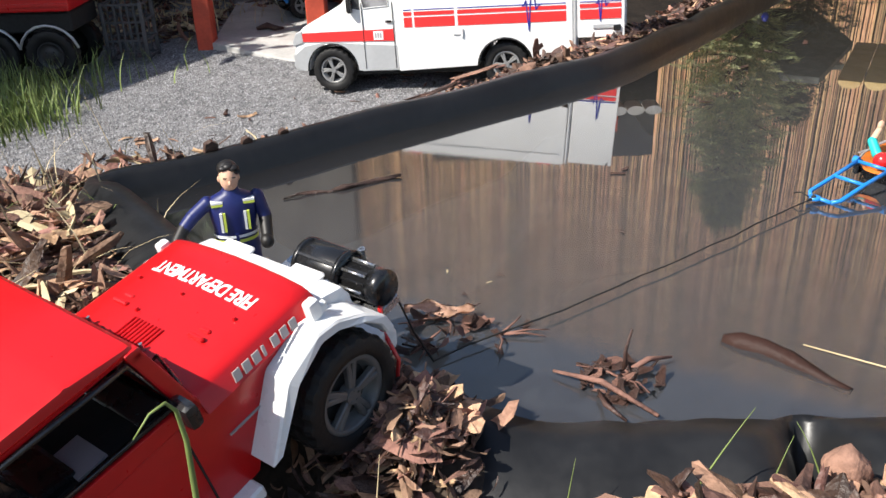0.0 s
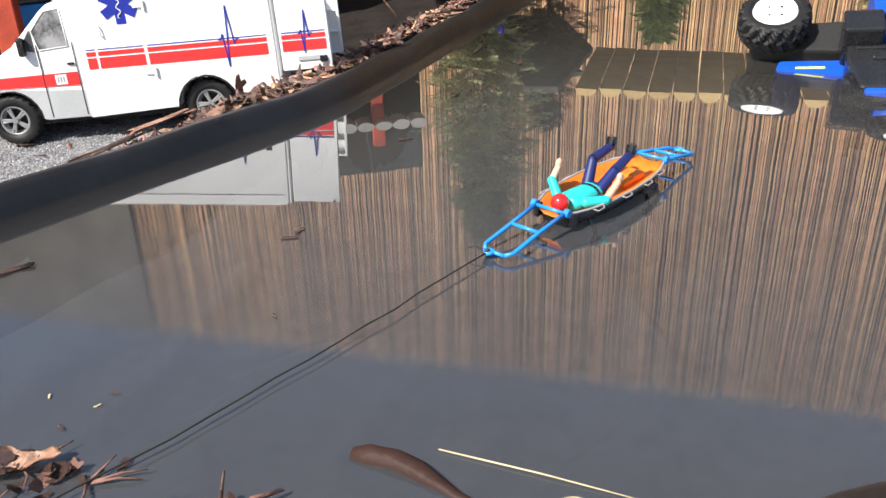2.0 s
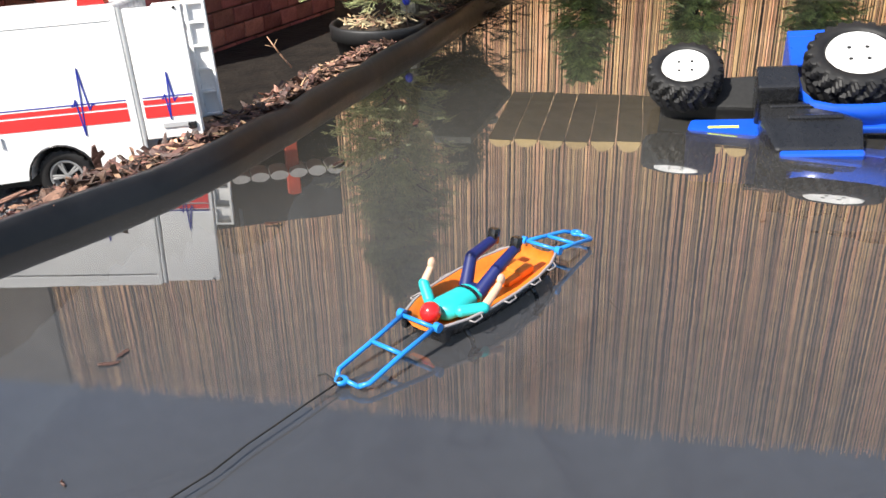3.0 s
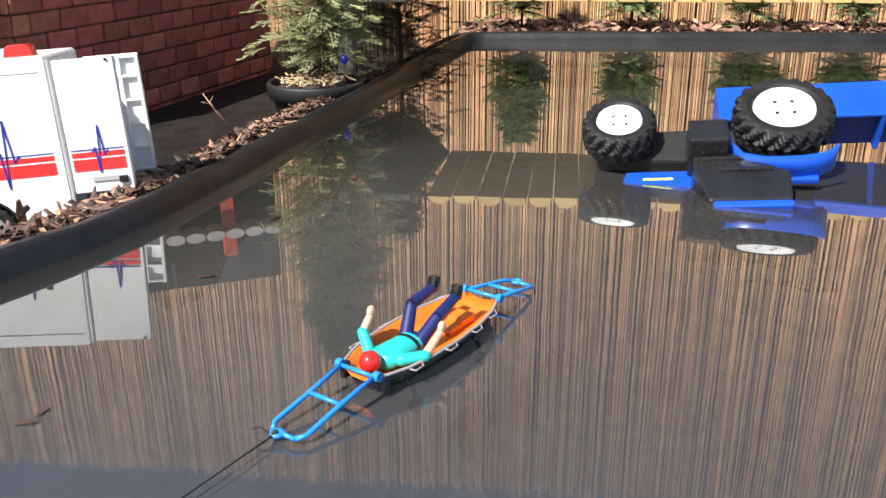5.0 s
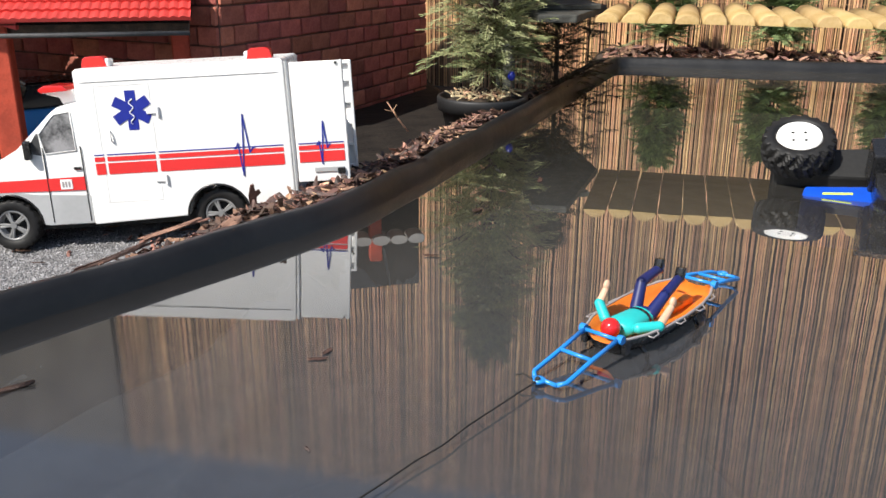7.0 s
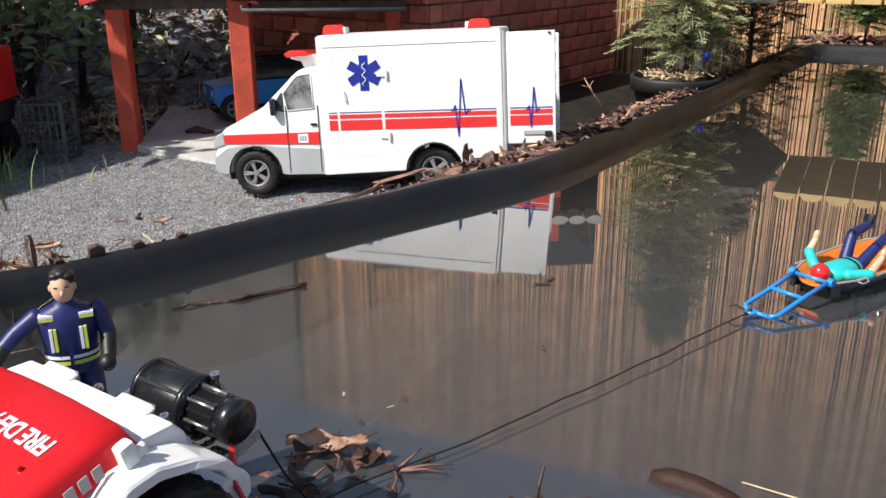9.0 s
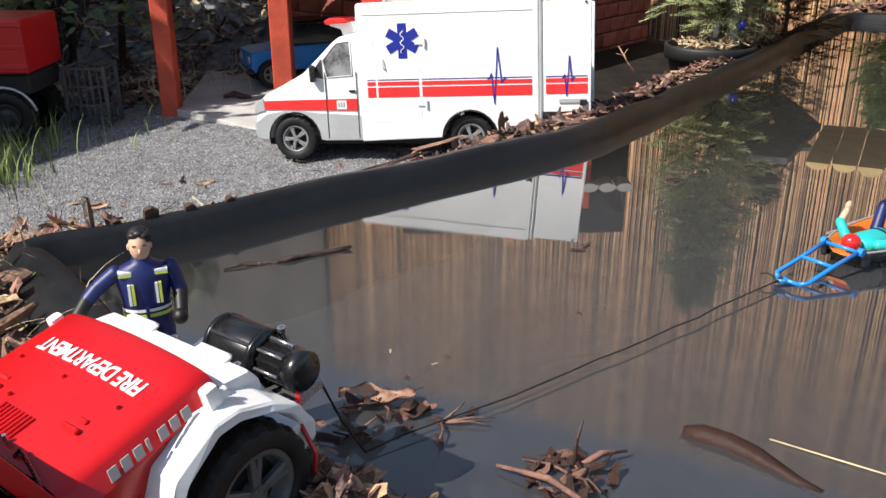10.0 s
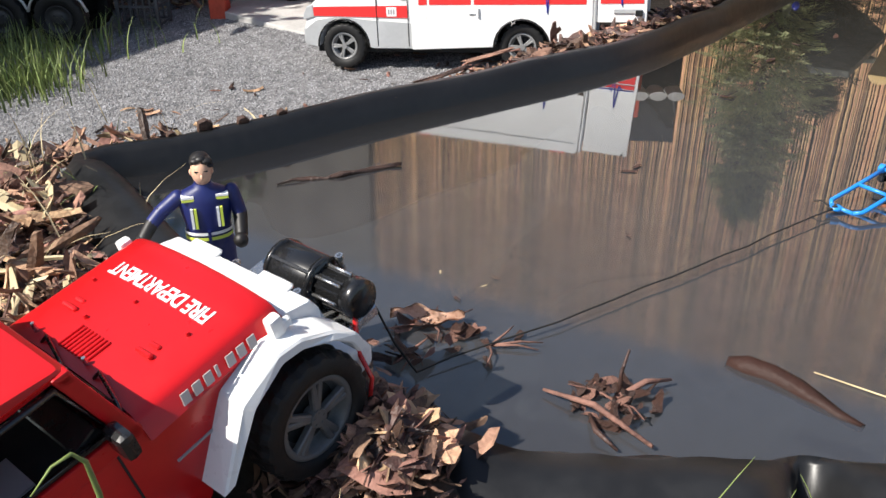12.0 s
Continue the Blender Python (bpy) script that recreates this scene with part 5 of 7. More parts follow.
def patient_figure():
    bm = bmesh.new()
    # lying on its back, head towards the tow frame (-x)
    rings = []
    for x, w, d in ((0.084, 0.0060, 0.0055), (0.0865, 0.0120, 0.0072), (0.094, 0.0140, 0.0080), (0.105, 0.0128, 0.0078), (0.113, 0.0118, 0.0075), (0.118, 0.0122, 0.0076)):
        rings.append([bm.verts.new((x, w * 0.86 * math.sin(k * math.tau / 18), 0.0135 + d * 0.85 * math.cos(k * math.tau / 18))) for k in range(18)])
    for a, b in zip(rings, rings[1:]):
        for k in range(18):
            bm.faces.new((a[k], b[k], b[(k + 1) % 18], a[(k + 1) % 18])).smooth = True
    bm.faces.new(rings[0])
    bm.faces.new(rings[-1][::-1])
    ball(bm, 0.0100, Matrix.Translation((0.120, 0, 0.0132)) @ Matrix.Diagonal((0.8, 1.0, 0.66, 1)), 1)
    lathe(bm, [(1.0, -0.0016), (1.0, 0.0016)], 22, Matrix.Translation((0.1135, 0, 0.0135)) @ pose(0, 0, 0, 0, 90, 0) @ Matrix.Diagonal((0.0068, 0.0107, 1, 1)), 4)
    ball(bm, 0.0066, Matrix.Translation((0.0775, 0, 0.0165)) @ Matrix.Diagonal((1.05, 0.90, 0.95, 1)), 2, 16, 12)
    ball(bm, 0.0073, Matrix.Translation((0.0765, 0, 0.0172)) @ Matrix.Diagonal((0.98, 0.98, 0.98, 1)), 3, 18, 12)
    for s, knee, foot in ((1, (0.130, 0.008, 0.034), (0.158, 0.010, 0.0360)), (-1, (0.137, -0.008, 0.026), (0.164, -0.005, 0.0310))):
        limb(bm, (0.121, s * 0.006, 0.0150), knee, 0.0050, 0.0041, 1)
        limb(bm, knee, foot, 0.0041, 0.0035, 1)
        box(bm, -0.0036, 0.0036, -0.0033, 0.0033, -0.003, 0.0085, 0.0016, 2, Matrix.Translation(foot) @ pose(0, 0, 0, 0, 12, 0), 4)
    limb(bm, (0.091, 0.0135, 0.0160), (0.096, 0.0220, 0.0235), 0.0040, 0.0036, 0)
    limb(bm, (0.096, 0.0220, 0.0235), (0.104, 0.0225, 0.0315), 0.0028, 0.0024, 2)
    ball(bm, 0.0035, Matrix.Translation((0.1055, 0.0225, 0.0345)) @ Matrix.Diagonal((1, 0.7, 1.2, 1)), 2)
    limb(bm, (0.091, -0.0135, 0.0160), (0.103, -0.0230, 0.0165), 0.0041, 0.0038, 0)
    limb(bm, (0.103, -0.0230, 0.0165), (0.121, -0.0215, 0.0245), 0.0031, 0.0026, 2)
    ball(bm, 0.0035, Matrix.Translation((0.1245, -0.0210, 0.0275)) @ Matrix.Diagonal((1, 0.7, 1.2, 1)), 2)
    ob = obj("patient_doll", bm, [TEAL, NAVY, SKIN, LAMP_RED, BLACK])
    ob.matrix_world = STRETCHER @ Matrix.Translation((0, 0, -0.0030))
    tagged(shade(ob, 50), "toy figure in teal shirt and red cap lying down", "toy figure")


stretcher()
patient_figure()


def tow_rope():
    a = JEEP @ Vector((0.060, -0.030, 0.004))
    b = STRETCHER @ Vector((-0.004, 0.004, 0.002))
    w1 = Vector((-0.013, 0.398, 0.003))
    pts = [a, a.lerp(w1, 0.5) + Vector((0, 0, -0.004)), w1]
    rng = random.Random(8)
    for k in range(1, 15):
        t = k / 15
        p = w1.lerp(b, t)
        pts.append(p + Vector((rng.uniform(-1, 1) * 0.0012, rng.uniform(-1, 1) * 0.0012 - 0.006 * math.sin(math.pi * t), 0.0007 - 0.0004 * t)))
    pts.append(b)
    bm = bmesh.new()
    tube(bm, pts, 0.0006, 6)
    ob = obj("tow_rope", bm, ROPE)
    tagged(ob, "thin black tow cord running over the water from the winch", "rope")
    bm = bmesh.new()
    for o in ((0, 0, 0), (0.0015, 0.001, 0.0012), (-0.001, 0.0014, -0.0005)):
        ball(bm, 0.0018, Matrix.Translation(b + Vector(o)), 0, 8, 6)
    tube(bm, [b, b + Vector((-0.006, 0.007, 0.003)), b + Vector((-0.010, 0.010, 0.001))], 0.0006, 5)
    part("knot", bm, ROPE, ob)


tow_rope()

# ---- tractor on its side ----
def tractor():
    fwd = Vector((0.730 - 0.881, 1.001 - 0.915, -0.012)).normalized()
    side = Vector((-0.22, -0.42, 0.88))
    side = (side - fwd * side.dot(fwd)).normalized()
    up = fwd.cross(side)
    # local axes: x ahead, y to the side that lies uppermost, z to the cab roof
    m = Matrix((fwd, side, up)).transposed().to_4x4()
    m.translation = Vector((0.881, 0.915, 0.082)) - side * 0.072
    if (m.to_3x3() @ Vector((0, 0, 1))).y > 0:
        m = m @ Matrix.Diagonal((1, 1, -1, 1))
    ob = thing("toy_tractor", m, "blue toy tractor lying on its side in the water", "toy tractor")
    wheel(ob, pose(0, 0.055, 0, -90, 0, 0), 0.0508, 0.036, 0.0325, RIM_WHITE, "farm", 0, 20)
    wheel(ob, pose(0.174, 0.042, -0.004, -90, 0, 0), 0.0400, 0.036, 0.0256, RIM_WHITE, "farm", 0, 18)
    wheel(ob, pose(0, -0.055, 0, 90, 0, 0), 0.0508, 0.036, 0.0325, RIM_WHITE, "farm", 0, 18)
    wheel(ob, pose(0.174, -0.042, -0.004, 90, 0, 0), 0.0400, 0.036, 0.0256, RIM_WHITE, "farm", 0, 16)
    bm = bmesh.new()
    prism(bm, [(-0.04, -0.015), (0.10, -0.025), (0.20, -0.022), (0.20, 0.02), (0.06, 0.03), (-0.04, 0.03)], -0.022, 0.022, "xz", 0, 0.004)
    part("chassis", bm, DARK, ob)
    bm = bmesh.new()
    tube(bm, [(0.174, -0.04, -0.014), (0.174, 0.035, -0.014)], 0.009, 10)
    part("front_axle", bm, BLACK, ob)
    bm = bmesh.new()
    prism(bm, [(0.098, 0.046), (0.168, 0.046), (0.174, 0.068), (0.170, 0.080), (0.098, 0.086)], -0.040, 0.026, "xz", 0, 0.004)
    hood = shade(part("bonnet", bm, BLUE, ob, "glossy blue bonnet"), 40)
    bm = bmesh.new()
    box(bm, 0.118, 0.150, 0.0255, 0.0270, 0.058, 0.061, 0.0004, 1)
    part("bonnet_stripe", bm, YELLOW, hood)
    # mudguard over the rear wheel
    # on the sunk side, black replaces blue: underwater dimness put into the colour
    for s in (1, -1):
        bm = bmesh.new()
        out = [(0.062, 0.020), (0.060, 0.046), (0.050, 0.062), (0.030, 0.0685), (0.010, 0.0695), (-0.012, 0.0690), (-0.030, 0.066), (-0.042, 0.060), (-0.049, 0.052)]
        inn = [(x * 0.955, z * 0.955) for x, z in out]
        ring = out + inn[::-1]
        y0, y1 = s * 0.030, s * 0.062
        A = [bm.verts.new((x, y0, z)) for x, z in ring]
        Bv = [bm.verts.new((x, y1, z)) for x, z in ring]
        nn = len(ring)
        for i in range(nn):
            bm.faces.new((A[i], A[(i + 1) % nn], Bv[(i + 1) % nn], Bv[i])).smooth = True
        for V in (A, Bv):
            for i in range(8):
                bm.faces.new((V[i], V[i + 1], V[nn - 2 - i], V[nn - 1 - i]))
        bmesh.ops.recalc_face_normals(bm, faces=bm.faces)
        guard = part("mudguard", bm, BLUE if s > 0 else BLACK, ob, "wide blue mudguard" if s > 0 else "mudguard coloured black to stay dark under water")
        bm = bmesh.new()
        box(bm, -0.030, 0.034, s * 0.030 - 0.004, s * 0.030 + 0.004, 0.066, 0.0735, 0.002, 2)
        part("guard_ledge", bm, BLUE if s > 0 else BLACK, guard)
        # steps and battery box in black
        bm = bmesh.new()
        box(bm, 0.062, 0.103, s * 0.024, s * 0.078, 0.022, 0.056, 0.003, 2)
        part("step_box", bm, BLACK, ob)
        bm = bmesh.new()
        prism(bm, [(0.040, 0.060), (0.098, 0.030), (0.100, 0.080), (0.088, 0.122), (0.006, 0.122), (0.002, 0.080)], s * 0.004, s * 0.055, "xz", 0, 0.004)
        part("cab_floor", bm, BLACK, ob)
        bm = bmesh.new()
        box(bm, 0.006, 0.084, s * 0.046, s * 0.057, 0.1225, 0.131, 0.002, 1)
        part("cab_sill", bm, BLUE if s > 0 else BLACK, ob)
        for x in (-0.03, 0.095):
            bm = bmesh.new()
            box(bm, x - 0.003, x + 0.003, s * 0.010 - 0.030, s * 0.010 - 0.024, 0.09, 0.155, 0.001, 1)
            part("cab_post", bm, BLACK, ob)
    # roof coloured black as well, so it vanishes in the dim water
    bm = bmesh.new()
    box(bm, -0.045, 0.105, -0.072, -0.030, 0.155, 0.168, 0.005, 2)
    part("cab_roof", bm, BLACK, ob)
    # blue carry box behind the wheels
    bm = bmesh.new()
    for a in ((-0.17, 0.053, -0.060, -0.004, -0.130, -0.118), (-0.17, 0.053, -0.008, -0.003, -0.118, -0.068), (0.047, 0.053, -0.060, -0.008, -0.118, -0.068), (-0.135, -0.129, -0.060, -0.008, -0.118, -0.068)):
        box(bm, *a, 0.0012, 1)
    crate = part("carry_box", bm, BLUE, ob, "open blue transport box")
    # block filling the box; its dark blue paints in the recess shade
    bm = bmesh.new()
    box(bm, -0.163, 0.046, -0.060, -0.0085, -0.1175, -0.080, 0.001, 1)
    part("box_inside", bm, BLUE_SHADED, crate, "box inside with its shade painted as darker blue")
    bm = bmesh.new()
    box(bm, 0.012, 0.080, 0.030, 0.052, 0.084, 0.112, 0.006, 3)
    part("seat", bm, BLACK, ob, "black moulded seat")
    bm = bmesh.new()
    box(bm, 0.020, 0.074, 0.0525, 0.058, 0.074, 0.080, 0.002, 2)
    box(bm, 0.026, 0.090, 0.0525, 0.0575, 0.058, 0.063, 0.002, 2)
    part("step_tread", bm, BLACK, ob)
    bm = bmesh.new()
    for s in (-1, 1):
        tube(bm, [(-0.02, s * 0.018, -0.01), (-0.045, s * 0.022, -0.10)], 0.004, 8)
    part("hitch_arm", bm, BLACK, ob)


tractor()


# ---- carport, brick house, bridge ----
def tile_rows(bm, x0, x1, y0, z0, y1, z1, rows, pitch=0.013, mi=0):
    """Courses of wavy tiles from the eave (y0, z0) up to (y1, z1)."""
    n = int((x1 - x0) / pitch) * 4
    d = Vector((0, y1 - y0, z1 - z0))
    nrm = Vector((0, -(z1 - z0), y1 - y0)).normalized()
    for r in range(rows):
        a, b = r / rows, (r + 1.12) / rows
        va, vb, vc = [], [], []
        for i in range(n + 1):
            x = x0 + (x1 - x0) * i / n
            w = 0.0026 * abs(math.sin(math.pi * (x - x0) / pitch))
            pa = Vector((x, y0, z0)) + d * a + nrm * (w + 0.004)
            pb = Vector((x, y0, z0)) + d * b + nrm * w
            va.append(bm.verts.new(pa))
            vb.append(bm.verts.new(pb))
            vc.append(bm.verts.new(pa - nrm * (0.004 + w)))
        for i in range(n):
            for p, q in ((va, vb), (vc, va)):
                f = bm.faces.new((p[i], p[i + 1], q[i + 1], q[i]))
                f.material_index = mi


def carport():
    ob = thing("toy_carport", Matrix.Translation((0, 0, 0)), "toy carport with red posts and a red tiled roof", "toy carport")
    for x, y, w, d in ((-0.417, 1.507, 0.0145, 0.016), (-0.222, 1.500, 0.0165, 0.018), (-0.222, 1.86, 0.014, 0.014), (0.02, 1.62, 0.014, 0.014)):
        bm = bmesh.new()
        box(bm, x - w, x + w, y - d, y + d, float(ground_height(np.array([x]), np.array([y]))[0]) - 0.01, 0.166, 0.002, 1)
        part("post", bm, TIMBER_RED, ob, "square red-painted post")
    for x0, x1, y0, y1 in ((-0.45, -0.20, 1.488, 1.522), (-0.205, 0.04, 1.488, 1.522), (-0.45, 0.03, 1.845, 1.875)):
        bm = bmesh.new()
        box(bm, x0, x1, y0, y1, 0.150, 0.166, 0.001, 1)
        part("beam", bm, BARK_DARK, ob, "dark timber beam")
    bm = bmesh.new()
    tile_rows(bm, -0.232, 0.045, 1.448, 0.168, 1.70, 0.262, 9)
    tagged(part("roof_tiles", bm, TILE_RED, ob, "courses of small red pantiles"), kind="stuff")
    bm = bmesh.new()
    tile_rows(bm, -0.45, 0.045, -1.95, 0.168, -1.70, 0.262, 9)
    bmesh.ops.transform(bm, matrix=Matrix.Diagonal((1, -1, 1, 1)), verts=bm.verts)
    tagged(part("roof_tiles", bm, TILE_RED, ob), kind="stuff")
    bm = bmesh.new()
    prism(bm, [(1.452, 0.164), (1.70, 0.256), (1.945, 0.164)], -0.228, 0.042, "yz")
    part("roof_deck", bm, DARK, ob)
    # porch gable facing the pond
    bm = bmesh.new()
    prism(bm, [(-0.432, 0.166), (-0.210, 0.166), (-0.321, 0.206)], 1.478, 1.484, "xz")
    part("gable_board", bm, TIMBER, ob, "pale orange gable board")
    for s in (-1, 1):
        bm = bmesh.new()
        prism(bm, [(-0.321, 0.200), (-0.321, 0.214), (-0.321 + s * 0.135, 0.170), (-0.321 + s * 0.135, 0.157)], 1.455, 1.472, "xz", 0, 0.001)
        part("barge_board", bm, TILE_RED, ob)
        bm = bmesh.new()
        tile_rows(bm, -1.72, -1.458, -0.136, 0.167, 0, 0.216, 5)
        bmesh.ops.transform(bm, matrix=Matrix.Translation((-0.321, 0, 0)) @ Matrix(((0, s, 0, 0), (-1, 0, 0, 0), (0, 0, 1, 0), (0, 0, 0, 1))), verts=bm.verts)
        tagged(part("porch_tiles", bm, TILE_RED, ob), kind="stuff")
    bm = bmesh.new()
    tube(bm, [(-0.21, 1.455, 0.157), (-0.21, 1.452, 0.150), (0.042, 1.452, 0.150)], 0.0035, 8)
    part("gutter", bm, GREY_DULL, ob)


carport()


def brick_house():
    A, B_, C_, D_ = Vector((0.082, 1.575, 0)), Vector((0.535, 2.128, 0)), Vector((0.20, 2.50, 0)), Vector((-0.31, 1.90, 0))
    ob = thing("brick_house", Matrix.Translation((0, 0, 0)), "red-brown brick model house at the back of the yard", "model house")
    bm = bmesh.new()
    prism(bm, [(p.x, p.y) for p in (A, B_, C_, D_)], -0.12, 0.262, "xy")
    wall = part("wall", bm, MORTAR, ob, "mortar core of the wall")
    shapes = {}
    rng = random.Random(5)

    def brick_mesh(l, v):
        if (l, v) not in shapes:
            b = bmesh.new()
            box(b, 0.0015, l - 0.0015, -0.0045, 0.003, 0.0015, 0.0295, 0.0018, 1)
            r2 = random.Random(v)
            for q in b.verts:
                q.co += Vector((r2.uniform(-1, 1), r2.uniform(-1, 1), r2.uniform(-1, 1))) * 0.0008
            me = bpy.data.meshes.new("brick")
            b.to_mesh(me)
            b.free()
            me.materials.append(BRICK)
            shapes[l, v] = me
        return shapes[l, v]
    for p, q in ((A, B_), (D_, A)):
        u = (q - p).normalized()
        n = Vector((-u.y, u.x, 0)) * -1
        if n.dot(Vector((0.2, 1, 0))) > 0:
            n = -n
        L = (q - p).length
        for r in range(12):
            z = -0.10 + r * 0.031
            x = -0.03 * (r % 2)
            while x < L - 0.012:
                x0, x1 = max(0, x), min(L, x + 0.062)
                l = round(x1 - x0, 3)
                o = new("brick", brick_mesh(l, rng.randrange(4)))
                o.parent = wall
                o.matrix_local = Matrix.Translation(p + u * x0 - n * rng.uniform(-0.0008, 0.0012) * -1 + Vector((0, 0, z))) @ Matrix((u, -n, (0, 0, 1))).transposed().to_4x4()
                x += 0.062
    # capping and, set back on it, a dark boarded storey with a row of tile ends
    bm = bmesh.new()
    cen = (A + B_ + C_ + D_) / 4
    prism(bm, [(p.x, p.y) for p in (cen + (p - cen) * 1.02 for p in (A, B_, C_, D_))], 0.262, 0.272, "xy")
    part("coping", bm, MORTAR, ob)
    bm = bmesh.new()
    box(bm, -0.05, 0.525, 2.16, 2.46, 0.272, 0.545, 0.002, 1)
    store = part("upper_storey", bm, DARK, ob, "dark boarded upper storey")
    for i in range(13):
        b = bmesh.new()
        cyl(b, 0.021, 0.021, 0, 0.06, 14, pose(-0.02 + i * 0.044, 2.165, 0.405, 90, 0, 0) @ Matrix.Diagonal((1, 0.55, 1, 1)))
        part("tile_end", b, CONCRETE, store)
    bm = bmesh.new()
    box(bm, 0.395, 0.425, 2.125, 2.150, 0.272, 0.465, 0.002, 1)
    part("post", bm, TIMBER_RED, store)


brick_house()


def log_bridge():
    u, n = Vector((0.877, -0.480, 0)), Vector((0.480, 0.877, 0))
    ob = thing("log_bridge", frame_at(Vector((0.783, 1.412, 0.155)), u, n), "footbridge of pale round logs spanning the pond", "bridge")
    rng = random.Random(2)
    shapes = []
    for v in range(5):
        b = bmesh.new()
        r2 = random.Random(v)
        n = 10
        wdt, hgt = 0.0196 + 0.0004 * (v % 3), 0.0145 + 0.0012 * v
        rings = []
        for y, k in ((-0.006 + 0.002 * v, 0.90), (-0.001 + 0.002 * v, 1.0), (0.15, 1.0), (0.29, 0.98)):
            rings.append([b.verts.new((wdt * k * math.cos(math.pi * i / n), y, hgt * k * math.sin(math.pi * i / n) + r2.uniform(-1, 1) * 0.0004)) for i in range(n + 1)])
        for p, q in zip(rings, rings[1:]):
            for i in range(n):
                b.faces.new((p[i], p[i + 1], q[i + 1], q[i])).smooth = True
            b.faces.new((p[n], p[0], q[0], q[n]))
        b.faces.new(rings[0])
        b.faces.new(rings[-1][::-1])
        bmesh.ops.recalc_face_normals(b, faces=b.faces)
        me = bpy.data.meshes.new("log")
        b.to_mesh(me)
        b.free()
        me.materials.append(TIMBER)
        shapes.append(me)
    x = -0.11
    while x < 1.55:
        o = new("log", shapes[rng.randrange(5)])
        o.parent = ob
        o.matrix_local = Matrix.Translation((x, rng.uniform(-0.004, 0.004), 0.0)) @ pose(0, 0, 0, 0, 0, rng.uniform(-0.5, 0.5))
        x += 0.0415
    for y in (0.14,):
        bm = bmesh.new()
        tube(bm, [(0.9, y, -0.006), (1.6, y, -0.006)], 0.006, 8)
        part("bearer", bm, BARK_DARK, ob, "dark round bearer under the logs")
    for x, y in ((1.5, 0.045), (1.5, 0.24)):
        bm = bmesh.new()
        cyl(bm, 0.013, 0.013, -0.25, 0.0, 12, pose(x, y, 0))
        part("support_post", bm, BARK_DARK, ob)


log_bridge()


def bridge_landing():
    ob = thing("bridge_landing", Matrix.Translation((0, 0, 0.157)), "dark weathered plank landing at the bridge's end", "deck")
    bm = bmesh.new()
    prism(bm, [(0.640, 1.478), (0.800, 1.722), (0.842, 2.02), (0.72, 2.09), (0.62, 2.06), (0.605, 1.78), (0.60, 1.60), (0.585, 1.505)], -0.004, 0.008, "xy", 0, 0.002)
    part("deck_frame", bm, WEATHERED, ob)
    for k in range(7):
        bm = bmesh.new()
        y = 1.60 + k * 0.064
        box(bm, 0.612 + 0.004 * k, 0.735 + 0.015 * k, y, y + 0.056, 0.008, 0.018, 0.002, 1)
        part("plank", bm, WEATHERED, ob)
    for x, y in ((0.63, 1.79), (0.675, 2.03)):
        bm = bmesh.new()
        cyl(bm, 0.012, 0.011, -0.24, 0.0, 10, pose(x, y, 0))
        part("support_post", bm, WEATHERED, ob)


bridge_landing()


# ---- loose litter: chips, stones, leaves, blades ----
def mesh_of(name, verts, faces, mats, index=None, smooth=False):
    me = bpy.data.meshes.new(name)
    me.from_pydata(verts, [], faces)
    for m in mats:
        me.materials.append(m)
    if index is not None:
        me.polygons.foreach_set("material_index", np.asarray(index, np.int32))
    if smooth:
        me.polygons.foreach_set("use_smooth", np.ones(len(faces), bool))
    return new(name, me)


def chip(rng, length, ratio, thick, curl, m, verts, faces):
    """One torn flake of bark: a ragged, curled and twisted splint with frayed ends."""
    base = len(verts)
    cup, twist, sway = rng.uniform(-0.25, 0.45), rng.uniform(-0.7, 0.7), rng.uniform(-0.25, 0.25)
    for i in range(5):
        u = i / 4 - 0.5
        w = length * ratio / 2 * rng.uniform(0.72, 1.15) * (rng.uniform(0.25, 0.85) if i in (0, 4) else 1)
        c = sway * length * ratio * math.sin(u * 5) + rng.uniform(-0.12, 0.12) * w
        z = curl * (2 * u) ** 2 * length * 0.4
        ct, st = math.cos(twist * u), math.sin(twist * u)
        for y, dz in ((c - w, cup * w), (c + rng.uniform(-0.4, 0.4) * w, thick * rng.uniform(0.35, 0.7)), (c + w, cup * w), (c, -thick * 0.5)):
            x = u * length + rng.uniform(-0.09, 0.09) * length
            verts.append((m @ Vector((x, y * ct - dz * st, z + y * st + dz * ct)))[:])
    for i in range(4):
        for j in range(4):
            a, b = base + 4 * i + j, base + 4 * i + (j + 1) % 4
            faces.append((a, b, b + 4, a + 4))
    faces.append((base + 3, base + 2, base + 1, base))
    faces.append((base + 16, base + 17, base + 18, base + 19))


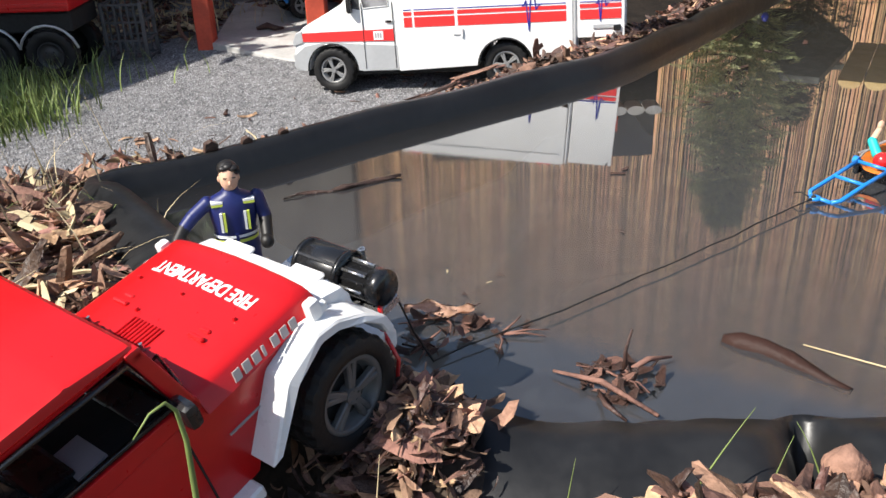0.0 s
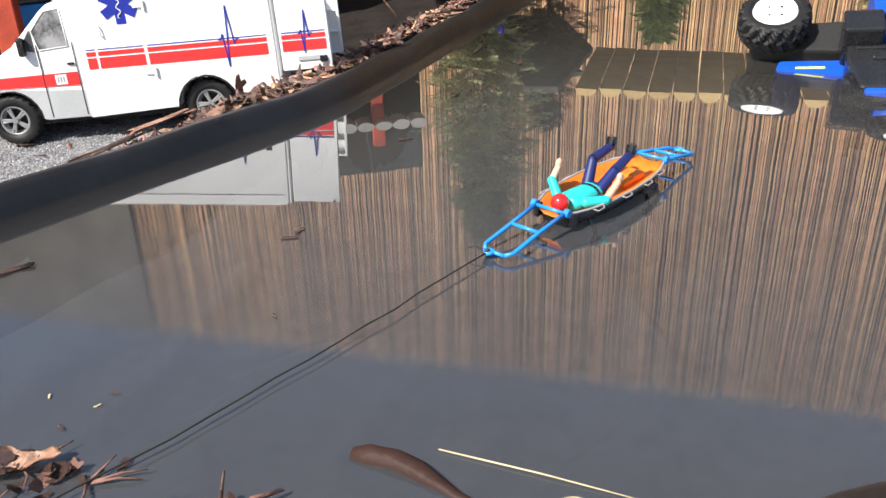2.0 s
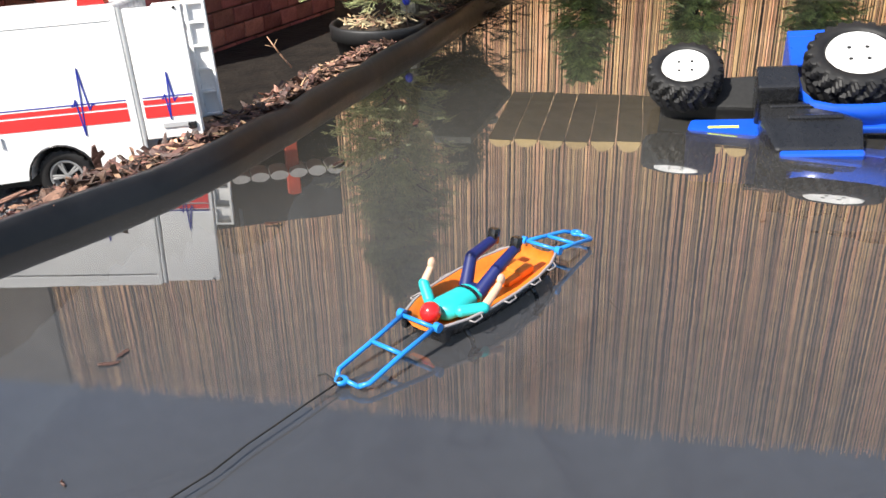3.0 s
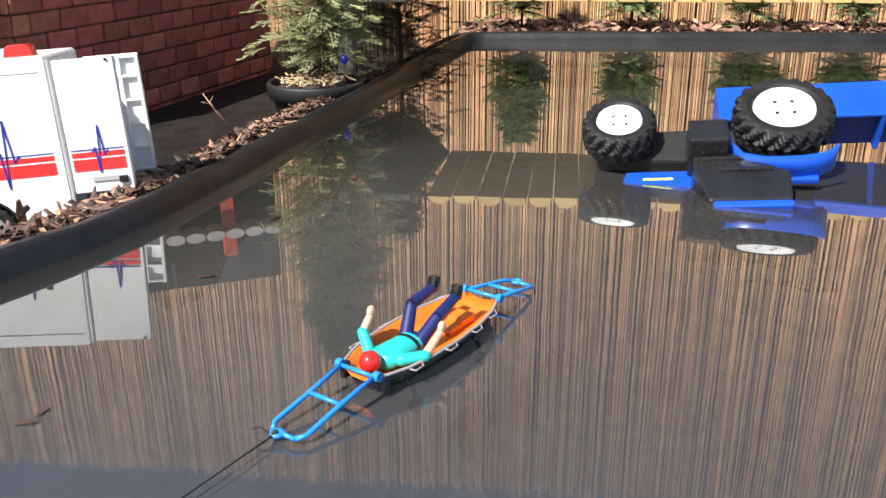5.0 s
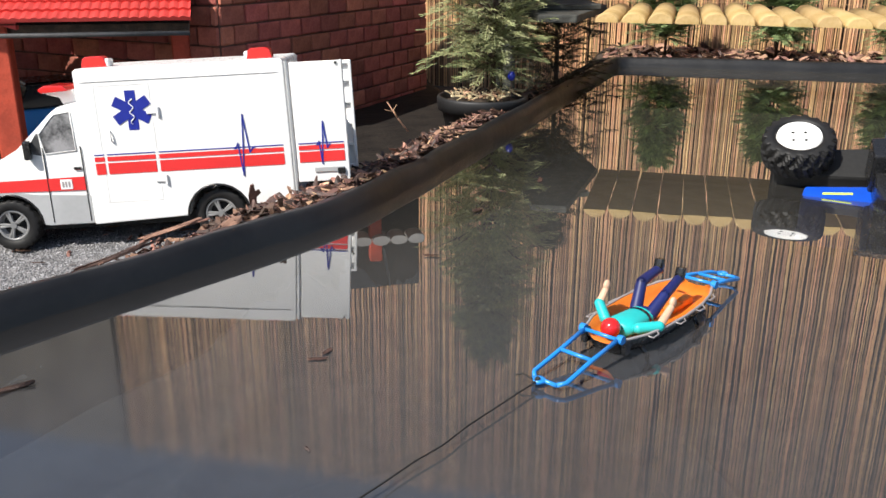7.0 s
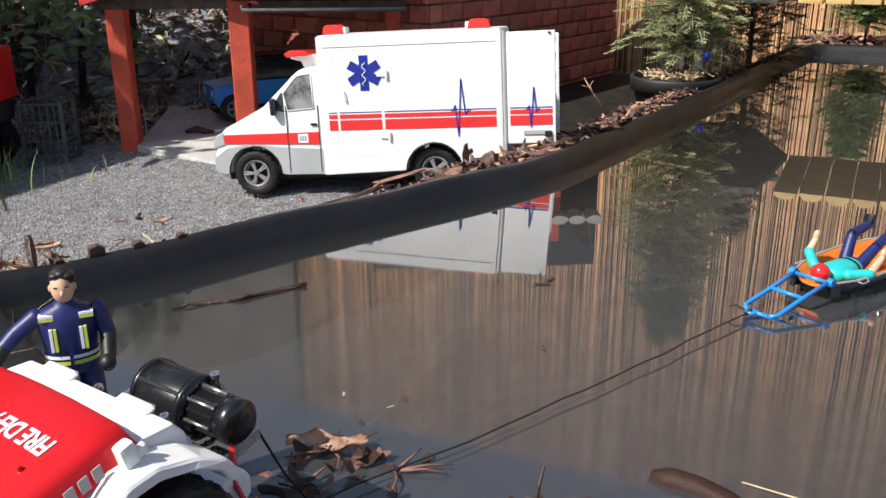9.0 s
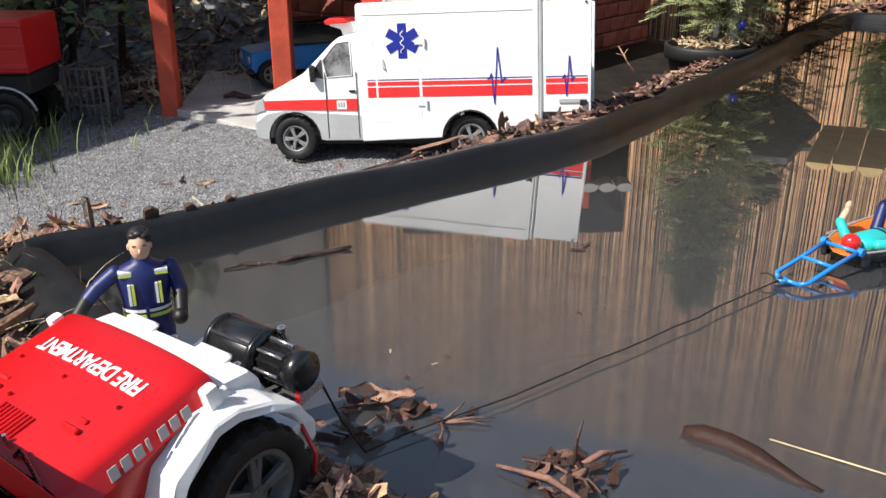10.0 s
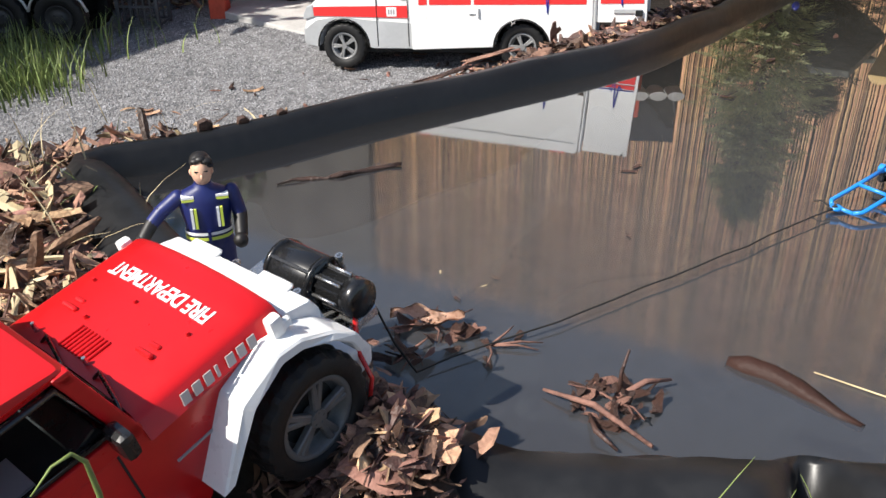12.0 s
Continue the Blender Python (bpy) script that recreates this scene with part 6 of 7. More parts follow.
def litter(name, label, spots, size, mats, weights, seed, tilt=35, lift=0.006, ratio=(0.25, 0.6), category="bark mulch", thick=(0.07, 0.16)):
    """Bark flakes strewn over the given spots, each (x, y), at the ground's height there."""
    rng = random.Random(seed)
    P_ = np.array(spots)
    H = ground_height(P_[:, 0], P_[:, 1])
    D_ = pond_distance(P_[:, 0], P_[:, 1])
    verts, faces, index = [], [], []
    for (x, y), h, d in zip(spots, H, D_):
        if d < 0:
            continue
        l = rng.uniform(*size) * rng.choice((0.6, 1, 1, 1.3))
        m = Matrix.Translation((x, y, h + rng.uniform(0.0, lift) + 0.001)) @ pose(0, 0, 0, rng.gauss(0, tilt * 0.6), rng.gauss(0, tilt * 0.5), rng.uniform(0, 360))
        n0 = len(faces)
        chip(rng, l, rng.uniform(*ratio), l * rng.uniform(*thick), rng.uniform(-0.25, 0.35), m, verts, faces)
        index += [rng.choices(range(len(mats)), weights)[0]] * (len(faces) - n0)
    ob = mesh_of(name, verts, faces, mats, index)
    return tagged(ob, label, category, kind="stuff")


def along_bank(n, seed, s0, s1, d0, d1, power=1.0):
    """Spots beyond the long bank, between two places along it and at the given distances from the water."""
    rng = random.Random(seed)
    bank = [Vector(p) for p in OUTLINE[:11]]
    lens = [0]
    for a, b in zip(bank, bank[1:]):
        lens.append(lens[-1] + (b - a).length)
    out = []
    for _ in range(n):
        s = (s0 + (s1 - s0) * rng.random()) * lens[-1]
        i = max(k for k in range(len(bank) - 1) if lens[k] <= s + 1e-9)
        a, b = bank[i], bank[i + 1]
        p = a.lerp(b, (s - lens[i]) / (lens[i + 1] - lens[i]))
        u = (b - a).normalized()
        d = d0 + (d1 - d0) * rng.random() ** power
        out.append((p.x - u.y * d, p.y + u.x * d))
    return out


def blob(n, seed, cx, cy, rx, ry, gauss=True):
    rng = random.Random(seed)
    return [(cx + (rng.gauss(0, rx / 2) if gauss else rng.uniform(-rx, rx)), cy + (rng.gauss(0, ry / 2) if gauss else rng.uniform(-ry, ry))) for _ in range(n)]


def clear_of_water(spots, gap):
    P_ = np.array(spots)
    return [p for p, d in zip(spots, pond_distance(P_[:, 0], P_[:, 1])) if d > gap]


MIX = [BARK, BARK_PALE, BARK_DARK]
litter("bank_mulch", "reddish bark mulch heaped along the black pond edge", along_bank(2100, 1, 0.20, 0.60, 0.022, 0.105, 1.3) + [p for p in along_bank(240, 2, 0.55, 0.74, 0.020, 0.060, 1.4) if (p[0] - 0.515) ** 2 + (p[1] - 1.580) ** 2 > 0.0072], (0.006, 0.026), MIX, (5, 0.9, 6), 11, 38, 0.007, (0.12, 0.45), thick=(0.05, 0.12))
litter("edge_mulch", "sparse dark bark flakes by the pond edge", along_bank(190, 3, 0.0, 0.22, 0.016, 0.06, 1.8), (0.008, 0.026), MIX, (4, 2, 4), 12, 45, 0.006, (0.15, 0.5), thick=(0.05, 0.12))
litter("yard_flakes", "scattered bark flakes on the gravel yard", along_bank(120, 4, 0.0, 0.34, 0.03, 0.40), (0.008, 0.030), MIX, (5, 1, 4), 13, 10, 0.003, (0.12, 0.4))
litter("heap_mulch", "heap of torn bark and dry stalks beside the liner", clear_of_water(blob(6200, 5, -0.335, 0.505, 0.20, 0.20), 0.052), (0.010, 0.046), MIX + [STRAW], (6, 2.6, 4, 1.5), 14, 55, 0.024, (0.05, 0.26), thick=(0.03, 0.08))
litter("wheel_mulch", "small heap of curled leaf and bark flakes by the wheel", blob(1000, 6, -0.030, 0.312, 0.036, 0.042) + blob(110, 16, -0.06, 0.375, 0.06, 0.03), (0.005, 0.022), MIX, (5, 2.2, 4.5), 15, 50, 0.014, (0.07, 0.45), thick=(0.03, 0.09))
litter("front_mulch", "coarse pale splintered bark in front of the liner", [(x, y) for x, y in blob(3600, 7, 0.38, 0.225, 0.32, 0.050, False) if y < 0.254 + 0.17 * max(0, x - 0.14)] + blob(150, 17, 0.05, 0.222, 0.06, 0.016), (0.007, 0.030), MIX, (6, 3.2, 2.4), 16, 34, 0.013, (0.10, 0.42), thick=(0.08, 0.20))
litter("far_mulch", "bark mulch strip between the pond and the reed fence", [(1.03 + 0.892 * s + 0.452 * d, 2.11 - 0.452 * s + 0.892 * d) for s, d in ((random.uniform(-0.06, 1.7), random.uniform(0.03, 0.36)) for _ in range(1700))], (0.012, 0.040), MIX, (6, 1.5, 3), 17, 35, 0.010)
litter("slope_litter", "dark leaf litter and stalks on the shaded slope", [p for p in ((random.uniform(-1.1, 0.05), random.uniform(1.58, 2.35)) for _ in range(3600)) if p[0] < -0.44 or p[1] > 1.80], (0.012, 0.045), [BARK, STRAW, BARK_DARK], (4, 4, 4), 18, 45, 0.02, (0.08, 0.4), "leaf litter")


def gravel():
    rng = np.random.default_rng(3)
    n = 105000
    x, y = rng.uniform(-0.80, 0.40, n), rng.uniform(0.62, 1.62, n)
    gap = pond_distance(x, y)
    # stones stop at the edge of the painted shade
    keep = (bank_side(x, y) > 0.0) & (gap > 0.014) & (y > 0.58) & ((x < 0.16) | (gap < 0.15))
    x, y = x[keep], y[keep]
    z = ground_height(x, y)
    n = len(x)
    r = rng.uniform(0.0008, 0.0018, n)
    octa = np.array([(1, 0, 0), (0, 1, 0), (-1, 0, 0), (0, -1, 0), (0, 0, 0.8), (0, 0, -0.8)], float)
    v = octa[None] * (1 + rng.uniform(-0.35, 0.35, (n, 6, 3)))
    a = rng.uniform(0, math.tau, n)
    c, s = np.cos(a)[:, None], np.sin(a)[:, None]
    v = np.stack([v[:, :, 0] * c - v[:, :, 1] * s, v[:, :, 0] * s + v[:, :, 1] * c, v[:, :, 2]], 2) * r[:, None, None]
    v += np.stack([x, y, z + r * 0.35], 1)[:, None, :]
    f = np.array([(0, 1, 4), (1, 2, 4), (2, 3, 4), (3, 0, 4)])
    faces = (f[None] + (np.arange(n) * 6)[:, None, None]).reshape(-1, 3)
    ob = mesh_of("gravel", v.reshape(-1, 3).tolist(), faces.tolist(), [GRAVEL])
    tagged(ob, "fine grey crushed gravel covering the yard", "gravel", kind="stuff")


gravel()


def blades(name, label, spots, height, width, material, seed, bend=0.5, lift=0.0, category="grass"):
    rng = random.Random(seed)
    P_ = np.array(spots)
    H = ground_height(P_[:, 0], P_[:, 1])
    verts, faces = [], []
    for (x, y), h in zip(spots, H):
        L, w, a = rng.uniform(*height), rng.uniform(*width), rng.uniform(0, math.tau)
        u, sd = Vector((math.cos(a), math.sin(a), 0)), Vector((-math.sin(a), math.cos(a), 0))
        b = rng.uniform(0.2, 1) * bend
        base = len(verts)
        for k in range(5):
            t = k / 4
            p = Vector((x, y, max(h, -0.1) + lift)) + Vector((0, 0, 1)) * L * (t - 0.45 * b * t * t) + u * L * b * t * t
            ww = w * (1 - t * 0.92) / 2
            verts += [(p - sd * ww)[:], (p + u * ww * 0.5)[:], (p + sd * ww)[:]]
        for k in range(4):
            i = base + 3 * k
            faces += [(i, i + 1, i + 4, i + 3), (i + 1, i + 2, i + 5, i + 4)]
    ob = mesh_of(name, verts, faces, [material], smooth=True)
    return tagged(ob, label, category, kind="stuff")


blades("grass_tuft", "tuft of green grass at the edge of the gravel", blob(520, 21, -0.60, 1.13, 0.10, 0.09) + blob(380, 22, -0.66, 1.30, 0.16, 0.12), (0.03, 0.075), (0.0016, 0.0032), GRASS, 31, 0.7)
blades("heap_stalks", "dry yellow grass stalks in the bark heap", blob(210, 23, -0.36, 0.50, 0.18, 0.18), (0.03, 0.07), (0.0010, 0.0022), STRAW, 32, 1.0, 0.008, "dry grass")
blades("heap_grass", "green grass blades in the bark heap", blob(90, 24, -0.39, 0.52, 0.14, 0.12), (0.03, 0.06), (0.0012, 0.0022), GRASS, 33, 0.9, 0.006)
blades("slope_stalks", "dry stalks and weeds on the shaded slope", [(random.uniform(-1.0, 0.0), random.uniform(1.62, 2.3)) for _ in range(420)], (0.04, 0.10), (0.0012, 0.003), STRAW, 34, 0.9, 0.0, "dry grass")


def single_blade(pts, r, material, label):
    bm = bmesh.new()
    k = len(pts)
    tube(bm, pts, [r * (1 - 0.85 * i / (k - 1)) for i in range(k)], 5)
    ob = obj("grass_blade", bm, material)
    return tagged(ob, label, "grass blade", "blades by the liner")


def arc_blade(x, y, z, dx, dy, h, droop, r, material, label):
    pts = [(x + dx * t, y + dy * t, z + h * t * (1 - droop * t)) for t in (0, 0.2, 0.4, 0.6, 0.8, 1.0)]
    single_blade(pts, r * 0.65, material, label)


for a in ((0.085, 0.262, 0.014, 0.030, 0.012, 0.055, 0.15, 0.0011), (0.075, 0.258, 0.014, 0.060, 0.004, 0.040, 0.75, 0.0012), (0.118, 0.262, 0.016, 0.012, 0.008, 0.042, 0.2, 0.0010), (0.04, 0.262, 0.008, 0.006, 0.010, 0.035, 0.1, 0.0009),
          (0.145, 0.262, 0.02, -0.014, 0.010, 0.050, 0.3, 0.0008), (0.205, 0.25, 0.02, 0.022, 0.018, 0.038, 0.2, 0.0009), (0.26, 0.25, 0.02, -0.012, 0.016, 0.035, 0.3, 0.0008), (0.012, 0.26, 0.01, 0.022, 0.002, 0.026, 0.6, 0.0008)):
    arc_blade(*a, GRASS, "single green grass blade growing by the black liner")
for a in ((-0.035, 0.262, 0.008, 0.004, 0.004, 0.045, 0.1, 0.0009), (-0.02, 0.248, 0.0, -0.014, 0.006, 0.042, 0.25, 0.0009), (-0.33, 0.80, -0.012, -0.016, 0.0, 0.060, 0.1, 0.0009)):
    arc_blade(*a, STRAW, "single pale dry grass blade standing beside the toys")


single_blade([(-0.072, 0.188, -0.02), (-0.0745, 0.187, 0.05), (-0.074, 0.187, 0.100), (-0.0735, 0.187, 0.120), (-0.0745, 0.1865, 0.1305), (-0.0760, 0.184, 0.1350), (-0.0790, 0.180, 0.1345), (-0.0825, 0.1755, 0.1300)], 0.0013, GRASS, "tall pale green grass blade arching beside the jeep")


# ---- things afloat ----
def floating_log():
    bm = bmesh.new()
    a, b = Vector((0.150, 0.418, 0.0000)), Vector((0.204, 0.369, -0.0012))
    pts = [a.lerp(b, t) + Vector((0.003 * math.sin(t * 5), 0.003 * math.sin(t * 4), 0)) for t in (0, 0.12, 0.3, 0.5, 0.7, 0.85, 1)]
    vs = tube(bm, pts, [0.0035, 0.0062, 0.0066, 0.0060, 0.0042, 0.0032, 0.0022], 10)
    rng = random.Random(9)
    for v in vs:
        v.co += Vector((rng.uniform(-1, 1), rng.uniform(-1, 1), rng.uniform(-1, 1))) * 0.0009
    ob = obj("sunken_log", bm, WET_WOOD)
    tagged(ob, "dark waterlogged piece of bark half sunk in the pond", "driftwood")


floating_log()
bm = bmesh.new()
tube(bm, [(0.192, 0.408, 0.0012), (0.235, 0.378, 0.0016), (0.275, 0.349, 0.0011)], [0.0004, 0.0005, 0.0003], 6)
tagged(obj("floating_straw", bm, STRAW), "pale yellow straw floating on the pond", "straw")
bm = bmesh.new()
tube(bm, [(0.241 + 0.0085 * math.cos(a), 0.354 + 0.0065 * math.sin(a), 0.0012) for a in np.linspace(-1.9, 4.0, 26)], 0.00032, 6)
tagged(obj("curled_stalk", bm, STRAW), "small pale curled stalk floating on the pond", "stalk")
bm = bmesh.new()
pts = [Vector((-0.134, 0.636, 0.001)).lerp(Vector((-0.043, 0.677, 0.001)), t) + Vector((0, 0.002 * math.sin(t * 9), 0.0012 * math.sin(t * 14))) for t in np.linspace(0, 1, 9)]
rng_ = random.Random(12)
for v in tube(bm, pts, [0.0004, 0.0009, 0.0016, 0.0013, 0.0022, 0.0016, 0.0028, 0.0020, 0.0012], 7):
    v.co += Vector((rng_.uniform(-1, 1), rng_.uniform(-1, 1), rng_.uniform(-0.6, 0.6))) * 0.0009
tagged(obj("floating_stick", bm, BARK_DARK), "thin rotten stick floating near the liner", "stick")


def leaf_cluster(name, label, cx, cy, rx, ry, n, seed, mats, twig=True, size=(0.008, 0.018)):
    ob = thing(name, Matrix.Translation((cx, cy, 0)), label, "dead leaves")
    rng = random.Random(seed)
    shapes = []
    for v in range(5):
        r2 = random.Random(seed * 10 + v)
        vs, fs = [], []
        chip(r2, 1.0, r2.uniform(0.3, 0.65), 0.02, r2.uniform(-0.7, 0.9), Matrix.Identity(4), vs, fs)
        for k, mm in enumerate(mats):
            me = bpy.data.meshes.new("leaf")
            me.from_pydata(vs, [], fs)
            me.materials.append(mm)
            shapes.append(me)
    for i in range(n):
        a, q = rng.uniform(0, math.tau), math.sqrt(rng.random())
        l = rng.uniform(*size)
        o = new("leaf", rng.choice(shapes))
        o.parent = ob
        o.matrix_local = Matrix.Translation((rx * q * math.cos(a), ry * q * math.sin(a), 0.001 + rng.random() * 0.007 * (1 - q))) @ pose(0, 0, 0, rng.gauss(0, 24), rng.gauss(0, 20), rng.uniform(0, 360)) @ Matrix.Scale(l, 4)
    if twig:
        for k in range(4):
            bm = bmesh.new()
            a = rng.uniform(0, math.tau)
            L = rng.uniform(0.018, 0.038)
            e = Vector((math.cos(a) * L * 0.8, math.sin(a) * L * 0.6, rng.uniform(0.0005, 0.006)))
            tube(bm, [(0, 0, 0.002), (e * 0.5 + Vector((0.002, 0.001, 0.002)))[:], e[:]], [0.0008, 0.0006, 0.0003], 6)
            part("stem", bm, BARK, ob)
    return ob


raft = leaf_cluster("leaf_raft", "raft of dead brown leaves and twigs floating on the pond", 0.086, 0.379, 0.021, 0.019, 36, 41, [BARK_DARK, BARK_DARK, BARK_DARK, BARK], True, (0.006, 0.017))
for pts, r in (([(-0.035, 0.007, 0.003), (-0.012, -0.008, 0.006), (0.012, -0.034, 0.003)], [0.0008, 0.0017, 0.0010]), ([(0.002, 0.004, 0.002), (0.003, 0.008, 0.014), (0.006, 0.010, 0.026)], [0.0012, 0.0010, 0.0006]), ([(-0.014, -0.012, 0.003), (-0.013, -0.026, 0.005), (-0.004, -0.036, 0.002)], [0.0009, 0.0014, 0.0007]), ([(0.0, 0.0, 0.004), (0.016, 0.010, 0.007), (0.030, 0.016, 0.004)], [0.0014, 0.0016, 0.0007])):
    bm = bmesh.new()
    tube(bm, pts, r, 6)
    part("stick", bm, BARK if r[1] > 0.0015 else BARK_DARK, raft, "long dead stick")
clump = leaf_cluster("leaf_clump", "clump of dark wet leaves with one pale curled leaf", -0.006, 0.443, 0.032, 0.014, 13, 42, [BARK_DARK, BARK_DARK, BARK], True, (0.008, 0.020))


def broad_leaf():
    """A wide pale leaf with a lobed rim, its edges curled up."""
    bm = bmesh.new()
    nu, nv = 13, 7
    g = []
    for i in range(nu):
        u = i / (nu - 1)
        w = 0.0095 * math.sin(math.pi * min(1, 0.06 + u * 0.94)) ** 0.6 * (0.78 + 0.22 * math.cos(u * 19))
        row = []
        for j in range(nv):
            v = j / (nv - 1) * 2 - 1
            row.append(bm.verts.new((-0.021 + 0.042 * u, v * w + 0.002 * math.sin(u * 6), 0.0055 + 0.0022 * v * v * (0.6 + 0.5 * math.sin(u * 8)) + 0.0014 * math.sin(u * 13 + v * 2))))
        g.append(row)
    for a, b in zip(g, g[1:]):
        for j in range(nv - 1):
            bm.faces.new((a[j], b[j], b[j + 1], a[j + 1])).smooth = True
    bmesh.ops.solidify(bm, geom=bm.faces[:], thickness=0.0005)
    return bm


leaf = part("pale_leaf", broad_leaf(), PALE_LEAF, clump, "broad pale tan curled leaf")
leaf.location = (-0.004, 0.005, 0.0)
leaf_cluster("wet_leaves", "wet dark leaves washed up under the winch", -0.018, 0.418, 0.028, 0.016, 9, 43, [BARK_DARK, BARK_DARK, BARK])
leaf_cluster("sunk_leaves", "thin dark leaf scraps drifting on the water", 0.025, 0.425, 0.022, 0.018, 6, 44, [BARK_DARK], True, (0.006, 0.011))
for k, (x, y, l) in enumerate(((0.137, 0.672, 0.013), (0.145, 0.682, 0.010), (-0.005, 0.506, 0.004), (0.006, 0.475, 0.006), (0.03, 0.50, 0.006), (0.022, 0.49, 0.004), (0.30, 0.60, 0.005), (0.12, 0.56, 0.005), (0.42, 0.74, 0.006), (0.26, 0.86, 0.014), (0.34, 0.99, 0.016), (0.45, 1.10, 0.020), (0.39, 1.06, 0.012))):
    vs, fs = [], []
    chip(random.Random(60 + k), l, 0.35, 0.0006, 0.05, Matrix.Translation((x, y, 0.0009)) @ pose(0, 0, 0, 0, 0, 40 * k), vs, fs)
    tagged(mesh_of("floating_scrap", vs, fs, [STRAW if l < 0.005 else BARK_DARK]), "tiny leaf scrap floating on the water", "leaf", "scraps afloat")


# ---- stones and single pieces of bark ----
def stone(x, y, z, sx, sy, sz, material, name, label, seed):
    bm = bmesh.new()
    bmesh.ops.create_icosphere(bm, subdivisions=3, radius=1)
    for v in bm.verts:
        k = 1 + 0.22 * noise.noise(v.co * 1.7 + Vector((seed, 0, 0))) + 0.08 * noise.noise(v.co * 5 + Vector((0, seed, 0)))
        v.co = Vector((v.co.x * sx, v.co.y * sy, v.co.z * sz)) * k
    for f in bm.faces:
        f.smooth = True
    ob = obj(name, bm, material)
    ob.location = (x, y, z)
    tagged(ob, label, "stone" if name == "pebble" else "bark piece")


stone(0.151, 0.266, 0.034, 0.0095, 0.0085, 0.0115, BARK, "bark_nugget", "rounded pinkish bark nugget lodged in a liner fold", 1)


def wood_splint(a, b, r, material, label):
    """A split, frayed length of wood or bark, from three torn slivers side by side."""
    a, b = Vector(a), Vector(b)
    u = (b - a).normalized()
    v = Vector((-u.y, u.x, 0)).normalized()
    m = Matrix((u, v, u.cross(v))).transposed().to_4x4()
    rng = random.Random(int(a.x * 1e4) + int(b.y * 1e4))
    verts, faces = [], []
    for k, (s, l) in enumerate(((0, 1.0), (0.8, 0.8), (-0.8, 0.7))):
        m.translation = a.lerp(b, 0.5 + rng.uniform(-0.1, 0.1)) + v * r * s + Vector((0, 0, 0.0006 * k))
        L = (b - a).length * l
        chip(rng, L, 2.4 * r / L, r * 0.9, rng.uniform(-0.05, 0.08), m, verts, faces)
    tagged(mesh_of("wood_splint", verts, faces, [material]), label, "wood piece", "splints in the mulch")


wood_splint((0.000, 0.246, 0.012), (0.052, 0.250, 0.016), 0.0027, SPLIT_WOOD, "pale yellow split wood piece lying by the liner")
wood_splint((0.050, 0.244, 0.014), (0.072, 0.258, 0.020), 0.0022, BARK, "frayed reddish bark piece lying by the liner")
wood_splint((0.112, 0.240, 0.024), (0.160, 0.246, 0.028), 0.0038, BARK_PALE, "broad pink slab of bark lying before the liner")
wood_splint((0.160, 0.238, 0.026), (0.196, 0.250, 0.034), 0.0025, SPLIT_WOOD, "pale yellow split wood piece lying on the mulch")
wood_splint((0.150, 0.243, 0.024), (0.185, 0.258, 0.030), 0.0016, BARK, "thin bark strip leaning on the mulch")
wood_splint((0.206, 0.258, 0.022), (0.212, 0.266, 0.046), 0.0026, BARK, "upright torn bark piece against the liner")
wood_splint((0.228, 0.262, 0.034), (0.262, 0.246, 0.036), 0.0019, BARK_PALE, "pale split bark piece lying on the mulch")
wood_splint((0.272, 0.250, 0.036), (0.300, 0.268, 0.050), 0.0021, BARK_PALE, "frayed pale bark splinter standing in the mulch")
wood_splint((0.205, 0.236, 0.028), (0.238, 0.243, 0.032), 0.0032, BARK_PALE, "short orange-pink block of bark in the mulch")
wood_splint((0.0, 0.925, 0.012), (0.062, 0.975, 0.016), 0.0026, BARK, "weathered brown stick lying along the pond edge")
wood_splint((-0.05, 0.865, 0.006), (0.02, 0.935, 0.010), 0.0022, BARK_DARK, "dark weathered stick lying along the pond edge")


def dark_bark(x, y, z, h, lean, label):
    bm = bmesh.new()
    prism(bm, [(-0.0035, 0), (0.004, 0), (0.0045, h * 0.4), (0.0100, h * 0.55), (0.0085, h * 0.72), (0.0040, h * 0.66), (0.0035, h), (-0.0005, h * 0.95), (-0.0040, h * 0.5)], -0.0014, 0.0014, "xz", 0, 0.0006)
    ob = obj("bark_splinter", bm, BARK_DARK)
    ob.matrix_world = Matrix.Translation((x, y, z)) @ pose(0, 0, 0, 8, lean, 10)
    tagged(ob, label, "bark piece")


dark_bark(0.108, 1.074, -0.004, 0.027, -6, "dark upright bark splinter in front of the rear wheel")
for x, y, s in ((-0.205, 0.695, 1), (-0.178, 0.712, 0.8), (-0.150, 0.735, 0.7), (-0.228, 0.682, 0.6)):
    bm = bmesh.new()
    prism(bm, [(-0.006 * s, -0.004), (0.007 * s, -0.004), (0.0075 * s, 0.012 * s), (0.002 * s, 0.016 * s), (-0.004 * s, 0.014 * s)], -0.002, 0.003, "xz", 0, 0.0007)
    ob = obj("bark_block", bm, BARK_DARK)
    ob.matrix_world = Matrix.Translation((x, y, 0.016)) @ pose(0, 0, 0, 12, 0, 35)
    tagged(ob, "dark torn bark block leaning on the liner edge", "bark piece", "blocks on the edge")


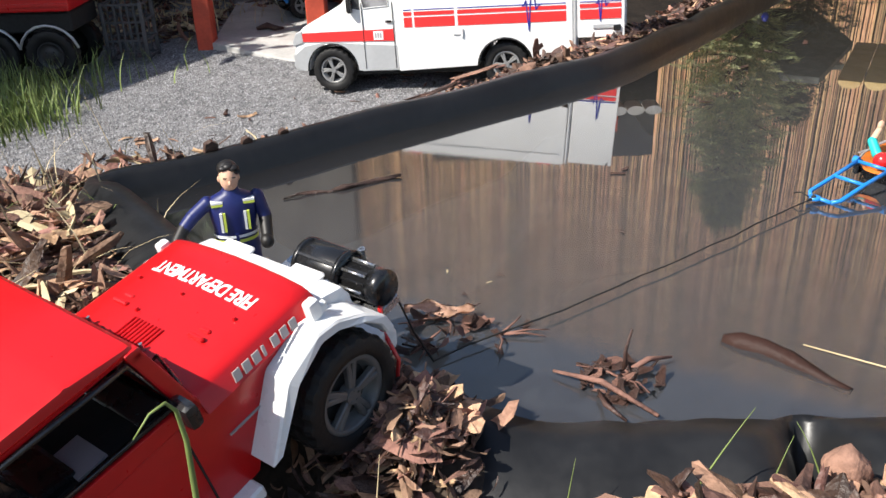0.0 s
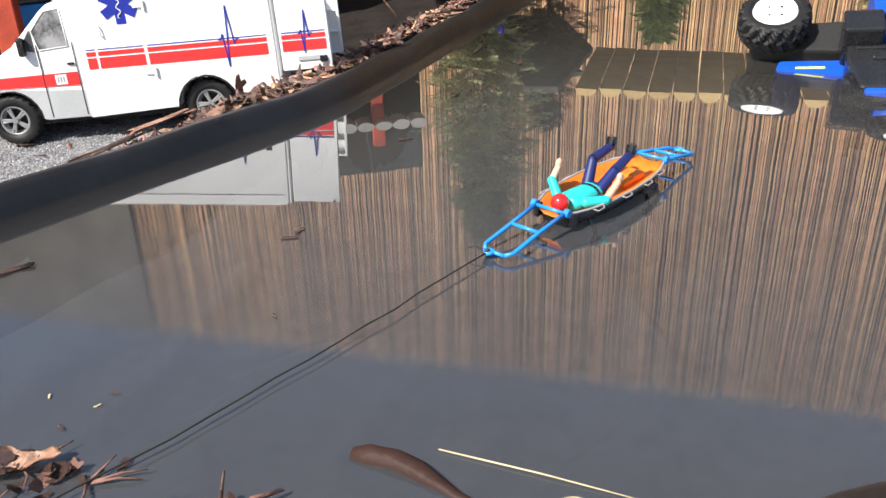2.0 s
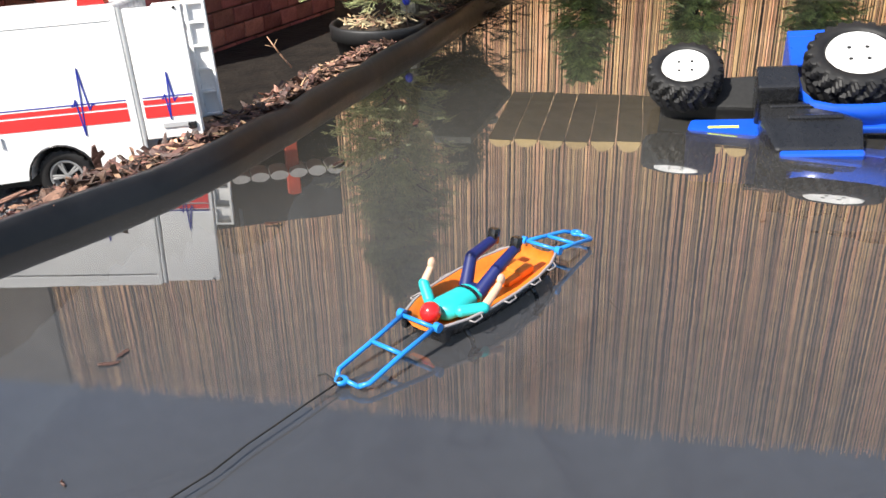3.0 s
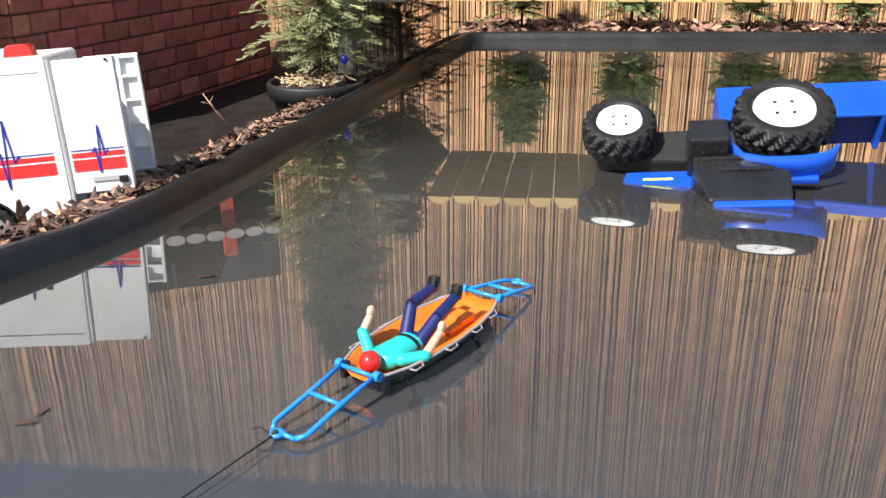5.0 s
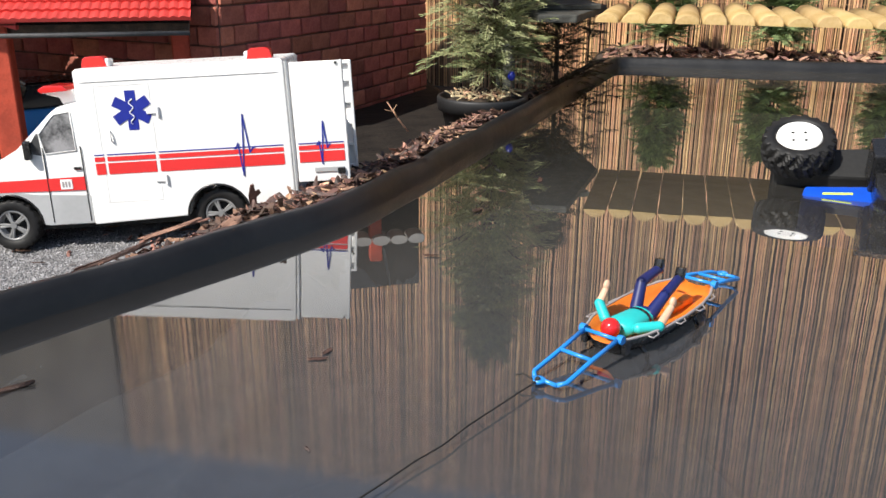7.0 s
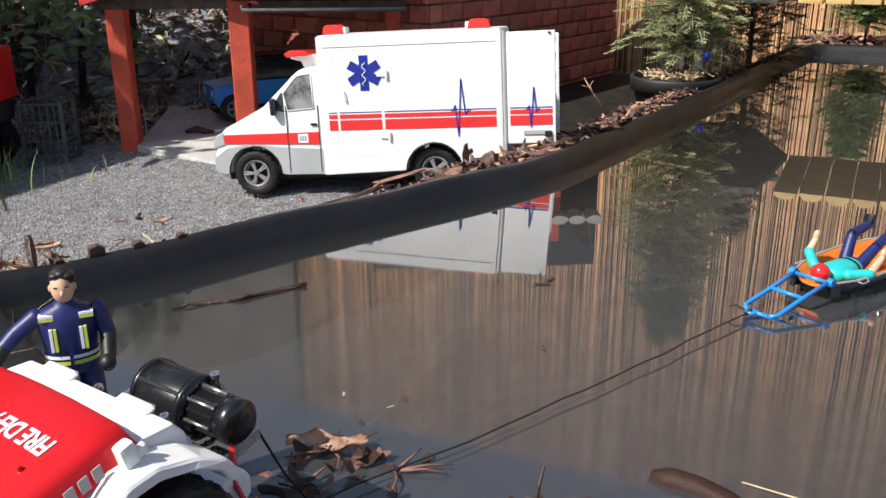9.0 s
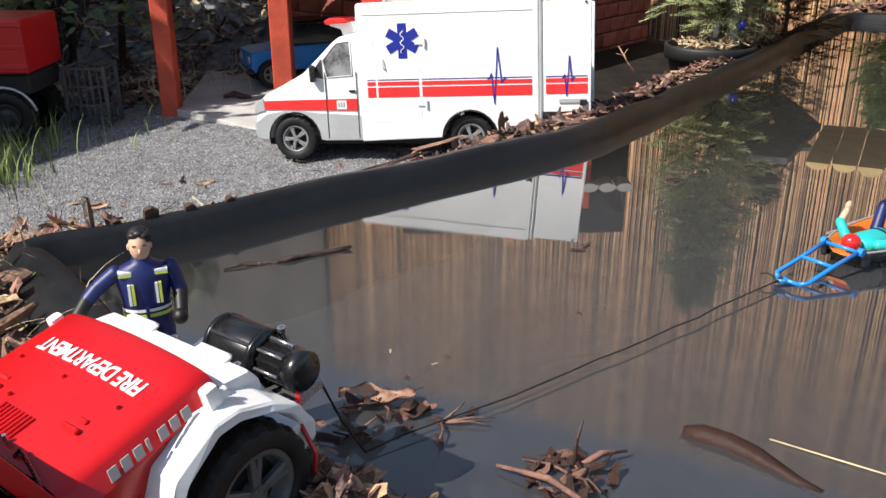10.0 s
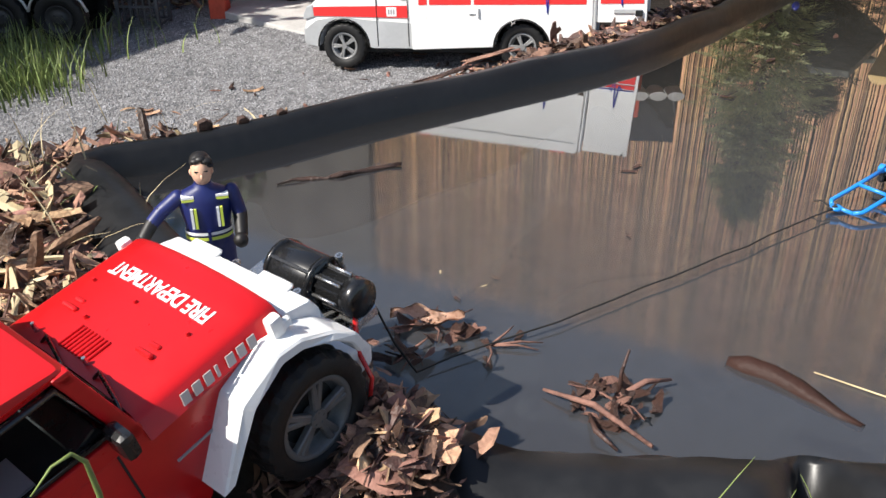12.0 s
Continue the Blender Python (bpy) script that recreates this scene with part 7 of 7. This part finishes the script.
def dead_twig():
    bm = bmesh.new()
    tube(bm, [(0.352, 1.425, 0.0), (0.336, 1.43, 0.022), (0.322, 1.435, 0.045)], [0.0016, 0.0013, 0.0008], 6)
    tube(bm, [(0.338, 1.43, 0.018), (0.330, 1.425, 0.034), (0.335, 1.425, 0.042)], [0.0010, 0.0008, 0.0005], 5)
    tube(bm, [(0.330, 1.432, 0.030), (0.318, 1.43, 0.034)], [0.0009, 0.0005], 5)
    tagged(obj("dead_twig", bm, BARK_PALE), "bare forked twig standing in the bark mulch", "twig")


dead_twig()


# ---- plants ----
def spray_tree(name, label, x, y, z, height, spread, n, seed, material, trunk_r=0.007, base_gap=0.02, fine=False):
    ob = thing(name, Matrix.Translation((x, y, z)), label, "potted shrub")
    rng = random.Random(seed)
    bm = bmesh.new()
    tube(bm, [(0, 0, -0.03), (0.004, 0.003, height * 0.35), (-0.004, 0.002, height * 0.7), (0.002, 0, height)], [trunk_r, trunk_r * 0.8, trunk_r * 0.5, trunk_r * 0.15], 8)
    trunk = part("trunk", bm, BARK_DARK, ob)
    verts, faces = [], []
    for k in range(n):
        t = rng.random() ** 0.9
        zz = base_gap + t * (height - base_gap)
        a = rng.uniform(0, math.tau)
        lobe = 0.72 + 0.55 * noise.noise(Vector((math.cos(a) * 1.5, math.sin(a) * 1.5, zz * 13 + seed)))
        prof = min(1, 0.55 + 2.2 * t) * (1.02 - t) ** 0.45 * lobe
        R = spread * prof * rng.uniform(0.45, 1.12)
        d = Vector((math.cos(a), math.sin(a), rng.uniform(-0.35, 0.75))).normalized()
        root = Vector((0, 0, zz - 0.25 * R))
        tip = root + d * R
        if k % 9 == 0:
            bm = bmesh.new()
            tube(bm, [root, root.lerp(tip, 0.5) + Vector((0, 0, 0.004)), tip], [0.0018, 0.0012, 0.0005], 5)
            part("limb", bm, BARK_DARK, trunk)
        # a flat feathery spray at the tip
        L = rng.uniform(0.034, 0.066) if spread > 0.1 else rng.uniform(0.018, 0.030)
        side = d.cross(Vector((0, 0, 1))).normalized()
        nrm = side.cross(d)
        droop = rng.uniform(-0.2, 0.5)
        if fine:
            # thin forked branchlets: a bent axis, side strands and their tips
            def strand(p, q, w0, w1, bow):
                mid = p.lerp(q, 0.5) + bow
                cross = (q - p).cross(nrm).normalized()
                base = len(verts)
                for c, w in ((p, w0), (mid, (w0 + w1) / 2), (q, w1)):
                    verts.extend([(c - cross * w)[:], (c + nrm * w * 0.8)[:], (c + cross * w)[:]])
                for r in (0, 3):
                    faces.extend([(base + r, base + r + 1, base + r + 4, base + r + 3), (base + r + 1, base + r + 2, base + r + 5, base + r + 4)])
            sag = -nrm * droop * L * 0.25
            p0, p1 = tip - d * L * 0.5, tip + d * L * 0.5 + sag * 2
            strand(p0, p1, 0.0010, 0.0005, -sag)
            for i in range(5):
                u = 0.12 + 0.17 * i
                for s in (-1, 1):
                    a0 = p0.lerp(p1, u)
                    ln = L * rng.uniform(0.30, 0.48) * (1.1 - 0.6 * u)
                    a1 = a0 + (d * 0.75 + side * s * 0.8 + nrm * rng.uniform(-0.3, 0.3)).normalized() * ln
                    strand(a0, a1, 0.0009, 0.0005, nrm * ln * 0.08)
                    b0 = a0.lerp(a1, 0.5)
                    strand(b0, b0 + (d + side * s * rng.uniform(-0.2, 0.3) + nrm * rng.uniform(-0.3, 0.3)).normalized() * ln * 0.6, 0.0008, 0.0004, nrm * 0.0005)
            continue
        for i in range(7):
            u = 0.15 + 0.85 * i / 6
            for s in ((-1, 1) if i < 6 else (0,)):
                p0 = tip + d * L * (u - 0.6) - nrm * droop * L * u * u * 0.5
                q = p0 + d * L * 0.26 + side * s * L * 0.30 * (1.15 - u * 0.7) + nrm * rng.uniform(-0.06, 0.06) * L
                w = (d - side * s).normalized() * L * 0.06
                base = len(verts)
                verts += [(p0 - w)[:], (q - w * 0.3)[:], (q + w * 0.3 + nrm * 0.0008)[:], (p0 + w)[:]]
                faces.append((base, base + 1, base + 2, base + 3))
    me = bpy.data.meshes.new("crown")
    me.from_pydata(verts, [], faces)
    me.materials.append(material)
    c = new("crown", me)
    c.parent = ob
    tagged(c, kind="stuff")
    return ob


def plant_pot(x, y, z0, z1, r, label, lip=0.006):
    ob = thing("plant_pot", Matrix.Translation((x, y, z0)), label, "plant pot")
    h = z1 - z0
    bm = bmesh.new()
    lathe(bm, [(0.0001, 0), (r * 0.78, 0), (r * 0.80, 0.004), (r * 0.93, h - 0.024), (r * 1.02, h - 0.023), (r * 1.04, h - 0.003), (r * 1.02, h), (r * 0.96, h), (r * 0.92, h - 0.02)], 36)
    part("pot_body", bm, POT, ob)
    bm = bmesh.new()
    lathe(bm, [(0.0001, h - 0.006), (r * 0.5, h - 0.005), (r * 0.93, h - 0.012)], 24)
    part("potting_soil", bm, SOIL, ob)


plant_pot(0.515, 1.580, -0.047, 0.026, 0.076, "round dark plastic plant pot beside the pond edge")
spray_tree("potted_conifer", "feathery green potted conifer by the pond corner", 0.540, 1.605, 0.010, 0.47, 0.135, 1050, 71, LEAF, 0.006, 0.055, True)
spray_tree("dark_shrub", "sparse dark brown-leaved shrub behind the pond edge", 0.730, 1.800, -0.12, 0.46, 0.125, 520, 72, LEAF_DARK, 0.006, 0.050, True)
litter("pot_litter", "pale dry straw mulch on the potting soil", [(0.515 + 0.06 * math.sqrt(random.random()) * math.cos(k), 1.58 + 0.06 * math.sqrt(random.random()) * math.sin(k)) for k in range(150)], (0.008, 0.022), [STRAW, BARK_PALE], (2, 1), 55, 40, 0.01, (0.1, 0.3)).location.z = 0.069
bm = bmesh.new()
ball(bm, 0.0064, Matrix.Translation((0.556, 1.548, 0.062)) @ Matrix.Diagonal((1, 1, 1.25, 1)), 0, 18, 14)
cyl(bm, 0.0007, 0.0007, 0.0, 0.05, 8, pose(0.556, 1.548, 0.004), 1)
tagged(shade(obj("glass_ornament", bm, [DECAL_BLUE, BARK_DARK]), 40), "small cobalt blue glass ornament on a stick", "ornament")
for k, (x, y, hh, rr) in enumerate(((1.185, 2.214, 0.260, 0.118), (1.425, 2.09, 0.23, 0.115), (1.68, 1.962, 0.23, 0.115), (1.905, 1.848, 0.18, 0.105), (2.14, 1.73, 0.18, 0.105))):
    spray_tree("low_shrub", "small dark green shrub in the mulch by the fence", x, y, 0.015, hh, rr, 560, 80 + k, LEAF_BOX, 0.004, 0.045)


def hedge():
    """Shaded ivy thicket at the back of the yard, plus an unseen shade-casting stretch."""
    rng = random.Random(77)
    verts, faces = [], []
    for _ in range(6500):
        x = rng.uniform(-1.35, -0.46)
        y = 1.72 + 0.25 * rng.random() + 0.16 * noise.noise(Vector((x * 4, 0, 2)))
        zg = 0.0 + 0.10 * rng.random()
        zz = zg + 0.50 * rng.random() ** 0.8
        if noise.noise(Vector((x * 9, y * 9, zz * 9))) < -0.22:
            continue
        s = rng.uniform(0.010, 0.022)
        m = Matrix.Translation((x, y - 0.25 * (0.5 - abs(zz - 0.3)), zz)) @ pose(0, 0, 0, rng.uniform(-70, 70), rng.uniform(-70, 70), rng.uniform(0, 360))
        base = len(verts)
        verts += [(m @ Vector(p))[:] for p in ((0, -s, 0), (s * 0.55, -s * 0.2, 0.1 * s), (0, s, 0), (-s * 0.55, -s * 0.2, 0.1 * s))]
        faces.append((base, base + 1, base + 2, base + 3))
    # extra leaves out of view on the left, added to shade the truck
    for _ in range(5200):
        x, y, zz = rng.uniform(-1.30, -0.88), rng.uniform(1.10, 1.95), 0.75 * rng.random() - 0.08
        s = rng.uniform(0.016, 0.032)
        m = Matrix.Translation((x, y, zz)) @ pose(0, 0, 0, rng.uniform(-70, 70), rng.uniform(-70, 70), rng.uniform(0, 360))
        base = len(verts)
        verts += [(m @ Vector(p))[:] for p in ((0, -s, 0), (s * 0.55, -s * 0.2, 0.1 * s), (0, s, 0), (-s * 0.55, -s * 0.2, 0.1 * s))]
        faces.append((base, base + 1, base + 2, base + 3))
    ob = thing("ivy_thicket", Matrix.Identity(4), "dark shaded ivy thicket behind the yard, with unseen leaves casting shade", "hedge")
    me = bpy.data.meshes.new("crown")
    me.from_pydata(verts, [], faces)
    me.materials.append(LEAF_BOX)
    c = new("crown", me)
    c.parent = ob
    tagged(c, kind="stuff")
    for k in range(9):
        x = -1.3 + 0.1 * k
        bm = bmesh.new()
        tube(bm, [(x, 1.82, -0.05), (x + 0.02, 1.84, 0.2), (x - 0.03, 1.85, 0.52)], [0.008, 0.006, 0.003], 7)
        part("stem", bm, BARK_DARK, ob)


hedge()


# ---- the yard's other toys ----
def slab():
    bm = bmesh.new()
    prism(bm, [(-0.405, 1.490), (-0.225, 1.335), (0.005, 1.42), (0.03, 1.86), (-0.44, 1.86)], -0.095, -0.0660, "xy", 0, 0.002)
    ob = obj("concrete_slab", bm, CONCRETE)
    tagged(ob, "pale concrete slab under the toy carport", "slab", kind="structure")


slab()


def toy_truck():
    ob = thing("toy_truck", Matrix.Translation((-0.572, 1.335, -0.086)), "red toy tipper truck parked at the yard's edge", "toy truck")
    bm = bmesh.new()
    prism(bm, [(0.0, 0.108), (0.0, 0.186), (-0.34, 0.186), (-0.34, 0.108)], 0.0, 0.13, "xz", 0, 0.003)
    bed = part("tipper_body", bm, RED, ob, "glossy red tipper body")
    for z in (0.118, 0.147, 0.178):
        bm = bmesh.new()
        box(bm, -0.34, 0.0015, -0.0025, 0.0005, z - 0.003, z + 0.003, 0.001, 1)
        part("body_rib", bm, RED, bed)
    bm = bmesh.new()
    box(bm, -0.30, -0.005, 0.01, 0.12, 0.075, 0.106, 0.003, 1)
    part("chassis", bm, DARK, ob)
    for x in (-0.045, -0.135, -0.28):
        # rims in near-black pot plastic, standing in for shade below the body
        wheel(ob, pose(x, 0.016, 0.040, 90, 0, 0), 0.040, 0.026, 0.022, POT, "road", 0, 20)
        wheel(ob, pose(x, 0.114, 0.040, -90, 0, 0), 0.040, 0.026, 0.022, POT, "road", 0, 20)
        bm = bmesh.new()
        pts = [(x + 0.047 * math.cos(a), 0.006, 0.040 + 0.047 * math.sin(a)) for a in np.linspace(0.25, math.pi - 0.25, 9)]
        tube(bm, pts, 0.0022, 6)
        part("mudguard_trim", bm, SILVER, ob, "thin silver mudguard trim")


toy_truck()


def toy_crate():
    ob = thing("toy_crate", Matrix.Translation((-0.530, 1.460, -0.082)), "grey plastic toy grid crate beside the truck", "toy crate")
    for x in (-0.032, 0.032):
        for y in (-0.028, 0.028):
            bm = bmesh.new()
            box(bm, x - 0.003, x + 0.003, y - 0.003, y + 0.003, 0, 0.098, 0.0008, 1)
            part("corner_post", bm, GREY_DULL, ob)
    for y in (-0.0285, 0.0285):
        for k in range(5):
            bm = bmesh.new()
            x = -0.022 + 0.011 * k
            box(bm, x - 0.0012, x + 0.0012, y - 0.0012, y + 0.0012, 0.004, 0.094)
            part("bar", bm, GREY_DULL, ob)
        for z in (0.006, 0.036, 0.066, 0.094):
            bm = bmesh.new()
            box(bm, -0.032, 0.032, y - 0.0015, y + 0.0015, z - 0.0015, z + 0.0015)
            part("rail", bm, GREY_DULL, ob)
    for x in (-0.0325, 0.0325):
        for z in (0.006, 0.036, 0.066, 0.094):
            bm = bmesh.new()
            box(bm, x - 0.0015, x + 0.0015, -0.028, 0.028, z - 0.0015, z + 0.0015)
            part("rail", bm, GREY_DULL, ob)


toy_crate()


def blue_car():
    ob = thing("toy_car", Matrix.Translation((-0.231, 1.744, -0.0660)) @ pose(0, 0, 0, 0, 0, 205), "light blue toy off-road car parked under the carport", "toy car")
    bm = bmesh.new()
    prism(bm, [(0.105, 0.030), (0.105, 0.066), (0.045, 0.074), (-0.11, 0.074), (-0.11, 0.030)], -0.044, 0.044, "xz", 0, 0.003)
    part("body", bm, BLUE_LIGHT, ob)
    bm = bmesh.new()
    prism(bm, [(0.042, 0.0742), (0.022, 0.112), (-0.105, 0.112), (-0.108, 0.0742)], -0.040, 0.040, "xz", 0, 0.003)
    cab = part("cabin", bm, GLASS_DARK, ob, "dark windowed cabin")
    bm = bmesh.new()
    box(bm, -0.106, 0.026, -0.042, 0.042, 0.110, 0.118, 0.003, 1)
    part("roof", bm, BLACK, cab)
    for x in (0.070, -0.075):
        for s in (-1, 1):
            wheel(ob, pose(x, s * 0.046, 0.026, -90 * s, 0, 0), 0.026, 0.018, 0.016, RIM_GREY, "road", 5, 18)
    for s in (-1, 1):
        bm = bmesh.new()
        cyl(bm, 0.008, 0.007, 0, 0.003, 16, pose(0.1045, s * 0.028, 0.052, 0, 90, 0))
        part("headlight", bm, SILVER, ob)
    bm = bmesh.new()
    box(bm, 0.100, 0.116, -0.046, 0.046, 0.026, 0.037, 0.003, 1)
    part("bumper", bm, BLACK, ob)


blue_car()
bm = bmesh.new()
vs_ = tube(bm, [(-0.345, 1.575, -0.062), (-0.325, 1.578, -0.0575), (-0.31, 1.570, -0.0605), (-0.295, 1.573, -0.062)], [0.003, 0.006, 0.005, 0.002], 7)
tagged(obj("dark_lump", bm, BARK_DARK), "dark lump of wet bark on the concrete slab", "bark piece")


# out-of-view wall, added only to throw shade over truck and crate
def shade_wall():
    a, b = Vector((-1.52, 0.52, 0)), Vector((-0.80, 1.66, 0))
    n = Vector((b.y - a.y, a.x - b.x, 0)).normalized() * -0.06
    bm = bmesh.new()
    prism(bm, [(p.x, p.y) for p in (a, b, b + n, a + n)], -0.2, 0.94, "xy", 0, 0.004)
    tagged(obj("shade_wall_west", bm, MORTAR), "unseen wall added to shade the yard's far left", "wall", kind="structure")


shade_wall()


def back_wall():
    a = FENCE_O - FENCE_U * 1.83 + FENCE_N * 0.03
    b = a - FENCE_U * 1.9
    bm = bmesh.new()
    prism(bm, [(p.x, p.y) for p in (a, b, b + FENCE_N * 0.07, a + FENCE_N * 0.07)], -0.1, 1.60, "xy", 0, 0.004)
    tagged(obj("wall_north", bm, RENDER), "plain grey-brown rendered wall beside the reed fence", "wall", kind="structure")


back_wall()
